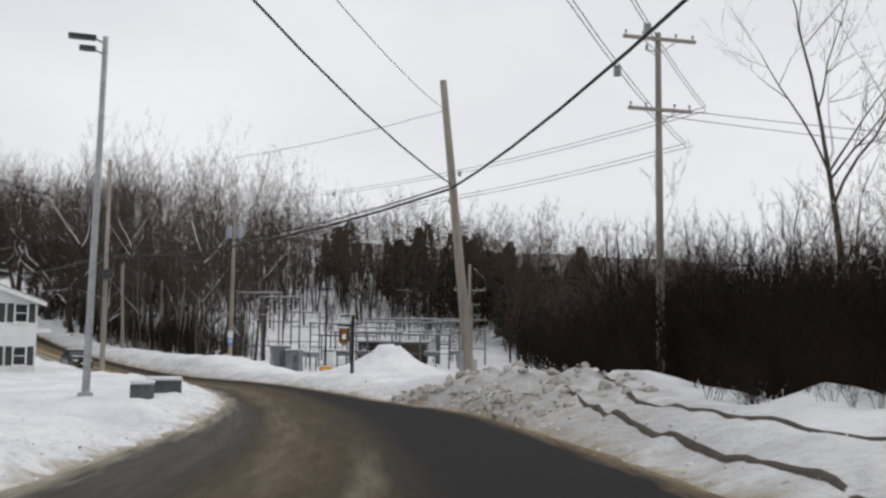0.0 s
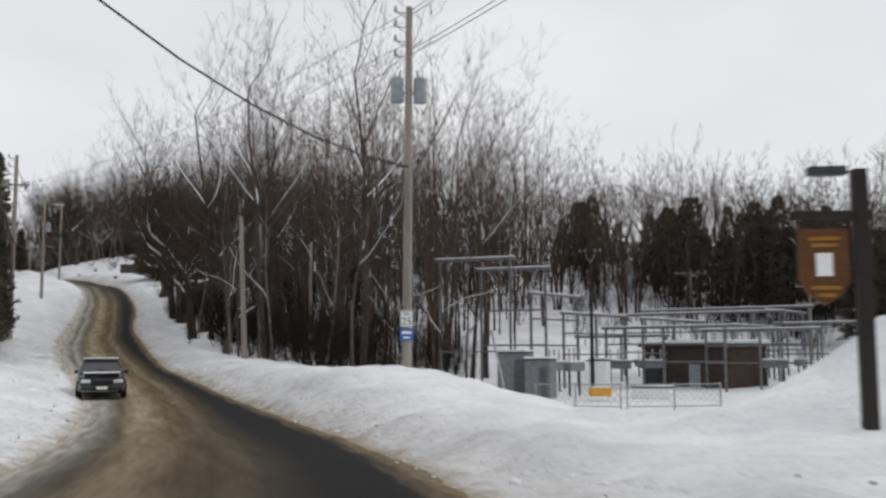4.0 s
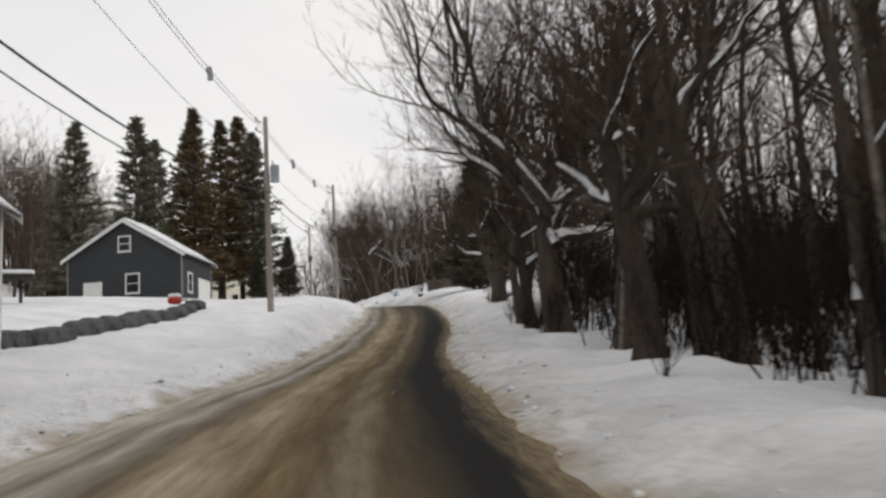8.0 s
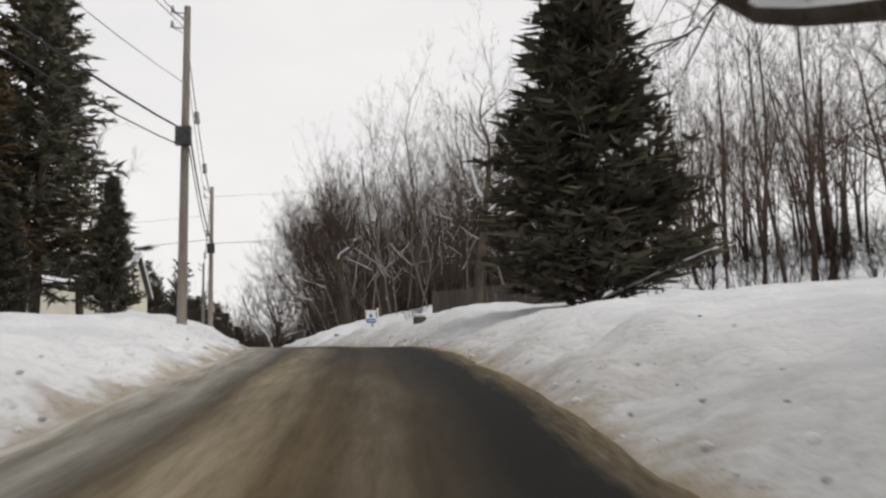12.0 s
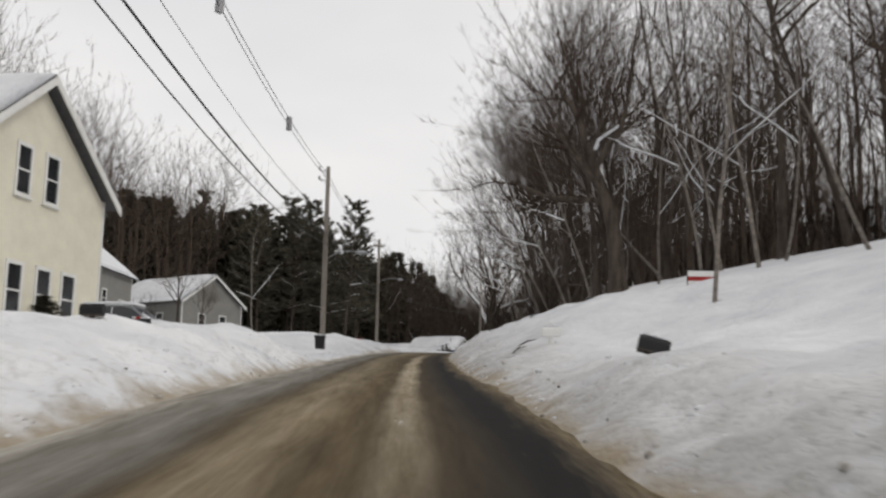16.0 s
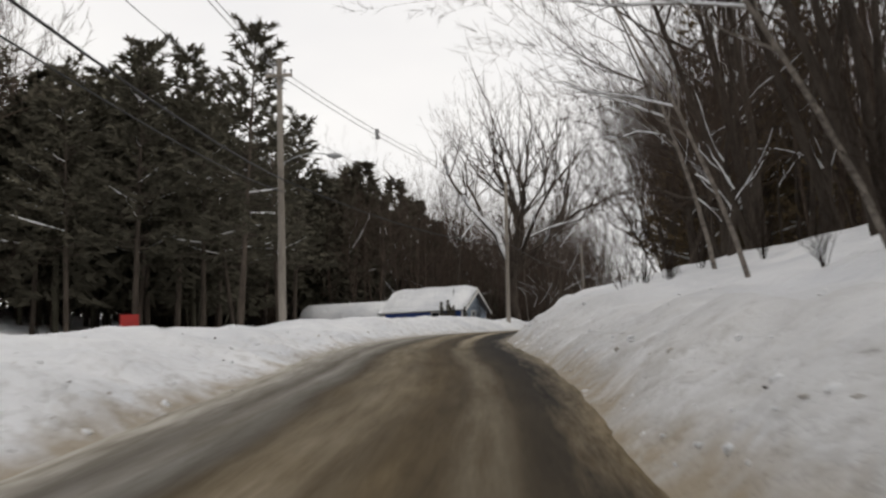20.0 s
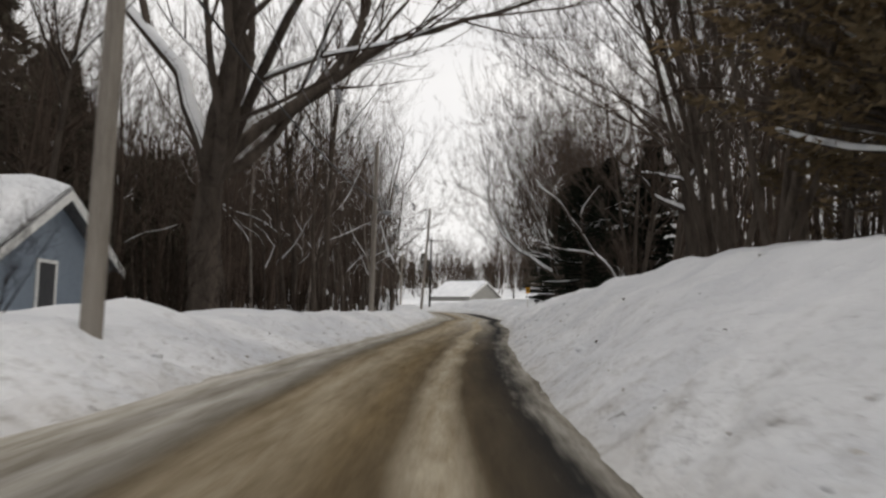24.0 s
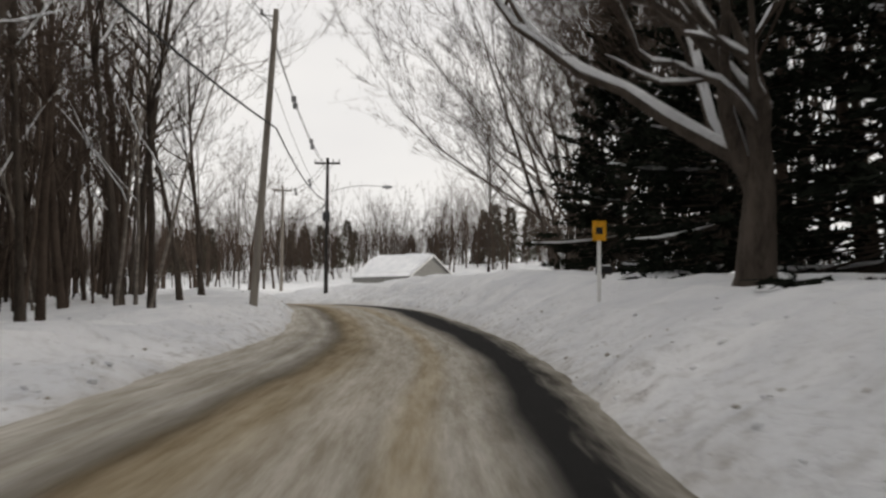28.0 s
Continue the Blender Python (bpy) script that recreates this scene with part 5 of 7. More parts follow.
def house(x, y, z, yaw, w, length, wall_h, rise, mat, label, windows=(), doors=(), gable_mat=None, chimney=None, eave=0.35, snow=0.22, name="house", roof_mat=None):
    """A gabled house. Its ridge runs along its own y; windows and doors are (side, along, z, w, h): side f, b, r or l."""
    hs = thing(name, x, y, z, yaw, label, "house")
    a, b = w / 2, length / 2
    t = 0.18
    for s in (-1, 1):
        part("side_wall", boxes((s * a - (t if s > 0 else 0), -b, -0.8, s * a + (t if s < 0 else 0), b, wall_h)), mat, hs)
        pts = [(-a + t, s * b, -0.8), (a - t, s * b, -0.8), (a - t, s * b, wall_h), (0, s * b, wall_h + rise * (a - t) / a), (-a + t, s * b, wall_h)]
        inn = [(px, py - s * t, pz) for px, py, pz in pts]
        link("gable_wall", pts + inn, [(0, 1, 2, 3, 4)[::s], (5, 6, 7, 8, 9)[::-s]] + [(i, (i + 1) % 5, (i + 1) % 5 + 5, i + 5) for i in range(5)], gable_mat or mat, hs)
        for y0, y1 in ((-b - 0.025, -b + 0.10), (b - 0.10, b + 0.025)):
            part("corner_board", boxes((s * a - 0.07, y0, -0.8, s * a + 0.025, y1, wall_h - 0.02)), TRIM if mat is not CHARCOAL else GREY_SIDING, hs)
    run = math.hypot(a, rise)
    ux, uz = a / run, -rise / run
    for s in (-1, 1):
        def plate(low, high, over_low, over_side):
            """A slab lying along one slope of the roof."""
            e = 1 + over_low / run
            prof = [(0 + s * 0.0, wall_h + rise + low), (s * a * e, wall_h + rise - rise * e + low), (s * a * e, wall_h + rise - rise * e + high), (0, wall_h + rise + high)]
            v = [(px, -b - over_side, pz) for px, pz in prof] + [(px, b + over_side, pz) for px, pz in prof]
            return v, [(0, 1, 2, 3)[::-s], (4, 5, 6, 7)[::s], *[((i, (i + 1) % 4, (i + 1) % 4 + 4, i + 4)[::s]) for i in range(4)]]
        v, f = plate(0.0, 0.14, eave, eave)
        slope = link("roof_slope", v, f, roof_mat or SHINGLE, hs)
        v, f = plate(-0.16, 0.10, eave + 0.03, eave + 0.03)
        for e0, e1 in ((-b - eave - 0.05, -b - eave), (b + eave, b + eave + 0.05)):
            vv = [(q[0], e0 if q[1] < 0 else e1, q[2]) for q in v]
            link("rake_board", vv, f, TRIM, hs)
        if snow:
            n, k = 14, 9
            vs, fs = [], []
            for i in range(n + 1):
                for j in range(k + 1):
                    yy = -b - eave + 0.03 + (2 * b + 2 * eave - 0.06) * i / n
                    q = j / k
                    px = s * a * (1 + (eave + 0.05) / run) * q
                    edge = min(1, 6 * min(i / n, 1 - i / n) + 0.25) * min(1, 5 * (1 - q) + 0.1)
                    vs.append((px, yy, wall_h + rise - rise * (abs(px) / a) + 0.143 + snow * edge * (1 + 0.25 * float(vnoise(px * 0.7 + x, yy * 0.7 + y, 21)))))
            for i in range(n):
                for j in range(k):
                    c = i * (k + 1) + j
                    fs.append((c, c + k + 1, c + k + 2, c + 1)[::s])
            m0 = len(vs)
            vs += [(q[0], q[1], wall_h + rise - rise * (abs(q[0]) / a) + 0.10) for q in vs]
            rim = [i * (k + 1) + k for i in range(n + 1)]
            fs += [(p, q, q + m0, p + m0)[::-s] for p, q in zip(rim, rim[1:])]
            for row in (0, n):
                e = [row * (k + 1) + j for j in range(k + 1)]
                fs += [(p, q, q + m0, p + m0)[::s if row else -s] for p, q in zip(e, e[1:])]
            link("roof_snow", vs, fs, SNOW_CAP, slope, "thick snow lying on the roof", True)
    turn = {"f": (0, b), "b": (180, b), "r": (90, a), "l": (-90, a)}
    for side, along, wz, ww, wh, *sh in windows:
        window_on(hs, None, along, wz, ww, wh, turn[side][1] + 0.002, turn[side][0], bool(sh))
    for side, along, wz, ww, wh, *col in doors:
        m = Matrix.Rotation(radians(turn[side][0]), 4, "Z") @ Matrix.Translation((along, -turn[side][1] - 0.002, wz))
        bm = boxes((-ww / 2, -0.04, 0, ww / 2, 0.0, wh))
        bm.transform(m)
        d = part("door", bm, col[0] if col else TRIM, hs)
        bm = boxes((-ww / 2 - 0.1, -0.06, 0, -ww / 2, 0, wh + 0.1), (ww / 2, -0.06, 0, ww / 2 + 0.1, 0, wh + 0.1), (-ww / 2, -0.06, wh, ww / 2, 0, wh + 0.1))
        bm.transform(m)
        part("door_frame", bm, TRIM, d)
    if chimney:
        cx, cy, ch = chimney
        top = wall_h + rise + ch
        ck = part("chimney", boxes((cx - 0.28, cy - 0.35, wall_h + 0.3, cx + 0.28, cy + 0.35, top), (cx - 0.33, cy - 0.4, top - 0.18, cx + 0.33, cy + 0.4, top)), BRICK_RED, hs)
        part("chimney_cap", rods(((cx, cy, top), (cx, cy, top + 0.28), 0.1), ((cx, cy, top + 0.28), (cx, cy, top + 0.34), 0.2, 0.05)), STEEL, ck)
    return hs


# the dark barn-like house above the stone wall
dh = house(-94.9, 149.6, 9.0, 25, 8.6, 6.4, 3.9, 2.6, CHARCOAL, "charcoal clapboard house with a snowy gable roof above a stone wall",
           (("f", 0.0, 4.3, 0.8, 1.0), ("f", 0.6, 1.2, 0.9, 1.3), ("r", -1.6, 1.2, 0.8, 1.3)), (("f", -2.4, 0.0, 1.2, 2.0), ("r", 1.4, 0.0, 2.4, 2.3)), eave=0.4, snow=0.2)
# the cream farmhouse
ch = house(-136.8, 202.45, 15.0, 122.2, 7.6, 10.5, 5.4, 2.9, CREAM, "cream clapboard farmhouse with a snow-covered roof",
           tuple(("f", v, 1.25, 0.62, 1.45) for v in (-2.1, -0.7, 0.7, 2.0)) + (("f", -0.65, 4.75, 0.58, 1.35), ("f", 0.75, 4.75, 0.58, 1.35), ("l", 2.7, 1.3, 0.85, 1.5), ("l", -1.5, 1.3, 0.85, 1.5)),
           chimney=(0, -1.8, 0.75), eave=0.4, snow=0.16)
part("downpipe", rods(((-3.68, -2.0, 0.2), (-3.68, -2.0, 3.4), 0.05), ((-3.68, -2.0, 3.4), (-3.68, -2.4, 3.55), 0.05)), TRIM, ch)
# the grey house with a porch
gh = house(-179.5, 229.0, 19.3, 41.3, 8.0, 8.3, 5.0, 3.2, GREY_SIDING, "grey clapboard house with a snowy roof and white trim",
           (("r", 2.2, 1.4, 1.7, 1.3), ("r", -1.9, 2.0, 0.8, 1.2), ("f", 1.5, 4.4, 1.0, 1.3)), eave=0.5, snow=0.2)
part("porch_roof", boxes((-3.6, -6.6, 3.0, 4.2, -4.15, 3.2), (-3.6, -6.6, 3.2, 4.2, -4.15, 3.42), bevel=0.04), SNOW_CAP, gh, "snow-covered porch roof")
for k in range(5):
    part("porch_post", boxes((-3.5 + 1.85 * k, -6.5, -0.5, -3.36 + 1.85 * k, -6.36, 3.0)), TRIM, gh)
part("porch_wall", boxes((-3.5, -6.35, -0.5, 4.1, -6.3, 1.1)), TRIM, gh)
for k in range(4):
    part("porch_pane", boxes((-3.3 + 1.85 * k, -6.34, 1.15, -1.75 + 1.85 * k, -6.32, 2.9)), GLASS, gh)
sh = house(-196.5, 249.5, 20.4, -81, 8.0, 11.5, 3.8, 2.7, GREY_SIDING, "small grey house with a snowy roof behind young trees", (("f", -1.2, 1.3, .6, 1.3), ("f", 0.3, 1.3, .6, 1.3), ("r", 2.5, 1.3, .9, 1.2), ("l", -2.0, 1.3, .8, 1.2), ("l", 2.0, 1.3, .8, 1.2), ("b", -1.4, 1.3, .8, 1.2), ("b", 1.4, 1.3, .8, 1.2)), eave=.4, snow=.2)
part("porch_gable", boxes((4.1, -4.5, -0.5, 5.4, -1.5, 2.6)), GREY_SIDING, sh)
part("porch_gable_roof", rods(((5.5, -3.0, 2.2), (4.0, -3.0, 2.2), 2.1, 2.1), sides=3), SNOW_CAP, sh)
# the low blue building and the shelter beside it
bh = house(-212.8, 307.3, 20.9, -70, 6.0, 7.9, 2.1, 1.75, BLUE_SIDING, "low bright blue building with thick snow on its roof", (("r", 1.3, 0.7, 0.75, 1.1),), (("b", -0.3, 0.0, 0.85, 1.9, DARK_STEEL),), gable_mat=BLUE_GREY, eave=0.45, snow=0.4)
part("vent_pipe", rods(((1.6, 2.6, 2.4), (1.6, 2.6, 4.0), 0.05), ((1.6, 2.6, 3.8), (1.6, 2.75, 3.8), 0.04)), STEEL, bh)
for k, (lx, ly, s) in enumerate(((3.6, 2.2, .62), (3.7, 3.4, .5), (3.5, 0.2, .36), (3.5, -2.6, .4))):
    p = bh.matrix_basis @ Vector((lx, ly, 0))
    e = copy_thing(small_conifer, pose(p.x, p.y, ground_z(p.x, p.y) - 0.1, 0, 0, 70 * k))
    e.scale = (s * 0.7, s * 0.7, s)
    tagged(e, "small dark pointed evergreen against a blue wall")
tarp = thing("shelter", -221.4, 304.6, ground_z(-221.4, 304.6), -70, "long fabric shelter with a rounded roof under snow", "shelter")
vs, fs = [], []
for i, yy in enumerate((-4.6, -4.5, -2.2, 0, 2.2, 4.5, 4.6)):
    for j in range(13):
        an = math.pi * j / 12
        rr = 0.93 if i in (0, 6) else 1
        vs.append((2.9 * rr * math.cos(an), yy, -0.4 + 1.3 * (j not in (0, 12)) + 2.3 * rr * max(0, math.sin(an)) ** 0.8))
for i in range(6):
    for j in range(12):
        c = i * 13 + j
        fs.append((c, c + 13, c + 14, c + 1))
fs += [tuple(range(12, -1, -1)), tuple(range(78, 91))]
link("cover", vs, fs, SNOW_CAP, tarp, "snow-covered fabric", True)
part("skirt", boxes((-2.92, -4.4, -0.5, -2.80, 4.4, 0.7), (2.80, -4.4, -0.5, 2.92, 4.4, 0.7)), GREY_SIDING, tarp)
# the house at the hedge, with a little roofed stand
nh = house(-64.6, 110.6, ground_z(-60, 112) - 0.1, 34, 7.0, 7.5, 5.0, 2.6, GREY_SIDING, "grey house corner with a snowy roof behind the hedge", (("r", 0, 1.4, .8, 1.4),), eave=.5)
px, py = -84.0, 130.2
stand = thing("porch", px, py, 5.75, 55, "small brown roof on two posts over the snow", "porch")
part("roof_slab", boxes((-2.3, -1.0, 3.0, 1.35, 1.0, 3.2), bevel=0.04), TARRED, stand)
part("roof_snow", boxes((-2.35, -1.05, 3.2, 1.4, 1.05, 3.42), bevel=0.1), SNOW_CAP, stand)
for sx in (-0.75, 0.75):
    part("post", rods(((sx, 0, -1.0), (sx, 0, 3.0), 0.09, 0.09)), TARRED, stand)
part("base_slab", boxes((-1.5, -0.9, -1.2, 1.3, 0.9, 0.0), bevel=.05), SNOW_CAP, stand)
wb = house(-29.8, 60, -0.9, 40, 7.0, 9.0, 4.2, 1.2, WHITE_SIDING, "white two-storey building with dark shutters across a snowy lot",
           tuple(("r", v, 3.0, .7, .9, 1) for v in (-2.5, 0, 2.6)) + tuple(("r", v, 0.5, .6, 1.1, 1) for v in (-2.5, 0.2, 2.6)) + (("b", 0, 3.0, .7, .9, 1),) + tuple(("f", v, zz, .65, 1.0, 1) for v in (-2.6, -0.9, 0.9, 2.6) for zz in (0.5, 3.0)), eave=.4, snow=.2)
part("balcony_roof", boxes((3.5, -4.4, 2.35, 4.4, 4.4, 2.6), bevel=.05), SNOW_CAP, wb)
fh1 = house(-41, 201, 13.2, 75, 9, 13, 5, 2.6, WHITE_SIDING, "pale house on the wooded hill above the substation", (("r", -3, 1.5, 1, 1.4), ("r", 0, 1.5, 1, 1.4), ("r", 3, 1.5, 1, 1.4)), snow=.3)
fh2 = house(-62.5, 172.5, 9.6, 28, 8, 12, 3.0, 2.6, GREY_SIDING, "weathered grey house behind big roadside trees", (("l", -3, 1, .8, 1.2), ("l", 0, 1, .8, 1.2), ("l", 3, 1, .8, 1.2), ("f", 0, 1, 1, 1.2)), snow=.25)
fh3 = house(-292, 498, 24.5, 70, 10, 14, 4.0, 3.4, GREY_SIDING, "long grey house with a snowy hip roof in the distance", (("r", -5, 1, 1.2, 1.5), ("r", -2, 1, 1.2, 1.5), ("r", 2, 1, 1.2, 1.5), ("r", 5, 1, 1.2, 1.5)), snow=.3)
gr = house(-106, 160, 9.4, 20, 5, 5, 2.4, 1.4, WHITE_SIDING, "low pale shed behind the spruces", snow=.25, name="shed")

# ---- dry stone wall below the dark house ----
stone_wall = tagged(new("stone_wall"), "low wall of dark boulders under a cap of snow", "wall")
rng_w = random.Random(5)
u = 9.5
stones = []
for k in range(3):
    bm = bmesh.new()
    bmesh.ops.create_icosphere(bm, subdivisions=2, radius=0.5)
    for v in bm.verts:
        p = v.co
        v.co = Vector([math.copysign(min(abs(c) * 1.35, 0.47), c) for c in p]) * (1 + 0.12 * noise.noise(p * 2.1 + Vector((k * 7, 0, 0))))
    me = bpy.data.meshes.new("boulder")
    bm.to_mesh(me)
    bm.free()
    me.materials.append(BOULDER)
    stones.append(me)
wall_top = []
while u < 11.55:
    w = rng_w.uniform(0.9, 2.0)
    d = -11.9 + (0.9 * (u - 10.9) if u > 10.9 else 0)
    x, y = spot(u, d)
    zz = ground_z(*spot(u, d + 0.7))
    ob = child("boulder", stones[rng_w.randrange(3)], stone_wall)
    hh = 0.85 if u < 11.2 else 0.6
    ob.matrix_basis = Matrix.Translation((x, y, zz + 0.18)) @ Matrix.Rotation(radians(heading(u) + rng_w.uniform(-6, 6)), 4, "Z") @ Matrix.Diagonal((0.9, w * 0.98, hh, 1))
    wall_top.append((x, y, zz + 0.18 + hh / 2, heading(u)))
    u += w / 13.6

# ---- woods and single trees ----
random.seed(7)


def clearing(u, d):
    """Open ground beyond the last bend, seen along the road."""
    x, y = spot(u, d)
    return 22.5 < math.degrees(math.atan2(-(x + 216), y - 350)) < 34.5 and math.hypot(x + 216, y - 350) < 150 and y > 360


def in_yard(u, d):
    """Inside the cleared substation lot or the ground before it."""
    x, y = spot(u, d)
    return -21 < x < 8 and 80 < y < 150

# the big tree group at the wood's edge
big = bare_tree(141, 5.0, 0.52, dict(LIMBY, angle=(20, 42), shrink=(0.68, .92), rise=.5), "huge old bare tree forking low, snow on its limbs", .75, snow_from=.1, extra=(((0, 0, 2.8), (-0.62, 0.2, 0.8), 5.0, 0.2, 1), ((0, 0, 3.8), (-0.6, -0.1, 0.95), 6.0, 0.24, 1), ((0, 0, 3.0), (0.85, 0.1, 0.45), 3.6, 0.18, 1)))
big.matrix_basis = pose(*on_ground(10.35, 6.0), 0, 0, 35)
big.scale = (1.15, 1.15, 1.15)
for u, d, s, k, ln in ((9.3, 5.6, 1.0, 0, (0, -6)), (8.75, 6.8, .95, 2, (0, 5)), (10.05, 7.5, 1.0, 1, (0, 3)), (10.75, 5.4, .9, 0, (2, -8)), (11.0, 6.4, .95, 1, (0, -4)), (11.15, 5.4, 1.0, 2, (0, 6)),
                       (9.6, 9, 1.1, 1, (0, 0)), (12.1, 5.2, 1.15, 1, (0, -3)), (12.3, 7.2, 1.0, 2, (0, 4)), (12.55, 5.8, 1.05, 0, (0, 10))):
    plant(oak[k], u, d, s, lean=ln, label="thick-trunked bare roadside tree with snow on its limbs")
for u, d, s in ((8.55, 6.6, 1.0), (8.85, 7.5, .9), (8.0, 7.5, .9), (9.9, 6.9, .9), (11.3, 6.8, 1), (7.6, 9, .9)):
    plant(birch[0], u, d, s, lean=(random.uniform(-4, 4), random.uniform(-8, 8)))
scatter(wood_tree, 7.0, 11.8, 6.5, 30, 46, .75, 1.15, 1, group="roadside woods", keep=lambda u, d: not in_yard(u, d) and not (u < 7.6 and 11 < d))
scatter(wood_tree, 12, 16.2, 12, 40, 14, .7, 1.05, 2, group="roadside woods", keep=lambda u, d: not (12.4 < u < 14.2 and d < 26))
# the hillside
limb_tree = bare_tree(158, 2.6, .17, dict(SPREAD, kids=(5, 4, 4), angle=(30, 60), shrink=(.8, 1.2), rise=.5, lift=.2), "low bare tree with snow-laden limbs", 1.0, snow_from=.035)
scatter(wood_tree, 16.7, 20.4, 13, 36, 30, .75, 1.15, 3, 4, "hillside woods", keep=lambda u, d: d > 17 - (u - 16.7) * 1.6)
scatter(wood_tree, 19.6, 23.2, 8.5, 26, 34, .75, 1.15, 4, 9, "hillside woods")
for u, d, s, ln in ((20.1, 8.5, 1, (0, -22)), (20.3, 7.6, 1.05, (0, -26)), (20.6, 7.2, .95, (4, -20)), (19.8, 9.5, 1.1, (0, -16)), (21.0, 6.2, .9, (0, -24)), (21.4, 6.0, .85, (0, -18)), (21.7, 6.6, .9, (5, -14)), (18.6, 12, 1, (0, -8)), (18.2, 13.5, .9, (6, 8))):
    plant(birch[1], u, d, s, turn=heading(u), lean=ln)
for u, d, s, ln in ((20.2, 8.2, .82, -10), (20.75, 7.6, .9, -13), (21.3, 8.6, .95, -12), (22.1, 9.5, 1.0, -9), (19.5, 10.5, .85, -6)):
    plant(fan[int(u * 10) % 2], u, d, s, turn=heading(u) + 40 * d, lean=(0, 0), label="cluster of bare stems sweeping out over the road")
plant(oak[1], 18.95, 9.4, 1.1, lean=(0, 3), label="thick dark old trunk on the snowy slope")
for u, d, s in ((22.0, 8.2, .9), (22.6, 9.6, 1.0)):
    plant(limb_tree, u, d, s, turn=heading(u), label="low bare tree with snow-laden limbs stretched over the slope")
for u, d, s, k in ((26.4, 10.5, 1.2, 0), (27.3, 10.4, 1.1, 1), (28.4, 11.5, 1.2, 0)):
    plant(fan[k], u, d, s, lean=(0, -3))
for u, d, s, k in ((23.9, 8.0, .72, 0), (24.7, 7.6, .8, 1), (25.4, 7.4, .85, 0), (26.0, 8.4, .95, 1)):
    plant(fan[k], u, d, s, lean=(0, -2), label="bare many-stemmed tree above the snowbank")
scatter(birch, 17, 23, 9, 20, 16, .7, 1.1, 5, 10, "snowy birches")
scatter([rust_oak], 23.2, 25.8, 8.0, 16, 9, 1.0, 1.5, 6, 3, "roadside evergreens")
scatter([open_pine], 22.8, 25.2, 9, 22, 8, .85, 1.1, 7, 2, "roadside evergreens")
scatter(oak, 22.6, 27.5, 9, 18, 9, .9, 1.3, 8, 5)
scatter([open_pine, wood_tree[1], wood_tree[3]], 25.2, 29.6, 13, 40, 30, .8, 1.15, 9, 1.5, "pines on the slope")
fork = bare_tree(150, 1.2, 0.24, dict(SPREAD, kids=(5, 4, 4), angle=(25, 50), shrink=(.9, 1.3), rise=.6), "low-forking bare tree with snow-laden limbs on the slope", 1.0, snow_from=.045, extra=(((0, 0, .8), (-0.6, -0.3, 0.9), 4.5, .13, 1),))
HIDDEN.append(limb_tree)
fork.matrix_basis = pose(*on_ground(27.85, 8.8), 0, 0, 30)
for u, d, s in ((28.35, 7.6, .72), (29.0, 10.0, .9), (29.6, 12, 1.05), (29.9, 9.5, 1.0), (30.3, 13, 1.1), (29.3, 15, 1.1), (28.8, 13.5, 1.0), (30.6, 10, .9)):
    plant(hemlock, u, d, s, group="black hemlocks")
trunk = bare_tree(152, 4.6, .52, dict(LIMBY, kids=(4, 4, 4, 4), angle=(18, 42), shrink=(.8, 1.05), rise=.5), "stout roadside tree with thick snow on its outstretched limbs", 1.0, snow_from=.06,
                  extra=(((0, 0, 2.2), (-0.75, 0.1, 0.75), 6.5, .17, 1), ((0, 0, 2.6), (-0.8, 0.0, 0.62), 8.0, .2, 1), ((0, 0, 2.0), (-0.5, -.2, 0.9), 7.0, .22, 1)))
trunk.matrix_basis = pose(*on_ground(29.38, 7.2), 0, 0, heading(29.4))
for x, y, s, k in ((-233.0, 403.5, 1.1, 0), (-234.6, 409.6, 1.07, 1), (-229.5, 398.9, 1.0, 0), (-226.5, 395.8, 1.04, 1), (-237.0, 418.3, 1.1, 0), (-219.8, 390.8, 1.1, 0)):
    u, d, _ = station_of(x, y)
    plant(fan[k], u, d, s, lean=(0, -3), wide=1.15)
scatter(wood_tree, 30.4, 32.5, 16, 40, 10, .8, 1.1, 10, 2, keep=lambda u, d: not clearing(u, d))
# left of the road
for u, d, s in ((8.3, -8.6, .95), (8.5, -8.2, .9), (8.66, -8.1, .8), (8.1, -9.5, 1), (8.45, -10, .95), (8.75, -9.8, .7), (8.0, -8.5, .95), (8.8, -8.4, .85), (9.0, -8.1, .9), (9.15, -8.9, .95)):
    plant(arborvitae, u, d, s, wide=1.15, group="evergreen hedge", label="tall dark arborvitae in a hedge beside the road")
for u, d, s, k in ((15.7, -20, 1.0, 0), (15.6, -14.6, .95, 1), (14.6, -24, .9, 0), (14.9, -19, .9, 1), (15.2, -16.5, .88, 1), (15.4, -13.4, .92, 0), (14.4, -29, .85, 0), (15.9, -24, .95, 0)):
    plant(spruce[k], u, d, s, wide=1.3, group="tall spruces behind the dark house")
plant(arborvitae, 15.25, -9.8, .68, wide=1.3, label="cone-shaped dark evergreen beyond the snowbank")
plant(arborvitae, 14.9, -13, .5, wide=1.6, label="broad dark evergreen below the spruces")
plant(arborvitae, 14.2, 7.6, 1.32, wide=2.0, label="huge dense dark arborvitae above the road")
scatter(wood_tree, 9.5, 13.5, -50, -26, 12, .8, 1.1, 11, 2, "woods behind the houses")
scatter([rust_oak, hemlock], 9.8, 12.2, -42, -26, 10, .7, 1.1, 12, 2, "evergreens behind the field")
plant(oak[1], 11.2, -27, 1.0, lean=(0, 12))
plant(round_tree[0], 16.0, -12.5, 1.25, label="bare ornamental tree beside the cream house")
plant(round_tree[1], 15.5, -17, 1.2)
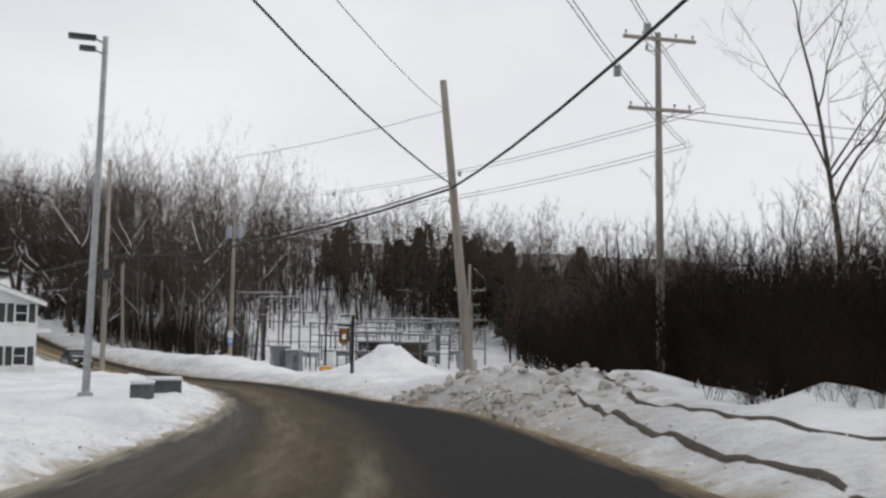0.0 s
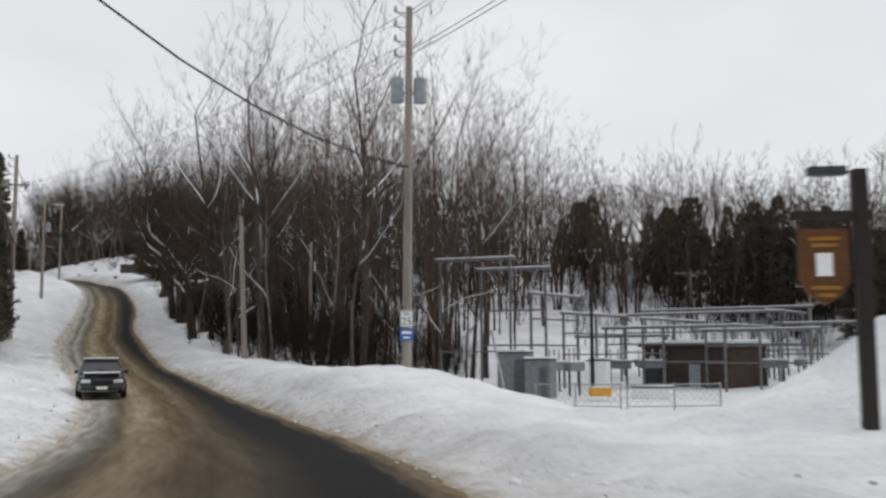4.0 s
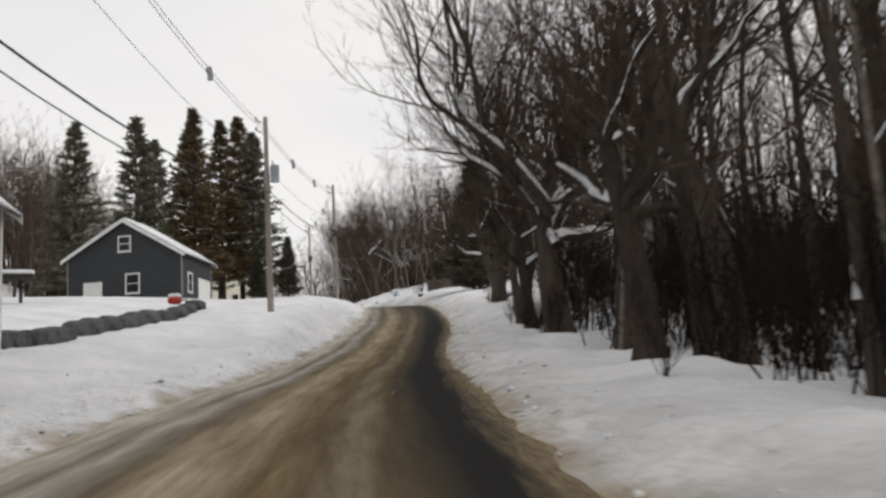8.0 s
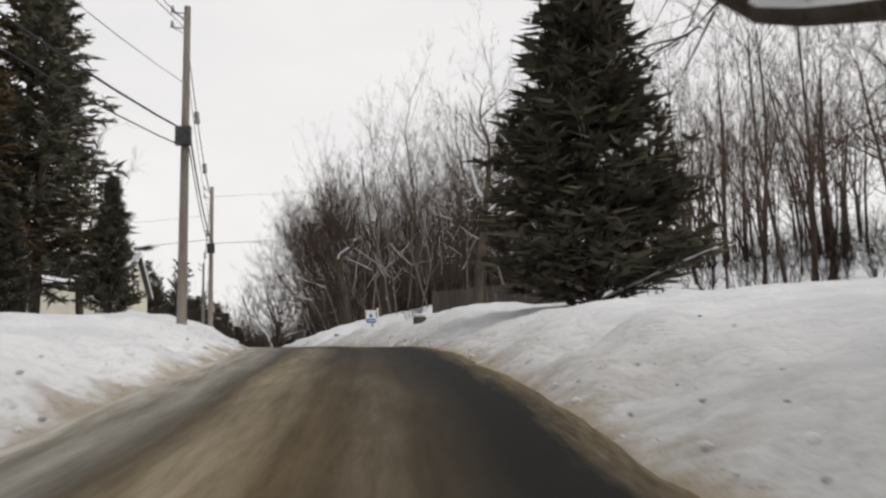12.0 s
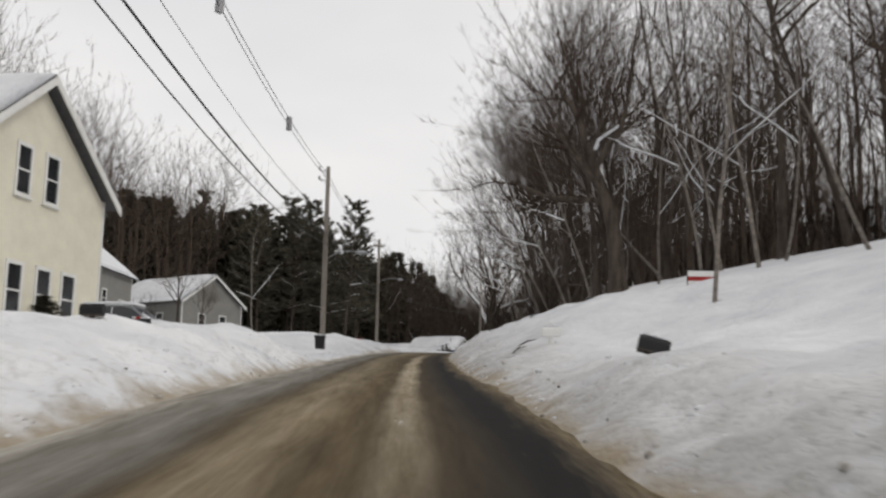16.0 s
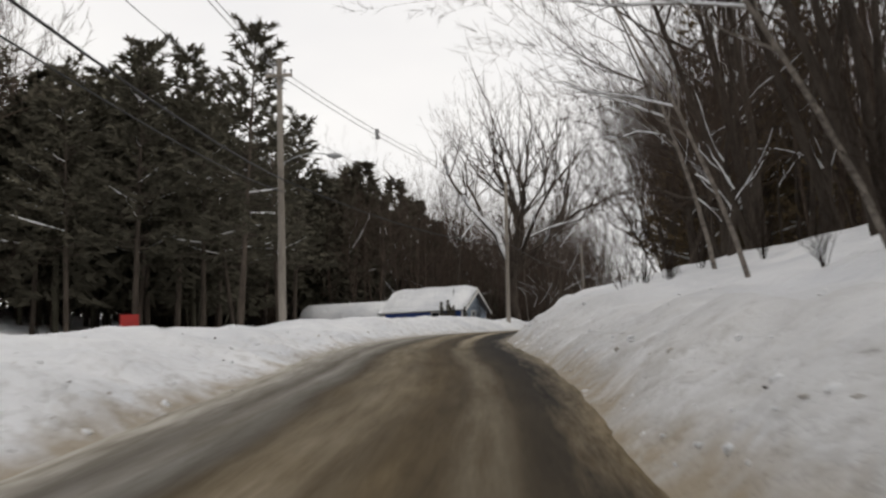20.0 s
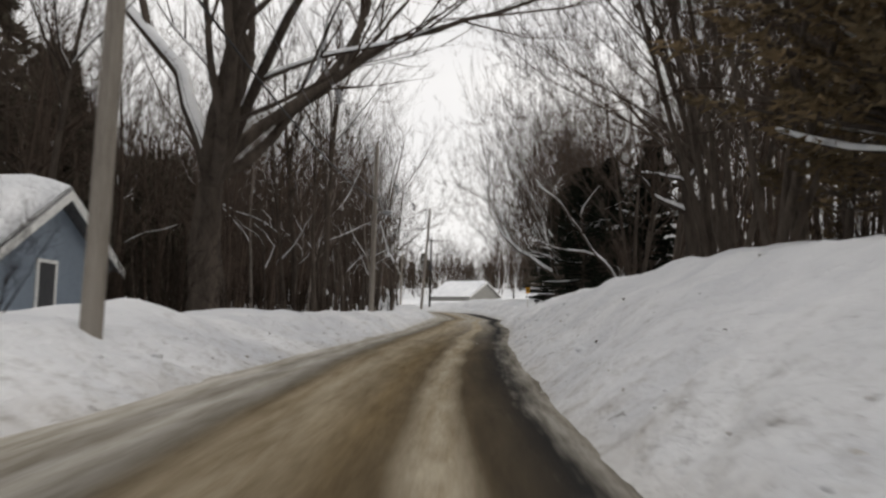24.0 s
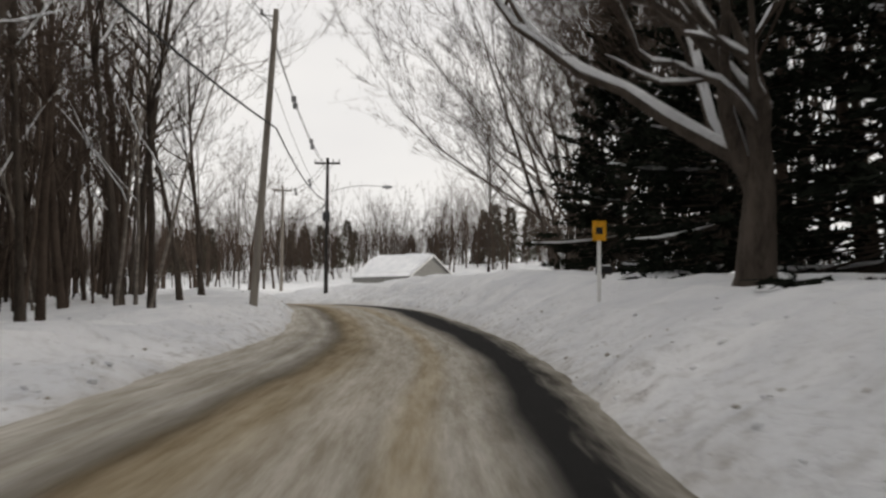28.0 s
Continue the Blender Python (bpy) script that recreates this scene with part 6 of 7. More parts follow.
for u, d, s in ((19.75, -15.5, .55), (20.6, -18, .5)):
    plant(round_tree[0], u, d, s, label="small bare yard tree")
plant(birch[0], 21.2, -16.0, .95, lean=(0, 4), label="yard tree with snow plastered along its trunk")
scatter(pine, 23.4, 26.4, -44, -17, 50, .9, 1.25, 13, 2, "dark pines behind the yards", keep=lambda u, d: not (24.2 < u < 26.4 and d > -26))
scatter(wood_tree, 16.5, 23, -70, -48, 10, .8, 1.15, 14, 2, "woods behind the houses")
elm.matrix_basis = pose(0, 0, 0)
plant(elm, 26.3, -10.6, 1.35, 40, wide=1.35, label="tall vase-shaped bare elm beside the road", sink=.2)
scatter(wood_tree, 25.4, 31.5, -30, -8.5, 64, .72, .98, 16, 2, "dense bare woods along the road", keep=lambda u, d: (d < -13 or u > 26.8) and not clearing(u, d))
scatter(wood_tree, 26.9, 30.8, -11, -7.2, 26, .65, .95, 17, 3, "dense bare woods along the road", keep=lambda u, d: not clearing(u, d))
scatter(birch, 26.6, 30.5, -14, -7.4, 10, .8, 1.1, 18, 6, "snowy birches")
plant(wood_tree[2], 28.75, -7.0, 1.0, lean=(0, -2), label="slender roadside tree with snow stuck to its trunk")
# the lot and the brush right of the start
for x, y, s, pattern in ((15.8, 100, 1.15, oak[0]), (24.7, 100, 1.1, oak[2]), (11.5, 104, .9, oak[2]), (18.4, 57, 1.0, oak[2]), (16.9, 41, .95, wood_tree[1]), (19.5, 44, .8, wood_tree[4]), (30, 72, 1.2, oak[0])):
    u, d, _ = station_of(x, y)
    plant(pattern, u, d, s, label="bare spreading tree rising out of dark brush")
scatter(shrub, 15.6, 17.2, 8, 14, 3, .8, 1.1, 20)
plant(shrub[2], 17.0, 9.4, .7, label="bare shrub in the snowy slope")
plant(round_tree[1], 16.55, 10.2, .3, label="small bare sapling on the snowy slope")
scatter(shrub, 24.6, 29, -8.5, -6.6, 14, .5, .9, 21, group="roadside shrubs")
scatter(shrub, 9, 12.3, 4.6, 7, 14, .4, .8, 22, group="roadside shrubs")
scatter(shrub, 19.3, 22.5, 4.4, 8, 16, .4, .9, 23, group="roadside shrubs")
scatter(oak, 8.5, 11.5, 60, 90, 8, .8, 1.1, 24)



def patch(x0, x1, y0, y1, count, lo, hi, seed):
    """Places scattered over a rectangle of the plan."""
    rng = random.Random(seed)
    got = []
    for k in range(count):
        x, y = rng.uniform(x0, x1), rng.uniform(y0, y1)
        got.append((x, y, ground_z(x, y), rng.uniform(lo, hi), rng.uniform(0, 6.28)))
    return got


bend_woods = [p for p in patch(-310, -226, 358, 445, 760, .7, 1.05, 68) if math.atan2(-(p[0] + 216), p[1] - 350) > radians(35) and abs(station_of(p[0], p[1])[1]) > 9.5]
bend_brush = [p for p in patch(-310, -232, 362, 440, 170, 1.3, 2.4, 70) if math.atan2(-(p[0] + 216), p[1] - 350) > radians(36) and abs(station_of(p[0], p[1])[1]) > 15]
NOT_FIELD = lambda u, d: not in_yard(u, d)
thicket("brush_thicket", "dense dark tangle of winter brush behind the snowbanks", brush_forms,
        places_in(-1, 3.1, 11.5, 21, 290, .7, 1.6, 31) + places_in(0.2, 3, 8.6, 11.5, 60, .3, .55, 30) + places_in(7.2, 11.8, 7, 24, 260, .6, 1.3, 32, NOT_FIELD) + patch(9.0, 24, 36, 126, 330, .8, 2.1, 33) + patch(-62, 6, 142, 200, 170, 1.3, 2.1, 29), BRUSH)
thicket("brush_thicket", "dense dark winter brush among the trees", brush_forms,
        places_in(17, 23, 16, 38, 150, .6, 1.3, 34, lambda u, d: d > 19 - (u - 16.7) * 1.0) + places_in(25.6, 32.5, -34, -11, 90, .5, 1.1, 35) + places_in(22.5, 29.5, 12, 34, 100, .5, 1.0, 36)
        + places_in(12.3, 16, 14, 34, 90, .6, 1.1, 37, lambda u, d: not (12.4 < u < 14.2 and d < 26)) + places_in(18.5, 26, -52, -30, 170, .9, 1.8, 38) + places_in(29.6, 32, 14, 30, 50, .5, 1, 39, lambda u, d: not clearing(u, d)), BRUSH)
thicket("leafless_woods", "dense leafless woods close beside the road", stand_forms,
        places_in(7.4, 12, 9, 50, 190, .75, 1.2, 51, NOT_FIELD) + places_in(12, 16.6, 16, 50, 80, .7, 1.1, 52, lambda u, d: not (12.4 < u < 14.2 and d < 28)) + places_in(16.7, 23.4, 15, 50, 170, .7, 1.15, 53, lambda u, d: d > 19 - (u - 16.7) * 1.9)
        + places_in(23, 31, 12, 46, 260, 1.0, 1.5, 54, lambda u, d: not clearing(u, d)) + places_in(18.8, 23.4, 13, 30, 60, .8, 1.15, 56) + bend_woods + places_in(25.6, 32, -46, -10.5, 400, .65, .95, 55, lambda u, d: (d < -17 or u > 26.9) and not clearing(u, d)), TWIG)
thicket("far_woods", "grey-brown bare woods on the hills beyond", far_forms,
        places_in(6.5, 14, 46, 94, 300, .7, 1.0, 41, NOT_FIELD) + patch(12, 60, 40, 150, 110, .5, .8, 42) + places_in(9, 16, -94, -40, 170, .9, 1.3, 43), TWIG)
thicket("far_woods", "grey-brown bare woods on the hills beyond", far_forms,
        places_in(16, 24, 40, 75, 90, .8, 1.2, 44) + places_in(15.5, 26.5, -94, -50, 110, 1.1, 1.6, 40) + places_in(24, 32, 40, 75, 60, .8, 1.2, 46, lambda u, d: not clearing(u, d)) + places_in(26, 33, -64, -38, 130, .9, 1.2, 47, lambda u, d: not clearing(u, d)) + places_in(34, 42, -94, -36, 50, .8, 1.2, 49, lambda u, d: not clearing(u, d)) + patch(-450, -235, 508, 600, 260, .75, 1.1, 57) + places_in(33, 44, -40, 40, 100, .7, 1.1, 48, lambda u, d: abs(d) > 12 and not clearing(u, d)), TWIG)
thicket("far_woods", "tall brown leafless woods on the hill behind the houses", tall_forms, places_in(18.3, 24.5, -76, -36, 210, .85, 1.25, 45) + patch(-440, -250, 510, 590, 110, .5, .8, 58), TWIG)
thicket("far_pine_woods", "dark pines massed on the far hill", pine_forms,
        places_in(7.5, 13.5, 62, 94, 90, .45, .8, 61) + places_in(23.5, 26.8, -56, -28, 90, .9, 1.25, 62) + places_in(25.6, 28.6, -66, -30, 70, 1.0, 1.4, 65) + places_in(3.6, 6, 62, 94, 40, .5, .8, 63) + patch(-440, -250, 515, 580, 70, .5, .8, 64) + places_in(26.8, 28.6, -40, -22, 40, .7, .95, 66) + places_in(27.0, 29.4, -74, -36, 60, .9, 1.3, 67), NEEDLE)
thicket("far_woods", "brown leafless thicket closing the view beyond the far house", brush_forms, patch(-430, -240, 506, 570, 170, 2.2, 3.2, 69) + bend_brush, TWIG)
fence_tree = bare_tree(161, 8.5, .3, dict(SPREAD, kids=(9, 5, 5), zone=((.35, 1.0), (.3, .95), (.2, .95)), angle=(35, 65), shrink=(.5, .7)), "large bare tree with radiating boughs beside the board fence", .2, snow_from=.06)
fence_tree.matrix_basis = pose(*on_ground(15.45, 7.6), 0, 0, 20)

# ---- the substation behind its gate ----
SIGN_WHITE = material("white_sign_face", (0.78, 0.78, 0.76), 0.45, dark=(0.70, 0.70, 0.69), scale=5, fine=30, bump=0)
SIGN_BLUE = material("blue_sign_face", (0.03, 0.14, 0.42), 0.45, scale=5, fine=30, bump=0)
SIGN_YELLOW = material("yellow_sign_face", (0.75, 0.36, 0.015), 0.5, scale=5, fine=30, bump=0)
SIGN_BROWN = material("carved_brown_sign", (0.11, 0.045, 0.012), 0.6, scale=5, fine=30, bump=0.2)
GOLD = material("gilt_lettering", (0.32, 0.15, 0.02), 0.5, scale=5, fine=30, bump=0)
BLACK = material("black_paint", (0.016, 0.016, 0.017), 0.5, scale=5, fine=30, bump=0.1)
RED = material("red_paint", (0.35, 0.025, 0.02), 0.4, scale=5, fine=30, bump=0.1)
HUT_BROWN = material("dark_brown_block_wall", (0.060, 0.045, 0.038), 0.9, scale=2, fine=20, bump=0.4)
CAR_PAINT = material("dark_grey_car_paint", (0.035, 0.037, 0.040), 0.25, 0.3, scale=3, fine=20, bump=0, spec=0.6)
SILVER_PAINT = material("grey_car_paint", (0.25, 0.26, 0.28), 0.3, 0.3, scale=3, fine=20, bump=0, spec=0.6)
RUBBER = material("tyre_rubber", (0.018, 0.018, 0.018), 0.85, scale=8, fine=40, bump=0.3)
LAMP_LENS = material("clear_lamp_lens", (0.75, 0.75, 0.72), 0.15, scale=8, fine=40, bump=0, spec=0.6)
LOT = -2.6
YARD_STEEL = material("weathered_yard_steel", (0.17, 0.175, 0.18), 0.6, 0.4, dark=(0.09, 0.092, 0.095), scale=3, fine=25, bump=0.1)
YARD_GREY = material("dull_grey_enamel", (0.19, 0.21, 0.225), 0.55, dark=(0.12, 0.13, 0.14), scale=3, fine=20, bump=0.1)


def steel_frame(x, y, rz, width, height, label, legs=2, snow=True, mat=None, depth=0.0, arms=()):
    """A switchyard frame: legs, a beam, insulators hanging under it, snow along the top."""
    f = thing("steel_frame", x, y, LOT, rz, label, "steel frame", "substation frames")
    mat = mat or YARD_STEEL
    for k in range(legs):
        s = -width / 2 + width * k / max(1, legs - 1)
        part("leg", boxes((s - 0.07, -0.07, -0.4, s + 0.07, 0.07, height - 0.16), bevel=0.01), mat, f)
        part("foot", boxes((s - 0.22, -0.22, -0.3, s + 0.22, 0.22, 0.05), bevel=0.02), mat, f)
    part("beam", boxes((-width / 2 - 0.3, -0.08, height - 0.16, width / 2 + 0.3, 0.08, height), bevel=0.01), mat, f)
    for z in arms:
        part("crossbar", boxes((-width / 2, -0.05, z - 0.05, width / 2, 0.05, z + 0.05)), mat, f)
    n = max(2, int(width / 1.1))
    for k in range(n):
        s = -width / 2 + width * (k + 0.5) / n
        part("insulator", rods(*(((s, 0, height - 0.3 - 0.12 * i), (s, 0, height - 0.38 - 0.12 * i), 0.09, 0.05) for i in range(4)), sides=7), PORCELAIN, f)
    if snow:
        part("snow_cap", boxes((-width / 2 - 0.3, -0.1, height + 0.001, width / 2 + 0.3, 0.1, height + 0.07), bevel=0.02), SNOW_CAP, f)
    return f


FRAME = "grey galvanised switchyard frame with snow along its beam"
steel_frame(-19.9, 105.3, -6, 4.4, 8.6, "tall grey steel gantry at the substation gate", arms=(3.0,))
steel_frame(-18.2, 109.2, -6, 4.2, 8.3, "tall grey steel gantry at the substation gate", arms=(3.4, 5.6))
for k, (x, y, rz, w, h, n) in enumerate(((-13.6, 117, 66, 9, 5.6, 3), (-8.3, 118.5, 66, 10, 5.2, 3), (-6.5, 124, -20, 12, 5.9, 4), (-4.5, 128.5, -20, 13, 6.4, 4), (-9.0, 113.0, -20, 8, 4.6, 3), (-2.8, 121, 66, 8, 4.8, 3), (0.5, 131, 66, 9, 6.2, 3),
                                          (-12.2, 122.5, -20, 7, 4.2, 3), (-3.0, 113.5, -20, 7, 4.4, 3), (1.8, 121.5, -20, 6, 5.0, 3), (-16.0, 113.0, 66, 6, 6.8, 2))):
    steel_frame(x, y, rz, w, h, FRAME, n, arms=(h * 0.55,) if k % 2 else (h * 0.5, h * 0.75))


def breaker(x, y, rz, s=1.0):
    """A switch on a stand: legs, tank, three porcelain bushings."""
    b = thing("switch_gear", x, y, LOT, rz, "grey switch on legs with ribbed porcelain bushings", "switch gear", "substation switches")
    for sx in (-0.5, 0.5):
        part("leg", boxes((sx * s - 0.05, -0.05, -0.3, sx * s + 0.05, 0.05, 1.6 * s)), DARK_STEEL, b)
    part("tank", boxes((-0.75 * s, -0.25, 1.6 * s, 0.75 * s, 0.25, 2.05 * s), bevel=0.05), YARD_GREY, b)
    part("snow_cap", boxes((-0.75 * s, -0.25, 2.052 * s, 0.75 * s, 0.25, 2.14 * s), bevel=0.03), SNOW_CAP, b)
    for sx in (-0.5, 0, 0.5):
        part("bushing", rods(*(((sx * s, 0, (2.1 + 0.11 * i) * s), (sx * s, 0, (2.18 + 0.11 * i) * s), 0.1, 0.06) for i in range(6)), sides=8), PORCELAIN, b)


for x, y, rz in ((-15.5, 108, 66), (-14.0, 105, 66), (-12.0, 114.5, -20), (-9.8, 116.5, -20), (-7.2, 121.5, -20), (-4.6, 119.5, -20), (-1.8, 117, -20), (-10.5, 126, -20), (-6.8, 131, -20), (-2.2, 125.6, -20), (1.0, 127, 66), (-17.2, 106.5, 20)):
    breaker(x, y, rz, 1.15)

hut = thing("control_hut", -7.75, 117.0, LOT, -41.8, "low dark control hut with thick snow on its flat roof", "hut")
part("wall", boxes((-3.8, 0.0, -0.4, 3.8, 4.0, 3.3), bevel=0.03), HUT_BROWN, hut)
part("roof", boxes((-4.0, -0.25, 3.3, 4.0, 4.2, 3.45), bevel=0.02), DARK_STEEL, hut)
part("roof_snow", boxes((-4.0, -0.22, 3.45, 4.0, 4.2, 3.75), bevel=0.1), SNOW_CAP, hut)
part("door", boxes((0.5, -0.05, -0.2, 1.45, 0.02, 2.1)), GREY_BOX, hut, "grey steel door")
part("vent", boxes((0.55, -0.09, 1.4, 1.4, -0.05, 2.0)), STEEL, hut)
part("door", boxes((-3.2, -0.05, -0.2, -2.2, 0.02, 2.1)), DARK_STEEL, hut)
part("wall_lamp", boxes((-2.9, -0.2, 2.45, -2.5, 0.0, 2.65), bevel=0.02), LAMP_LENS, hut)


def cabinet(x, y, rz, w, d, h, label, mat=YARD_GREY, fins=True):
    c = thing("electrical_cabinet", x, y, LOT, rz, label, "cabinet", "substation cabinets")
    part("body", boxes((-w / 2, -d / 2, -0.3, w / 2, d / 2, h), bevel=0.03), mat, c)
    part("door", boxes((-w / 2 + 0.08, -d / 2 - 0.03, 0.15, w * 0.1, -d / 2, h - 0.15), bevel=0.01), mat, c)
    part("lid", boxes((-w / 2 - 0.05, -d / 2 - 0.06, h, w / 2 + 0.05, d / 2 + 0.05, h + 0.06)), DARK_STEEL, c)
    part("snow_cap", boxes((-w / 2 - 0.03, -d / 2 - 0.04, h + 0.06, w / 2 + 0.03, d / 2 + 0.03, h + 0.2), bevel=0.05), SNOW_CAP, c)
    for k in range(4 if fins else 0):
        part("fin", boxes((w * 0.15 + k * w * 0.09, -d / 2 - 0.16, 0.3, w * 0.18 + k * w * 0.09, -d / 2, h - 0.4)), mat, c)


cabinet(-17.3, 104.0, -10, 1.7, 1.4, 2.9, "large grey transformer cabinet with cooling fins")
cabinet(-15.7, 103.0, -10, 1.5, 1.3, 2.5, "large grey transformer cabinet with cooling fins")
cabinet(-13.0, 111.0, -10, 1.2, 1.0, 2.4, "pale grey steel cabinet in the snowy lot", SIGN_WHITE, False)
cabinet(-9.6, 105.0, -15, 2.2, 0.9, 0.9, "low white box half drifted in snow", SIGN_WHITE, False)
blk = thing("yellow_barrier", -12.3, 101.6, LOT + 0.55, 10, "small yellow barrier block in the snow", "barrier")
part("body", boxes((-0.6, -0.3, 0, 0.6, 0.3, 0.45), bevel=0.08), SIGN_YELLOW, blk)
part("snow_cap", boxes((-0.45, -0.25, 0.45, 0.5, 0.25, 0.52), bevel=0.03), SNOW_CAP, blk)

utility_pole(-13.4, 110.5, 7.6, "thin dark tarred pole with one crossarm in the yard", 0.13, arms=((6.6, 0.7),), mat=TARRED)
utility_pole(-6.4, 158, 9.3, "weathered pole with a single snowy crossarm behind the yard", 0.14, arms=((8.9, 1.7),))
utility_pole(3.5, 140, 6.5, "short grey pole with two crossarms behind the yard", 0.14, arms=((6.1, 1.2), (4.6, 1.2)))


def mesh_panel(a, b, top, parent, mat, drop, step=0.3, r=0.008):
    """Woven wire between two posts: slanting wires both ways, inside a pipe frame."""
    ax, ay, bx, by = *a, *b
    n = int(math.hypot(bx - ax, by - ay) / step)
    bm = bmesh.new()
    k = max(1, int((top - drop) / step))
    for i in range(-k, n + 1):
        for sgn in (1, -1):
            s0, s1 = (i, i + k) if sgn == 1 else (i + k, i)
            f0, f1 = s0 / n, s1 / n
            z0, z1 = drop, top
            if f0 == f1:
                continue
            lo, hi = sorted(((f0, z0), (f1, z1)))
            c0, c1 = max(0, lo[0]), min(1, hi[0])
            if c1 <= c0:
                continue
            za, zb = (lo[1] + (hi[1] - lo[1]) * (c - lo[0]) / (hi[0] - lo[0]) for c in (c0, c1))
            rod(bm, (ax + (bx - ax) * c0, ay + (by - ay) * c0, za), (ax + (bx - ax) * c1, ay + (by - ay) * c1, zb), r, r, 3)
    return tagged(part("wire_mesh", bm, mat, parent, "galvanised chain-link wire"), kind="stuff")


def pipe_panel(name, label, posts, drop, top, cat, bottom=True):
    """A chain-link run: pipe posts, rails and woven wire."""
    x, y = posts[0]
    g = thing(name, x, y, LOT, 0, label, cat)
    loc = [(px - x, py - y) for px, py in posts]
    for px, py in loc:
        part("post", rods(((px, py, drop - 0.5), (px, py, top + 0.08), 0.035, 0.035)), STEEL, g)
    for (ax, ay), (bx, by) in zip(loc, loc[1:]):
        part("rail", rods(((ax, ay, top), (bx, by, top), 0.025)), STEEL, g)
        if bottom:
            part("rail", rods(((ax, ay, drop), (bx, by, drop), 0.025)), STEEL, g)
        mesh_panel((ax, ay), (bx, by), top, g, STEEL, drop)
    return g


pipe_panel("gate", "grey chain-link gate leaf sunk in drifted snow", ((-15.1, 96.4), (-13.1, 96.1), (-10.9, 95.8)), 0.3, 1.35, "gate")
pipe_panel("gate", "grey chain-link gate leaf sunk in drifted snow", ((-10.6, 95.8), (-8.4, 96.6), (-6.2, 97.4)), 0.3, 1.35, "gate")
pipe_panel("fence", "chain-link fence running back beside the yard", ((2.7, 88.5), (2.4, 93.5), (2.1, 98.5), (1.8, 104), (1.5, 110), (1.2, 116)), 0.0, 2.1, "fence", False)
guy = thing("guy_rod", -15.6, 89.6, ground_z(-15.6, 89.6), 0, "leaning pale guy rod standing in the snowbank", "rod")
part("rod", rods(((0.3, 0, -0.4), (-0.5, 0.2, 3.2), 0.05, 0.05)), STEEL, guy)
part("collar", rods(((-0.1, 0.1, 1.4), (-0.13, 0.11, 1.55), 0.075, 0.075)), STEEL, guy)

# ---- signs ----


def lettering(text, size, parent, x, y, z, mat, name="lettering", rx=90):
    """Raised letters facing -y of their parent."""
    cu = bpy.data.curves.new(name, "FONT")
    cu.body, cu.size, cu.align_x, cu.align_y, cu.extrude = text, size, "CENTER", "CENTER", 0.003
    tmp = bpy.data.objects.new(name, cu)
    me = bpy.data.meshes.new_from_object(tmp)
    bpy.data.objects.remove(tmp)
    bpy.data.curves.remove(cu)
    me.materials.append(mat)
    ob = new(name, me)
    ob.parent = parent
    ob.matrix_basis = pose(x, y, z, rx, 0, 0)
    return ob


gx, gy = -5.75, 61.4
sg = thing("hanging_sign", gx, gy, ground_z(gx, gy), 8, "carved brown shield sign hung from a dark post", "sign")
b0 = -ground_z(gx, gy)
part("post", boxes((-0.1, -0.1, -0.8, 0.1, 0.1, b0 + 2.75), bevel=0.02), TARRED, sg)
part("arm", boxes((-0.95, -0.06, b0 + 2.05, 0.15, 0.06, b0 + 2.17), bevel=0.01), TARRED, sg)
prof = ((-0.32, 0.5), (0.32, 0.5), (0.34, -0.2), (0.22, -0.42), (0, -0.56), (-0.22, -0.42), (-0.34, -0.2))
vs = [(x - 0.52, y, z + b0 + 1.42) for y in (-0.05, 0.05) for x, z in prof]
board = link("board", vs, [tuple(range(7)), tuple(range(13, 6, -1))] + [(i, 7 + i, 7 + (i + 1) % 7, (i + 1) % 7) for i in range(7)], SIGN_BROWN, sg)
for k, (z, w) in enumerate(((0.36, 0.44), (0.27, 0.36), (-0.32, 0.4), (-0.42, 0.26))):
    part("letter_bar", boxes((-0.52 - w / 2, -0.06, b0 + 1.42 + z - 0.025, -0.52 + w / 2, -0.052, b0 + 1.42 + z + 0.025)), GOLD, board)
part("emblem", boxes((-0.64, -0.064, b0 + 1.26, -0.42, -0.052, b0 + 1.58), bevel=0.004), SIGN_WHITE, board)
part("chain", rods(((-0.75, 0, b0 + 1.9), (-0.75, 0, b0 + 2.08), 0.012), sides=5), DARK_STEEL, sg)
part("chain", rods(((-0.28, 0, b0 + 1.9), (-0.28, 0, b0 + 2.08), 0.012), sides=5), DARK_STEEL, sg)
part("lamp", boxes((-0.8, -0.5, b0 + 2.6, -0.3, -0.3, b0 + 2.72), bevel=0.02), DARK_STEEL, sg)
part("lamp_bracket", rods(((0, 0, b0 + 2.7), (-0.5, -0.4, b0 + 2.68), 0.02)), DARK_STEEL, sg)

sp = thing("speed_sign", -17.55, 80.98, 1.2, 24, "white speed limit sign fixed to the wooden pole", "sign")
part("plate", boxes((-0.23, -0.02, 0.0, 0.23, 0.0, 0.61), bevel=0.004), SIGN_WHITE, sp)
part("border", boxes((-0.215, -0.024, 0.015, 0.215, -0.0205, 0.03), (-0.215, -0.024, 0.58, 0.215, -0.0205, 0.595), (-0.215, -0.024, 0.03, -0.2, -0.0205, 0.58), (0.2, -0.024, 0.03, 0.215, -0.0205, 0.58)), BLACK, sp)
lettering("SPEED", 0.105, sp, 0, -0.023, 0.53, BLACK)
lettering("LIMIT", 0.105, sp, 0, -0.023, 0.43, BLACK)
lettering("25", 0.36, sp, 0, -0.023, 0.2, BLACK)
bs = thing("blue_sign", -17.55, 80.98, 0.72, 24, "small blue sign with white marks below the speed sign", "sign")
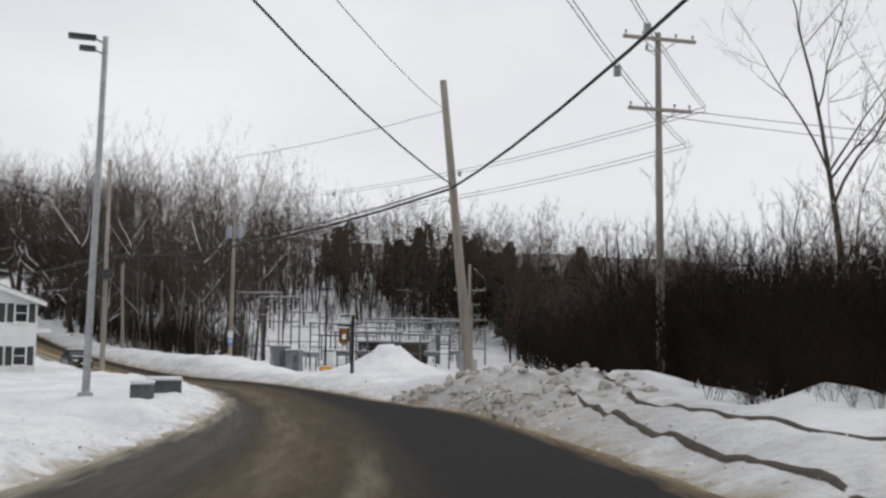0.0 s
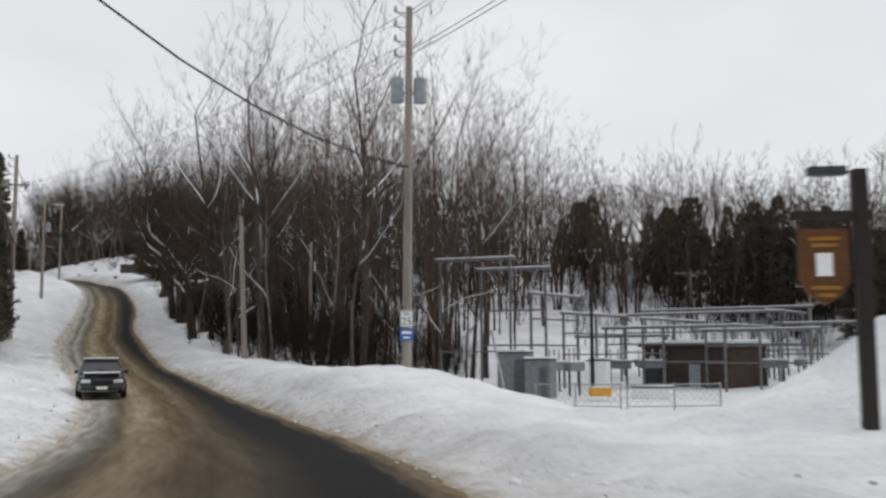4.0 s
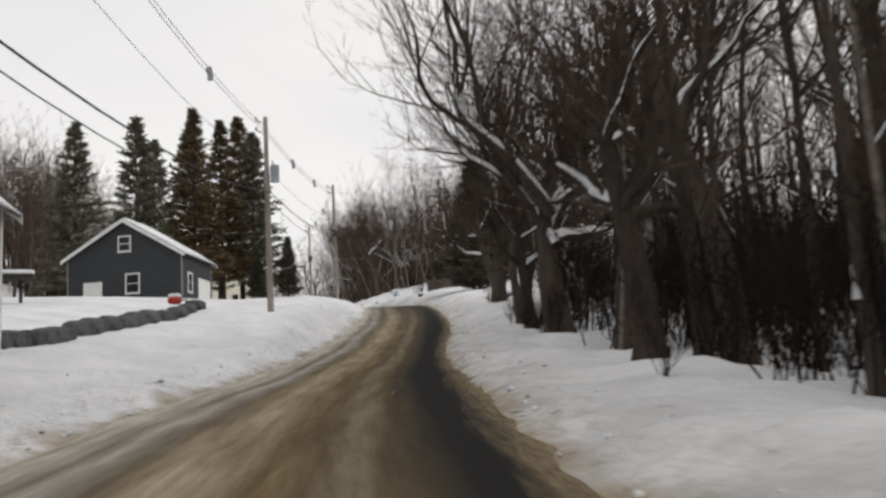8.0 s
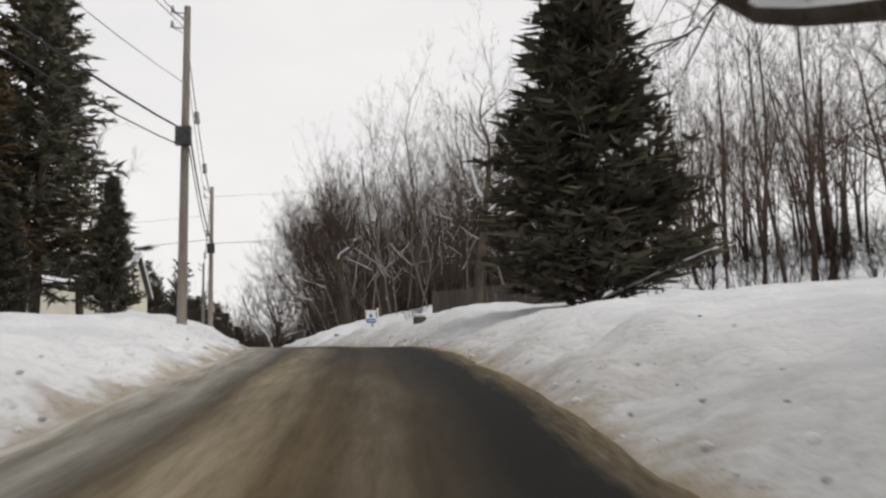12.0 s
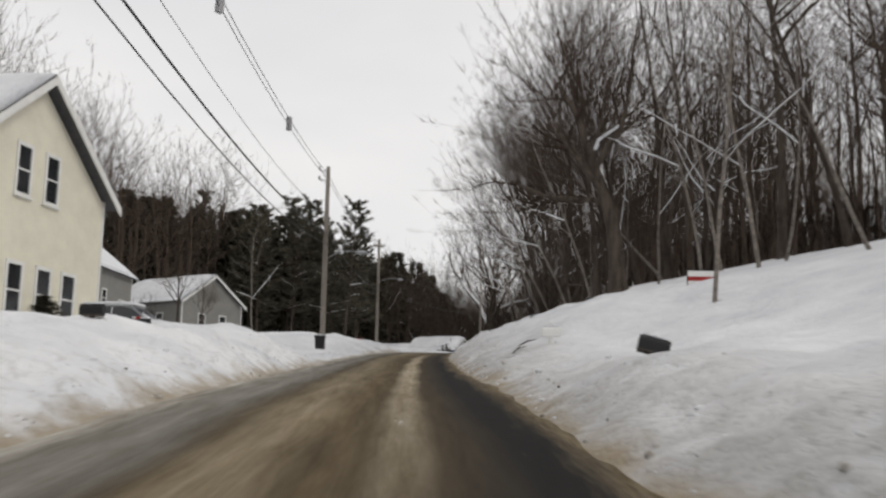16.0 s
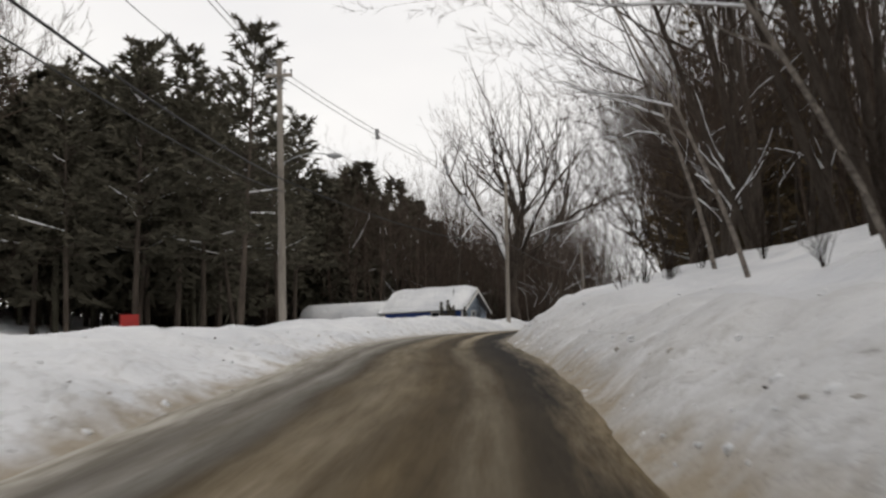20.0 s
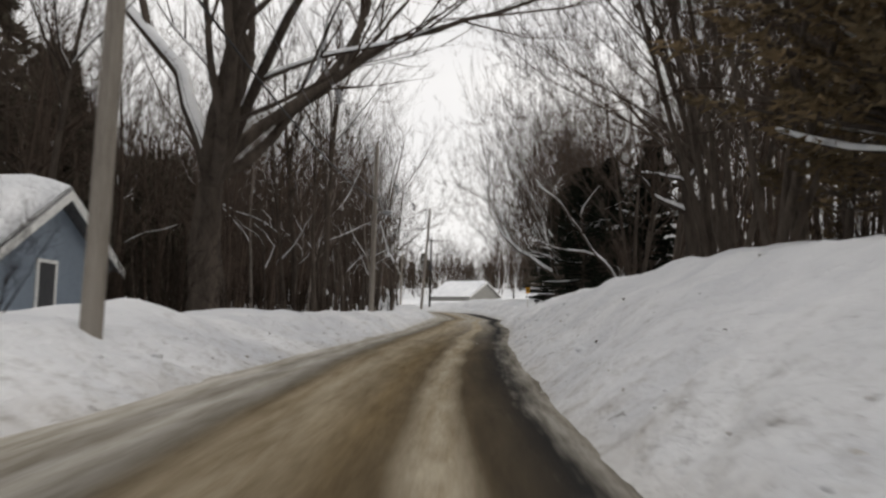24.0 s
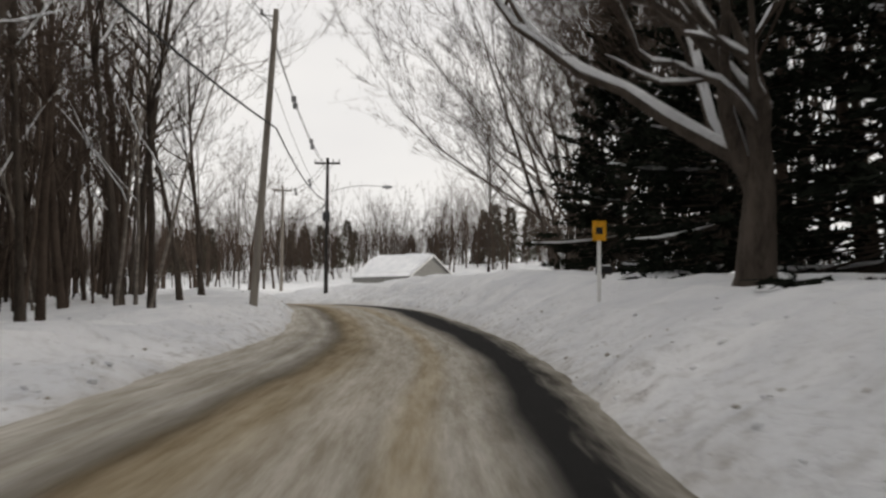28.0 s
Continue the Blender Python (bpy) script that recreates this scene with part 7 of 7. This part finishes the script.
part("plate", boxes((-0.24, -0.02, 0.0, 0.24, 0.0, 0.42), bevel=0.004), SIGN_BLUE, bs)
part("mark", boxes((-0.17, -0.024, 0.24, 0.17, -0.0205, 0.34)), SIGN_WHITE, bs)
part("mark", boxes((-0.12, -0.024, 0.08, 0.12, -0.0205, 0.14)), SIGN_WHITE, bs)

# yellow sign at the bend
yz = ground_z(-223.2, 374.9)
ys = thing("warning_sign", -223.2, 374.9, yz, 25, "small upright yellow sign on a pale post", "sign")
part("post", boxes((-0.05, 0.0, -0.6, 0.05, 0.06, 25.2 - yz)), SIGN_WHITE, ys)
part("plate", boxes((-0.18, -0.03, 24.8 - yz, 0.18, -0.005, 25.32 - yz), bevel=0.004), SIGN_YELLOW, ys)
part("mark", boxes((-0.09, -0.034, 24.97 - yz, 0.09, -0.0305, 25.15 - yz)), BLACK, ys)

# the blue and white board on the slope
sz = ground_z(-106.8, 202.5)
es = thing("yard_sign", -107.2, 203.0, sz, 42, "white and blue board sign on a white post", "sign")
part("post", boxes((0.42, -0.05, -0.5, 0.52, 0.05, 16.17 - sz), bevel=0.01), SIGN_WHITE, es)
part("arm", boxes((-0.4, -0.03, 15.92 - sz, 0.44, 0.03, 16.00 - sz)), SIGN_WHITE, es)
eb = part("board", boxes((-0.34, -0.02, 15.14 - sz, 0.34, 0.02, 15.84 - sz), bevel=0.006), SIGN_WHITE, es)
part("panel", boxes((-0.32, -0.026, 15.14 - sz, 0.32, -0.021, 15.42 - sz)), SIGN_BLUE, eb)
part("letter_bar", boxes((-0.24, -0.03, 15.25 - sz, 0.24, -0.0265, 15.31 - sz)), SIGN_WHITE, eb)
part("emblem", rods(((0, -0.021, 15.62 - sz), (0, -0.028, 15.62 - sz), 0.12, 0.12), sides=20), SIGN_BLUE, eb)
part("snow_cap", boxes((-0.34, -0.05, 15.84 - sz, 0.34, 0.05, 15.92 - sz), bevel=0.02), SNOW_CAP, es)

# a board lying on the snowy slope, and an orange placard
rz0 = ground_z(-120.5, 222.5) - 0.45
rs = thing("lawn_sign", -120.5, 222.5, rz0, 42, "small white sign with a red band on the slope", "sign")
part("board", boxes((-0.45, -0.03, 0.15, 0.45, 0.0, 0.75)), SIGN_WHITE, rs)
part("band", boxes((-0.45, -0.036, 0.42, 0.45, -0.031, 0.56)), RED, rs)
part("frame", boxes((-0.48, -0.02, -0.5, -0.45, 0.02, 0.8), (0.45, -0.02, -0.5, 0.48, 0.02, 0.8), (-0.45, -0.02, 0.75, 0.45, 0.02, 0.8)), BLACK, rs)
oz = ground_z(*spot(17.35, 5.6))
os_ = thing("placard", *spot(17.35, 5.6), oz, 42, "small orange and white placard in the snow", "sign")
part("board", boxes((-0.2, -0.02, 0.02, 0.2, 0.0, 0.18)), SIGN_WHITE, os_)
part("panel", boxes((-0.18, -0.026, 0.04, -0.02, -0.021, 0.16)), SIGN_YELLOW, os_)
part("stake", boxes((-0.02, 0.0, -0.4, 0.02, 0.02, 0.2)), STEEL, os_)


# ---- mailboxes ----
def mailbox(x, y, zc, rz, label, mat, post_mat=None, door_open=False, finial=False, tilt=0.0, flag=True, white_panel=False):
    """A round-topped box on a post: box, door, flag, post."""
    g = ground_z(x, y)
    m = thing("mailbox", x, y, g, rz, label, "mailbox", "roadside mailboxes")
    m.matrix_basis = pose(x, y, g, tilt, tilt * 0.6, rz)
    z = zc - g
    n = 9
    ring = [(-0.09, -0.11), (0.09, -0.11)] + [(0.09 * math.cos(a), 0.02 + 0.09 * math.sin(a)) for a in np.linspace(0, math.pi, n)]
    k = len(ring)
    vs = [(px * 1.1, yy, z + pz * 1.1) for yy in (-0.25, 0.25) for px, pz in ring]
    fs = [(i, (i + 1) % k, k + (i + 1) % k, k + i) for i in range(k)] + [tuple(range(2 * k - 1, k - 1, -1))]
    link("box", vs, fs + ([tuple(range(k))] if not door_open else []), mat, m)
    if not door_open:
        link("door", [(px * 1.16, yy, z + pz * 1.14) for yy in (-0.275, -0.255) for px, pz in ring], [tuple(range(k)), tuple(range(2 * k - 1, k - 1, -1))] + [(i, (i + 1) % k, k + (i + 1) % k, k + i) for i in range(k)], mat, m)
    part("post", boxes((-0.05, -0.05, -0.6, 0.05, 0.05, z - 0.13), bevel=0.005), post_mat or FENCE_WOOD, m)
    part("shelf", boxes((-0.1, -0.24, z - 0.15, 0.1, 0.24, z - 0.122)), post_mat or FENCE_WOOD, m)
    if flag:
        part("flag", boxes((0.105, -0.1, z, 0.112, -0.07, z + 0.16), (0.105, -0.07, z + 0.1, 0.112, 0.02, z + 0.16)), RED, m)
    part("snow_cap", boxes((-0.07, -0.22, z + 0.115, 0.07, 0.22, z + 0.16), bevel=0.02), SNOW_CAP, m)
    if finial:
        part("finial_post", boxes((0.14, -0.05, -0.6, 0.23, 0.05, z + 0.16)), post_mat, m)
        part("finial", rods(((0.185, 0, z + 0.16), (0.185, 0, z + 0.24), 0.05, 0.06), ((0.185, 0, z + 0.24), (0.185, 0, z + 0.32), 0.06, 0.01)), post_mat, m)
    return m


mailbox(-112.9, 206.9, 14.98, 132, "black mailbox knocked askew in the snowbank", BLACK, tilt=14, door_open=True)
mailbox(-120.9, 214.8, 16.06, 132, "white mailbox on a white post with a finial", SIGN_WHITE, SIGN_WHITE, finial=True)
mailbox(-128.0, 206.4, max(15.66, ground_z(-128.0, 206.4) + .25), -48, "black mailbox on the far snowbank", BLACK)
mailbox(-125.2, 203.6, max(15.35, ground_z(-125.2, 203.6) + .2), -48, "small dark newspaper tube in the snowbank", BLACK, flag=False)
mailbox(*spot(30.0, 6.2), 24.3, 110, "dark mailbox on a post beside the hemlocks", BLACK)

for u, d, turn, ln in ((17.85, 3.5, 20, .6), (17.7, 3.0, 75, .45), (18.9, 4.6, 110, .7), (19.1, 3.7, 60, .55), (19.35, 4.9, 160, .8)):
    x, y, z = on_ground(u, d)
    stick = thing("broken_branch", x, y, z, turn, "short dark broken branch poking out of the snowbank", "branch", "broken branches")
    part("stem", rods(((-ln / 2, 0, -.06), (0, .05, .10), .022, .02), ((0, .05, .10), (ln / 2, 0, .14), .02, .008), sides=6), BARK, stick)
    part("side_twig", rods(((0, .05, .10), (ln * .3, .2, .02), .014, .006), sides=5), BARK, stick)

bx, by = -92.2, 184.9
pb = thing("grit_box", bx, by, ground_z(bx, by), 42, "weathered wooden box half buried in snow", "box")
zb = 0.3
part("body", boxes((-0.25, -0.18, zb - 0.7, 0.25, 0.18, zb - 0.1), bevel=0.015), FENCE_WOOD, pb)
part("lid", boxes((-0.28, -0.21, zb - 0.1, 0.28, 0.2, zb - 0.07), bevel=0.008), FENCE_WOOD, pb)
part("snow_cap", boxes((-0.27, -0.2, zb - 0.07, 0.27, 0.19, zb + 0.1), bevel=0.07), SNOW_CAP, pb, "thick rounded snow", True)

# ---- the tall board fence above the road ----
fence = thing("board_fence", -98.5, 196.7, 13.15, 0, "tall weathered board fence above the snowbank", "fence")
f0, f1 = Vector((0, 0, 0)), Vector((11.0, -3.2, -0.6))
run = (f1 - f0)
ln = math.hypot(run.x, run.y)
ang = math.atan2(run.y, run.x)
bmb = boxes((-0.07, -0.012, -0.8, 0.07, 0.012, 1.0), bevel=0.003)
plank = bpy.data.meshes.new("plank")
bmb.to_mesh(plank)
bmb.free()
plank.materials.append(FENCE_WOOD)
frng = random.Random(5)
for k in range(int(ln / 0.15)):
    s = k * 0.15 / ln
    ob = child("plank", plank, fence)
    p = f0.lerp(f1, s)
    ob.matrix_basis = Matrix.Translation((p.x, p.y, p.z + 1.25 + frng.uniform(-.03, .03))) @ Matrix.Rotation(ang, 4, "Z") @ Matrix.Rotation(frng.uniform(-.02, .02), 4, "Y") @ Matrix.Diagonal((1, 1, 1.25, 1))
for k in range(5):
    p = f0.lerp(f1, k / 4)
    part("fence_post", boxes((p.x - 0.06, p.y - 0.02, p.z - 0.6, p.x + 0.06, p.y + 0.1, p.z + 2.6)), FENCE_WOOD, fence)
for z in (0.6, 2.1):
    part("fence_rail", rods((f0 + Vector((0, 0.06, z)), f1 + Vector((0, 0.06, z)), 0.045), sides=4), FENCE_WOOD, fence)

# ---- the lamp post and the blocks at the corner ----
lz = ground_z(-9.9, 27.6)
lp = thing("street_lamp", -9.9, 27.6, lz, 20, "tall pale grey lamp post with two flat heads", "street lamp")
part("pole", rods(((0, 0, -0.5), (0.15, -0.1, 10.1), 0.11, 0.075), sides=12), STEEL, lp)
for k, (dz, ln_) in enumerate(((10.02, 0.85), (9.7, 0.55))):
    part("arm", rods(((0.15, -0.1, dz - 0.12), (-0.15, -0.1, dz), 0.03), sides=6), STEEL, lp)
    part("head", boxes((-ln_, -0.28, dz - 0.03, -0.1, 0.1, dz + 0.07), bevel=0.03), DARK_STEEL, lp, "dark flat lamp head")
part("base_plate", boxes((-0.2, -0.2, -0.1, 0.2, 0.2, 0.05), bevel=0.02), STEEL, lp)
for x, y, rz, w in ((-8.6, 28.5, 10, 0.62), (-8.75, 31.2, 18, 1.05)):
    z = ground_z(x, y)
    jb = thing("barrier_block", x, y, z, rz, "dark concrete barrier block capped with snow", "barrier", "barrier blocks")
    part("block", boxes((-w / 2, -0.25, -0.3, w / 2, 0.25, 0.38), bevel=0.03), BOULDER, jb)
    part("snow_cap", boxes((-w / 2 - 0.02, -0.27, 0.38, w / 2 + 0.02, 0.27, 0.5), bevel=0.05), SNOW_CAP, jb, "", True)


# ---- cars ----
def car(x, y, z, rz, label, paint, snow=0.0, sink=0.0):
    """A sedan facing +y: lofted body, cabin glass, wheels, lamps."""
    c = thing("car", x, y, z - sink, rz, label, "car")
    xs = (0.0, 0.55, 0.8, 0.88, 0.9)
    rows = []
    for yy, top, half in ((-2.3, 0.62, .78), (-2.2, 0.9, .86), (-1.5, 0.98, .9), (-0.5, 0.98, .91), (0.6, 0.96, .91), (1.2, 0.93, .9), (1.9, 0.84, .86), (2.25, 0.66, .76), (2.32, 0.45, .7)):
        ring = [(-half, 0.28), (-half * 1.0, 0.6 * top + 0.1), (-half * 0.93, top * 0.93), (-half * 0.7, top), (0, top + 0.02), (half * 0.7, top), (half * 0.93, top * 0.93), (half, 0.6 * top + 0.1), (half, 0.28)]
        rows.append([(px, yy, pz) for px, pz in ring])
    n, k = len(rows), len(rows[0])
    vs = [v for r in rows for v in r]
    fs = [(i * k + j, i * k + (j + 1) % k, (i + 1) * k + (j + 1) % k, (i + 1) * k + j) for i in range(n - 1) for j in range(k)] + [tuple(range(k - 1, -1, -1)), tuple(range((n - 1) * k, n * k))]
    link("body", vs, fs, paint, c, smooth=False)
    cab = [[(-.8, yy, .93), (-.62, yt, zt), (.62, yt, zt), (.8, yy, .93)] for yy, yt, zt in ((-1.75, -1.05, 1.36), (-0.9, -0.75, 1.44), (0.2, -0.05, 1.44), (1.05, 0.3, 1.38))]
    vs = [v for r in cab for v in r]
    link("cabin_glass", vs, [(i * 4 + j, i * 4 + j + 1, i * 4 + 5 + j, i * 4 + 4 + j) for i in range(3) for j in range(3)] + [(0, 1, 2, 3), (15, 14, 13, 12)], GLASS, c)
    part("roof", boxes((-.62, -1.05, 1.37, .62, 0.28, 1.47), bevel=0.04), paint, c)
    for sx in (-1, 1):
        for y0, y1, z1 in ((1.02, 0.3, 1.4), (-1.72, -1.05, 1.4), (-0.3, -0.28, 1.42)):
            part("pillar", rods(((sx * .79, y0, .93), (sx * .62, y1, z1), 0.035), sides=5), paint, c)
        part("mirror", boxes((sx * .92 - .08, .72, .92, sx * .92 + .08, .85, 1.06), bevel=.03), paint, c)
        part("headlight", boxes((sx * .58 - .17, 2.18, .58, sx * .58 + .17, 2.30, .70), bevel=.02), LAMP_LENS, c)
        part("tail_light", boxes((sx * .62 - .15, -2.32, .7, sx * .62 + .15, -2.24, .82), bevel=.02), RED, c)
        for yy in (-1.4, 1.4):
            w = part("wheel", rods(((sx * .72, yy, .32), (sx * .92, yy, .32), .32, .32), sides=18), RUBBER, c)
            part("hub", rods(((sx * .90, yy, .32), (sx * .925, yy, .32), .2, .19), sides=10), STEEL, w)
    part("grille", boxes((-.38, 2.28, .5, .38, 2.335, .68), bevel=.01), BLACK, c)
    part("bumper", boxes((-.74, 2.22, .3, .74, 2.38, .48), bevel=.05), paint, c)
    part("plate", boxes((-.2, 2.38, .34, .2, 2.39, .45)), SIGN_WHITE, c)
    part("windscreen_wiper", rods(((-.4, 1.06, .98), (.1, .8, 1.12), .012), sides=4), BLACK, c)
    if snow:
        part("roof_snow", boxes((-.64, -1.1, 1.47, .64, .3, 1.47 + snow), bevel=snow * .45), SNOW_CAP, c, "", True)
        part("hood_snow", boxes((-.66, 1.25, .93, .66, 2.05, .95 + snow * .6), bevel=snow * .25), SNOW_CAP, c, "", True)
    return c


ox, oy = spot(6.95, -2.75)
car(ox, oy, float(np.interp(6.95, DU, DZ)), heading(6.95) + 180, "dark grey sedan with patches of snow on its bonnet", CAR_PAINT, 0.06)
car(-139.4, 211.7, ground_z(-139.4, 211.7), 128, "parked grey car buried in snow beside the house", SILVER_PAINT, 0.16, 0.75)
car(-176.5, 240.0, ground_z(-176.5, 240.0), 95, "parked car under thick snow in the yard", SILVER_PAINT, 0.3, 0.35)

# ---- yard things ----
gxy = (-80.9, 139.3)
gz = 8.3 - 1.15
grill = thing("grill", *gxy, gz, 30, "red kettle grill with a cap of snow", "grill")
bm = bmesh.new()
bmesh.ops.create_uvsphere(bm, u_segments=14, v_segments=8, radius=0.36, matrix=Matrix.Translation((0, 0, .75)) @ Matrix.Diagonal((1.2, 1, .8, 1)))
part("bowl", bm, RED, grill, "", True)
part("snow_cap", boxes((-.34, -.28, .92, .34, .28, 1.15), bevel=.1), SNOW_CAP, grill, "", True)
for sx in (-.3, .3):
    part("leg", rods(((sx, 0, -.3), (sx * .7, 0, .6), .03)), DARK_STEEL, grill)
part("shelf", boxes((.4, -.2, .72, .75, .2, .76)), FENCE_WOOD, grill)
rpz = ground_z(-167.6, 249.8)
rp = thing("marker_sign", -167.6, 249.8, rpz, 42, "small red marker sign on a thin post", "sign")
part("post", rods(((0, 0, -.4), (0, 0, 19.6 - rpz), .03)), DARK_STEEL, rp)
part("plate", boxes((-.2, -.03, 19.42 - rpz, .2, -.01, 19.72 - rpz)), RED, rp)

bush = copy_thing(small_conifer, pose(-132.5, 205.9, ground_z(-132.5, 205.9) - .1, 0, 0, 0))
bush.scale = (.7, .7, .2)
tagged(bush, "low dark foundation bush with snow on top", "shrub")
for x, y, s in ((-205.2, 300.9, .55), (-206.3, 302.4, .42), (-203.9, 301.5, .38), (-210.0, 297.6, .36), (-208.2, 298.6, .34)):
    bush = copy_thing(small_conifer, pose(x, y, ground_z(x, y) - .1, 0, 0, 0))
    bush.scale = (s * .8, s * .8, s)
    tagged(bush, "small pointed evergreen before the blue building", "shrub")
lx, ly, lzz = on_ground(12.35, 6.2)
log = thing("fallen_log", lx, ly, lzz, heading(12) + 70, "fallen log lying on the snowy verge", "log")
child("wood", tube_mesh("wood", [(np.array([[-1.21, 0, .1], [-1.2, 0, .1], [0, .1, .25], [1.3, .05, .5], [1.31, .05, .5]]), np.array([.005, .22, .2, .16, .005]))], 9, BARK), log)
part("snow_cover", rods(((-1.0, 0, .24), (1.1, .05, .58), .12, .1)), SNOW_CAP, log)
bz = ground_z(-146.9, 228.3)
bin_ = thing("bin", -146.95, 228.25, bz, 44, "black plastic bin at the foot of a pole", "bin")
link("body", [(sx * w, sy * w, z) for z, w in ((-.1, .2), (.85, .27)) for sx, sy in ((-1, -1), (1, -1), (1, 1), (-1, 1))], [(3, 2, 1, 0), (4, 5, 6, 7)] + [(i, (i + 1) % 4, 4 + (i + 1) % 4, 4 + i) for i in range(4)], BLACK, bin_)
part("lid", boxes((-.3, -.3, .85, .3, .3, .93), bevel=.02), BLACK, bin_)
part("snow_cap", boxes((-.26, -.26, .93, .26, .26, 1.0), bevel=.03), SNOW_CAP, bin_)
px, py, pz = on_ground(28.3, 4.9)
rail = thing("sign_post", px, py, pz, heading(28.85), "pale post with a snow-topped cross rail", "post")
part("post", boxes((0.6, -.06, -.5, .72, .06, .95), bevel=.01), FENCE_WOOD, rail)
part("cross_rail", boxes((-.55, -.04, .6, .6, .04, .68), bevel=.01), FENCE_WOOD, rail)
part("snow_cap", boxes((-.55, -.04, .682, .6, .04, .74), bevel=.015), SNOW_CAP, rail)
mailbox(*spot(28.62, 5.0), 22.95, 110, "grey mailbox half sunk in the snowbank", GREY_BOX)

# ---- the plough's leavings: lumps of snow along the banks, and dirt ----


def clods(name, label, count, seed, d_in, d_out, lo, hi, mat, u0=-1.0, u1=31.0, both=0.5, smooth=True):
    """Small rough lumps along both edges of the road, joined into one mesh."""
    rng = np.random.default_rng(seed)
    bm = bmesh.new()
    bmesh.ops.create_icosphere(bm, subdivisions=1, radius=1.0)
    base = np.array([v.co[:] for v in bm.verts])
    tri = np.array([[v.index for v in f.verts] for f in bm.faces], dtype=np.int32)
    bm.free()
    verts, faces, n0 = [], [], 0
    for k in range(count):
        u = rng.uniform(u0, u1)
        out = d_in + (d_out - d_in) * rng.uniform() ** 1.6
        right = rng.uniform() < both
        d = np.interp(u, EDGE_U, EDGE_R) + out if right else -np.interp(u, EDGE_U, EDGE_L) - out
        x, y, z = on_ground(u, float(d))
        r = lo + (hi - lo) * rng.uniform() ** 3
        v = base * (1 + rng.normal(0, 0.16, (len(base), 1))) * r * rng.uniform(0.6, 1.25, 3)
        v[:, 2] *= 0.75
        verts.append(v + np.array([x, y, z - r * 0.12]))
        faces.append(tri + n0)
        n0 += len(base)
    v, f = np.concatenate(verts), np.concatenate(faces)
    me = bpy.data.meshes.new(name)
    me.from_pydata(v.tolist(), [], f.tolist())
    me.materials.append(mat)
    if smooth:
        me.shade_smooth()
    return tagged(new(name, me), label, "snow", kind="stuff")


DIRTY = material("gritty_snow", (0.55, 0.53, 0.50), 0.9, dark=(0.26, 0.23, 0.19), scale=3, fine=18, bump=0.6, depth=0.03)
GRIT = material("wet_grit", (0.09, 0.075, 0.06), 0.9, dark=(0.04, 0.034, 0.028), scale=6, fine=30, bump=0.5)
clods("snow_clods", "rounded lumps of ploughed snow along the banks", 3200, 3, 0.1, 2.4, 0.02, 0.085, SNOW_CAP)
clods("snow_clods", "sandy grey lumps of ploughed snow beside the road", 1700, 4, 0.0, 1.2, 0.015, 0.065, DIRTY)
clods("dirt_crumbs", "dark crumbs of dirt and bark on the snow", 900, 5, 0.2, 3.0, 0.01, 0.032, GRIT)
clods("snow_clods", "grey chunks of dirty snow heaped beside the pole", 520, 6, 0.2, 3.6, 0.05, 0.24, DIRTY, 2.2, 3.1, 1.0, False)
# two wheel ruts pressed into the verge near the start
for d0, d1, u0, u1 in ((7.6, 6.3, 0.7, 2.95), (5.7, 4.9, 0.7, 2.35)):
    us = np.linspace(u0, u1, 40)
    rows = []
    for u in us:
        d = d1 + (d0 - d1) * ((u - u0) / (u1 - u0)) ** 2
        rows.append([on_ground(float(u), float(d + w)) for w in (-0.1, -0.05, 0.05, 0.1)])
    vs = [(x, y, z + (0.035 if j in (1, 2) else -0.03)) for r in rows for j, (x, y, z) in enumerate(r)]
    tagged(link("wheel_rut", vs, [(i * 4 + j, i * 4 + j + 1, i * 4 + 5 + j, i * 4 + 4 + j) for i in range(39) for j in range(3)], GRIT, smooth=True), "long dark wheel rut pressed into the snowy verge", "rut", kind="stuff")

# the pattern plants themselves stay out of the place
for pattern in HIDDEN:
    for ob in (*pattern.children_recursive, pattern):
        bpy.data.objects.remove(ob)
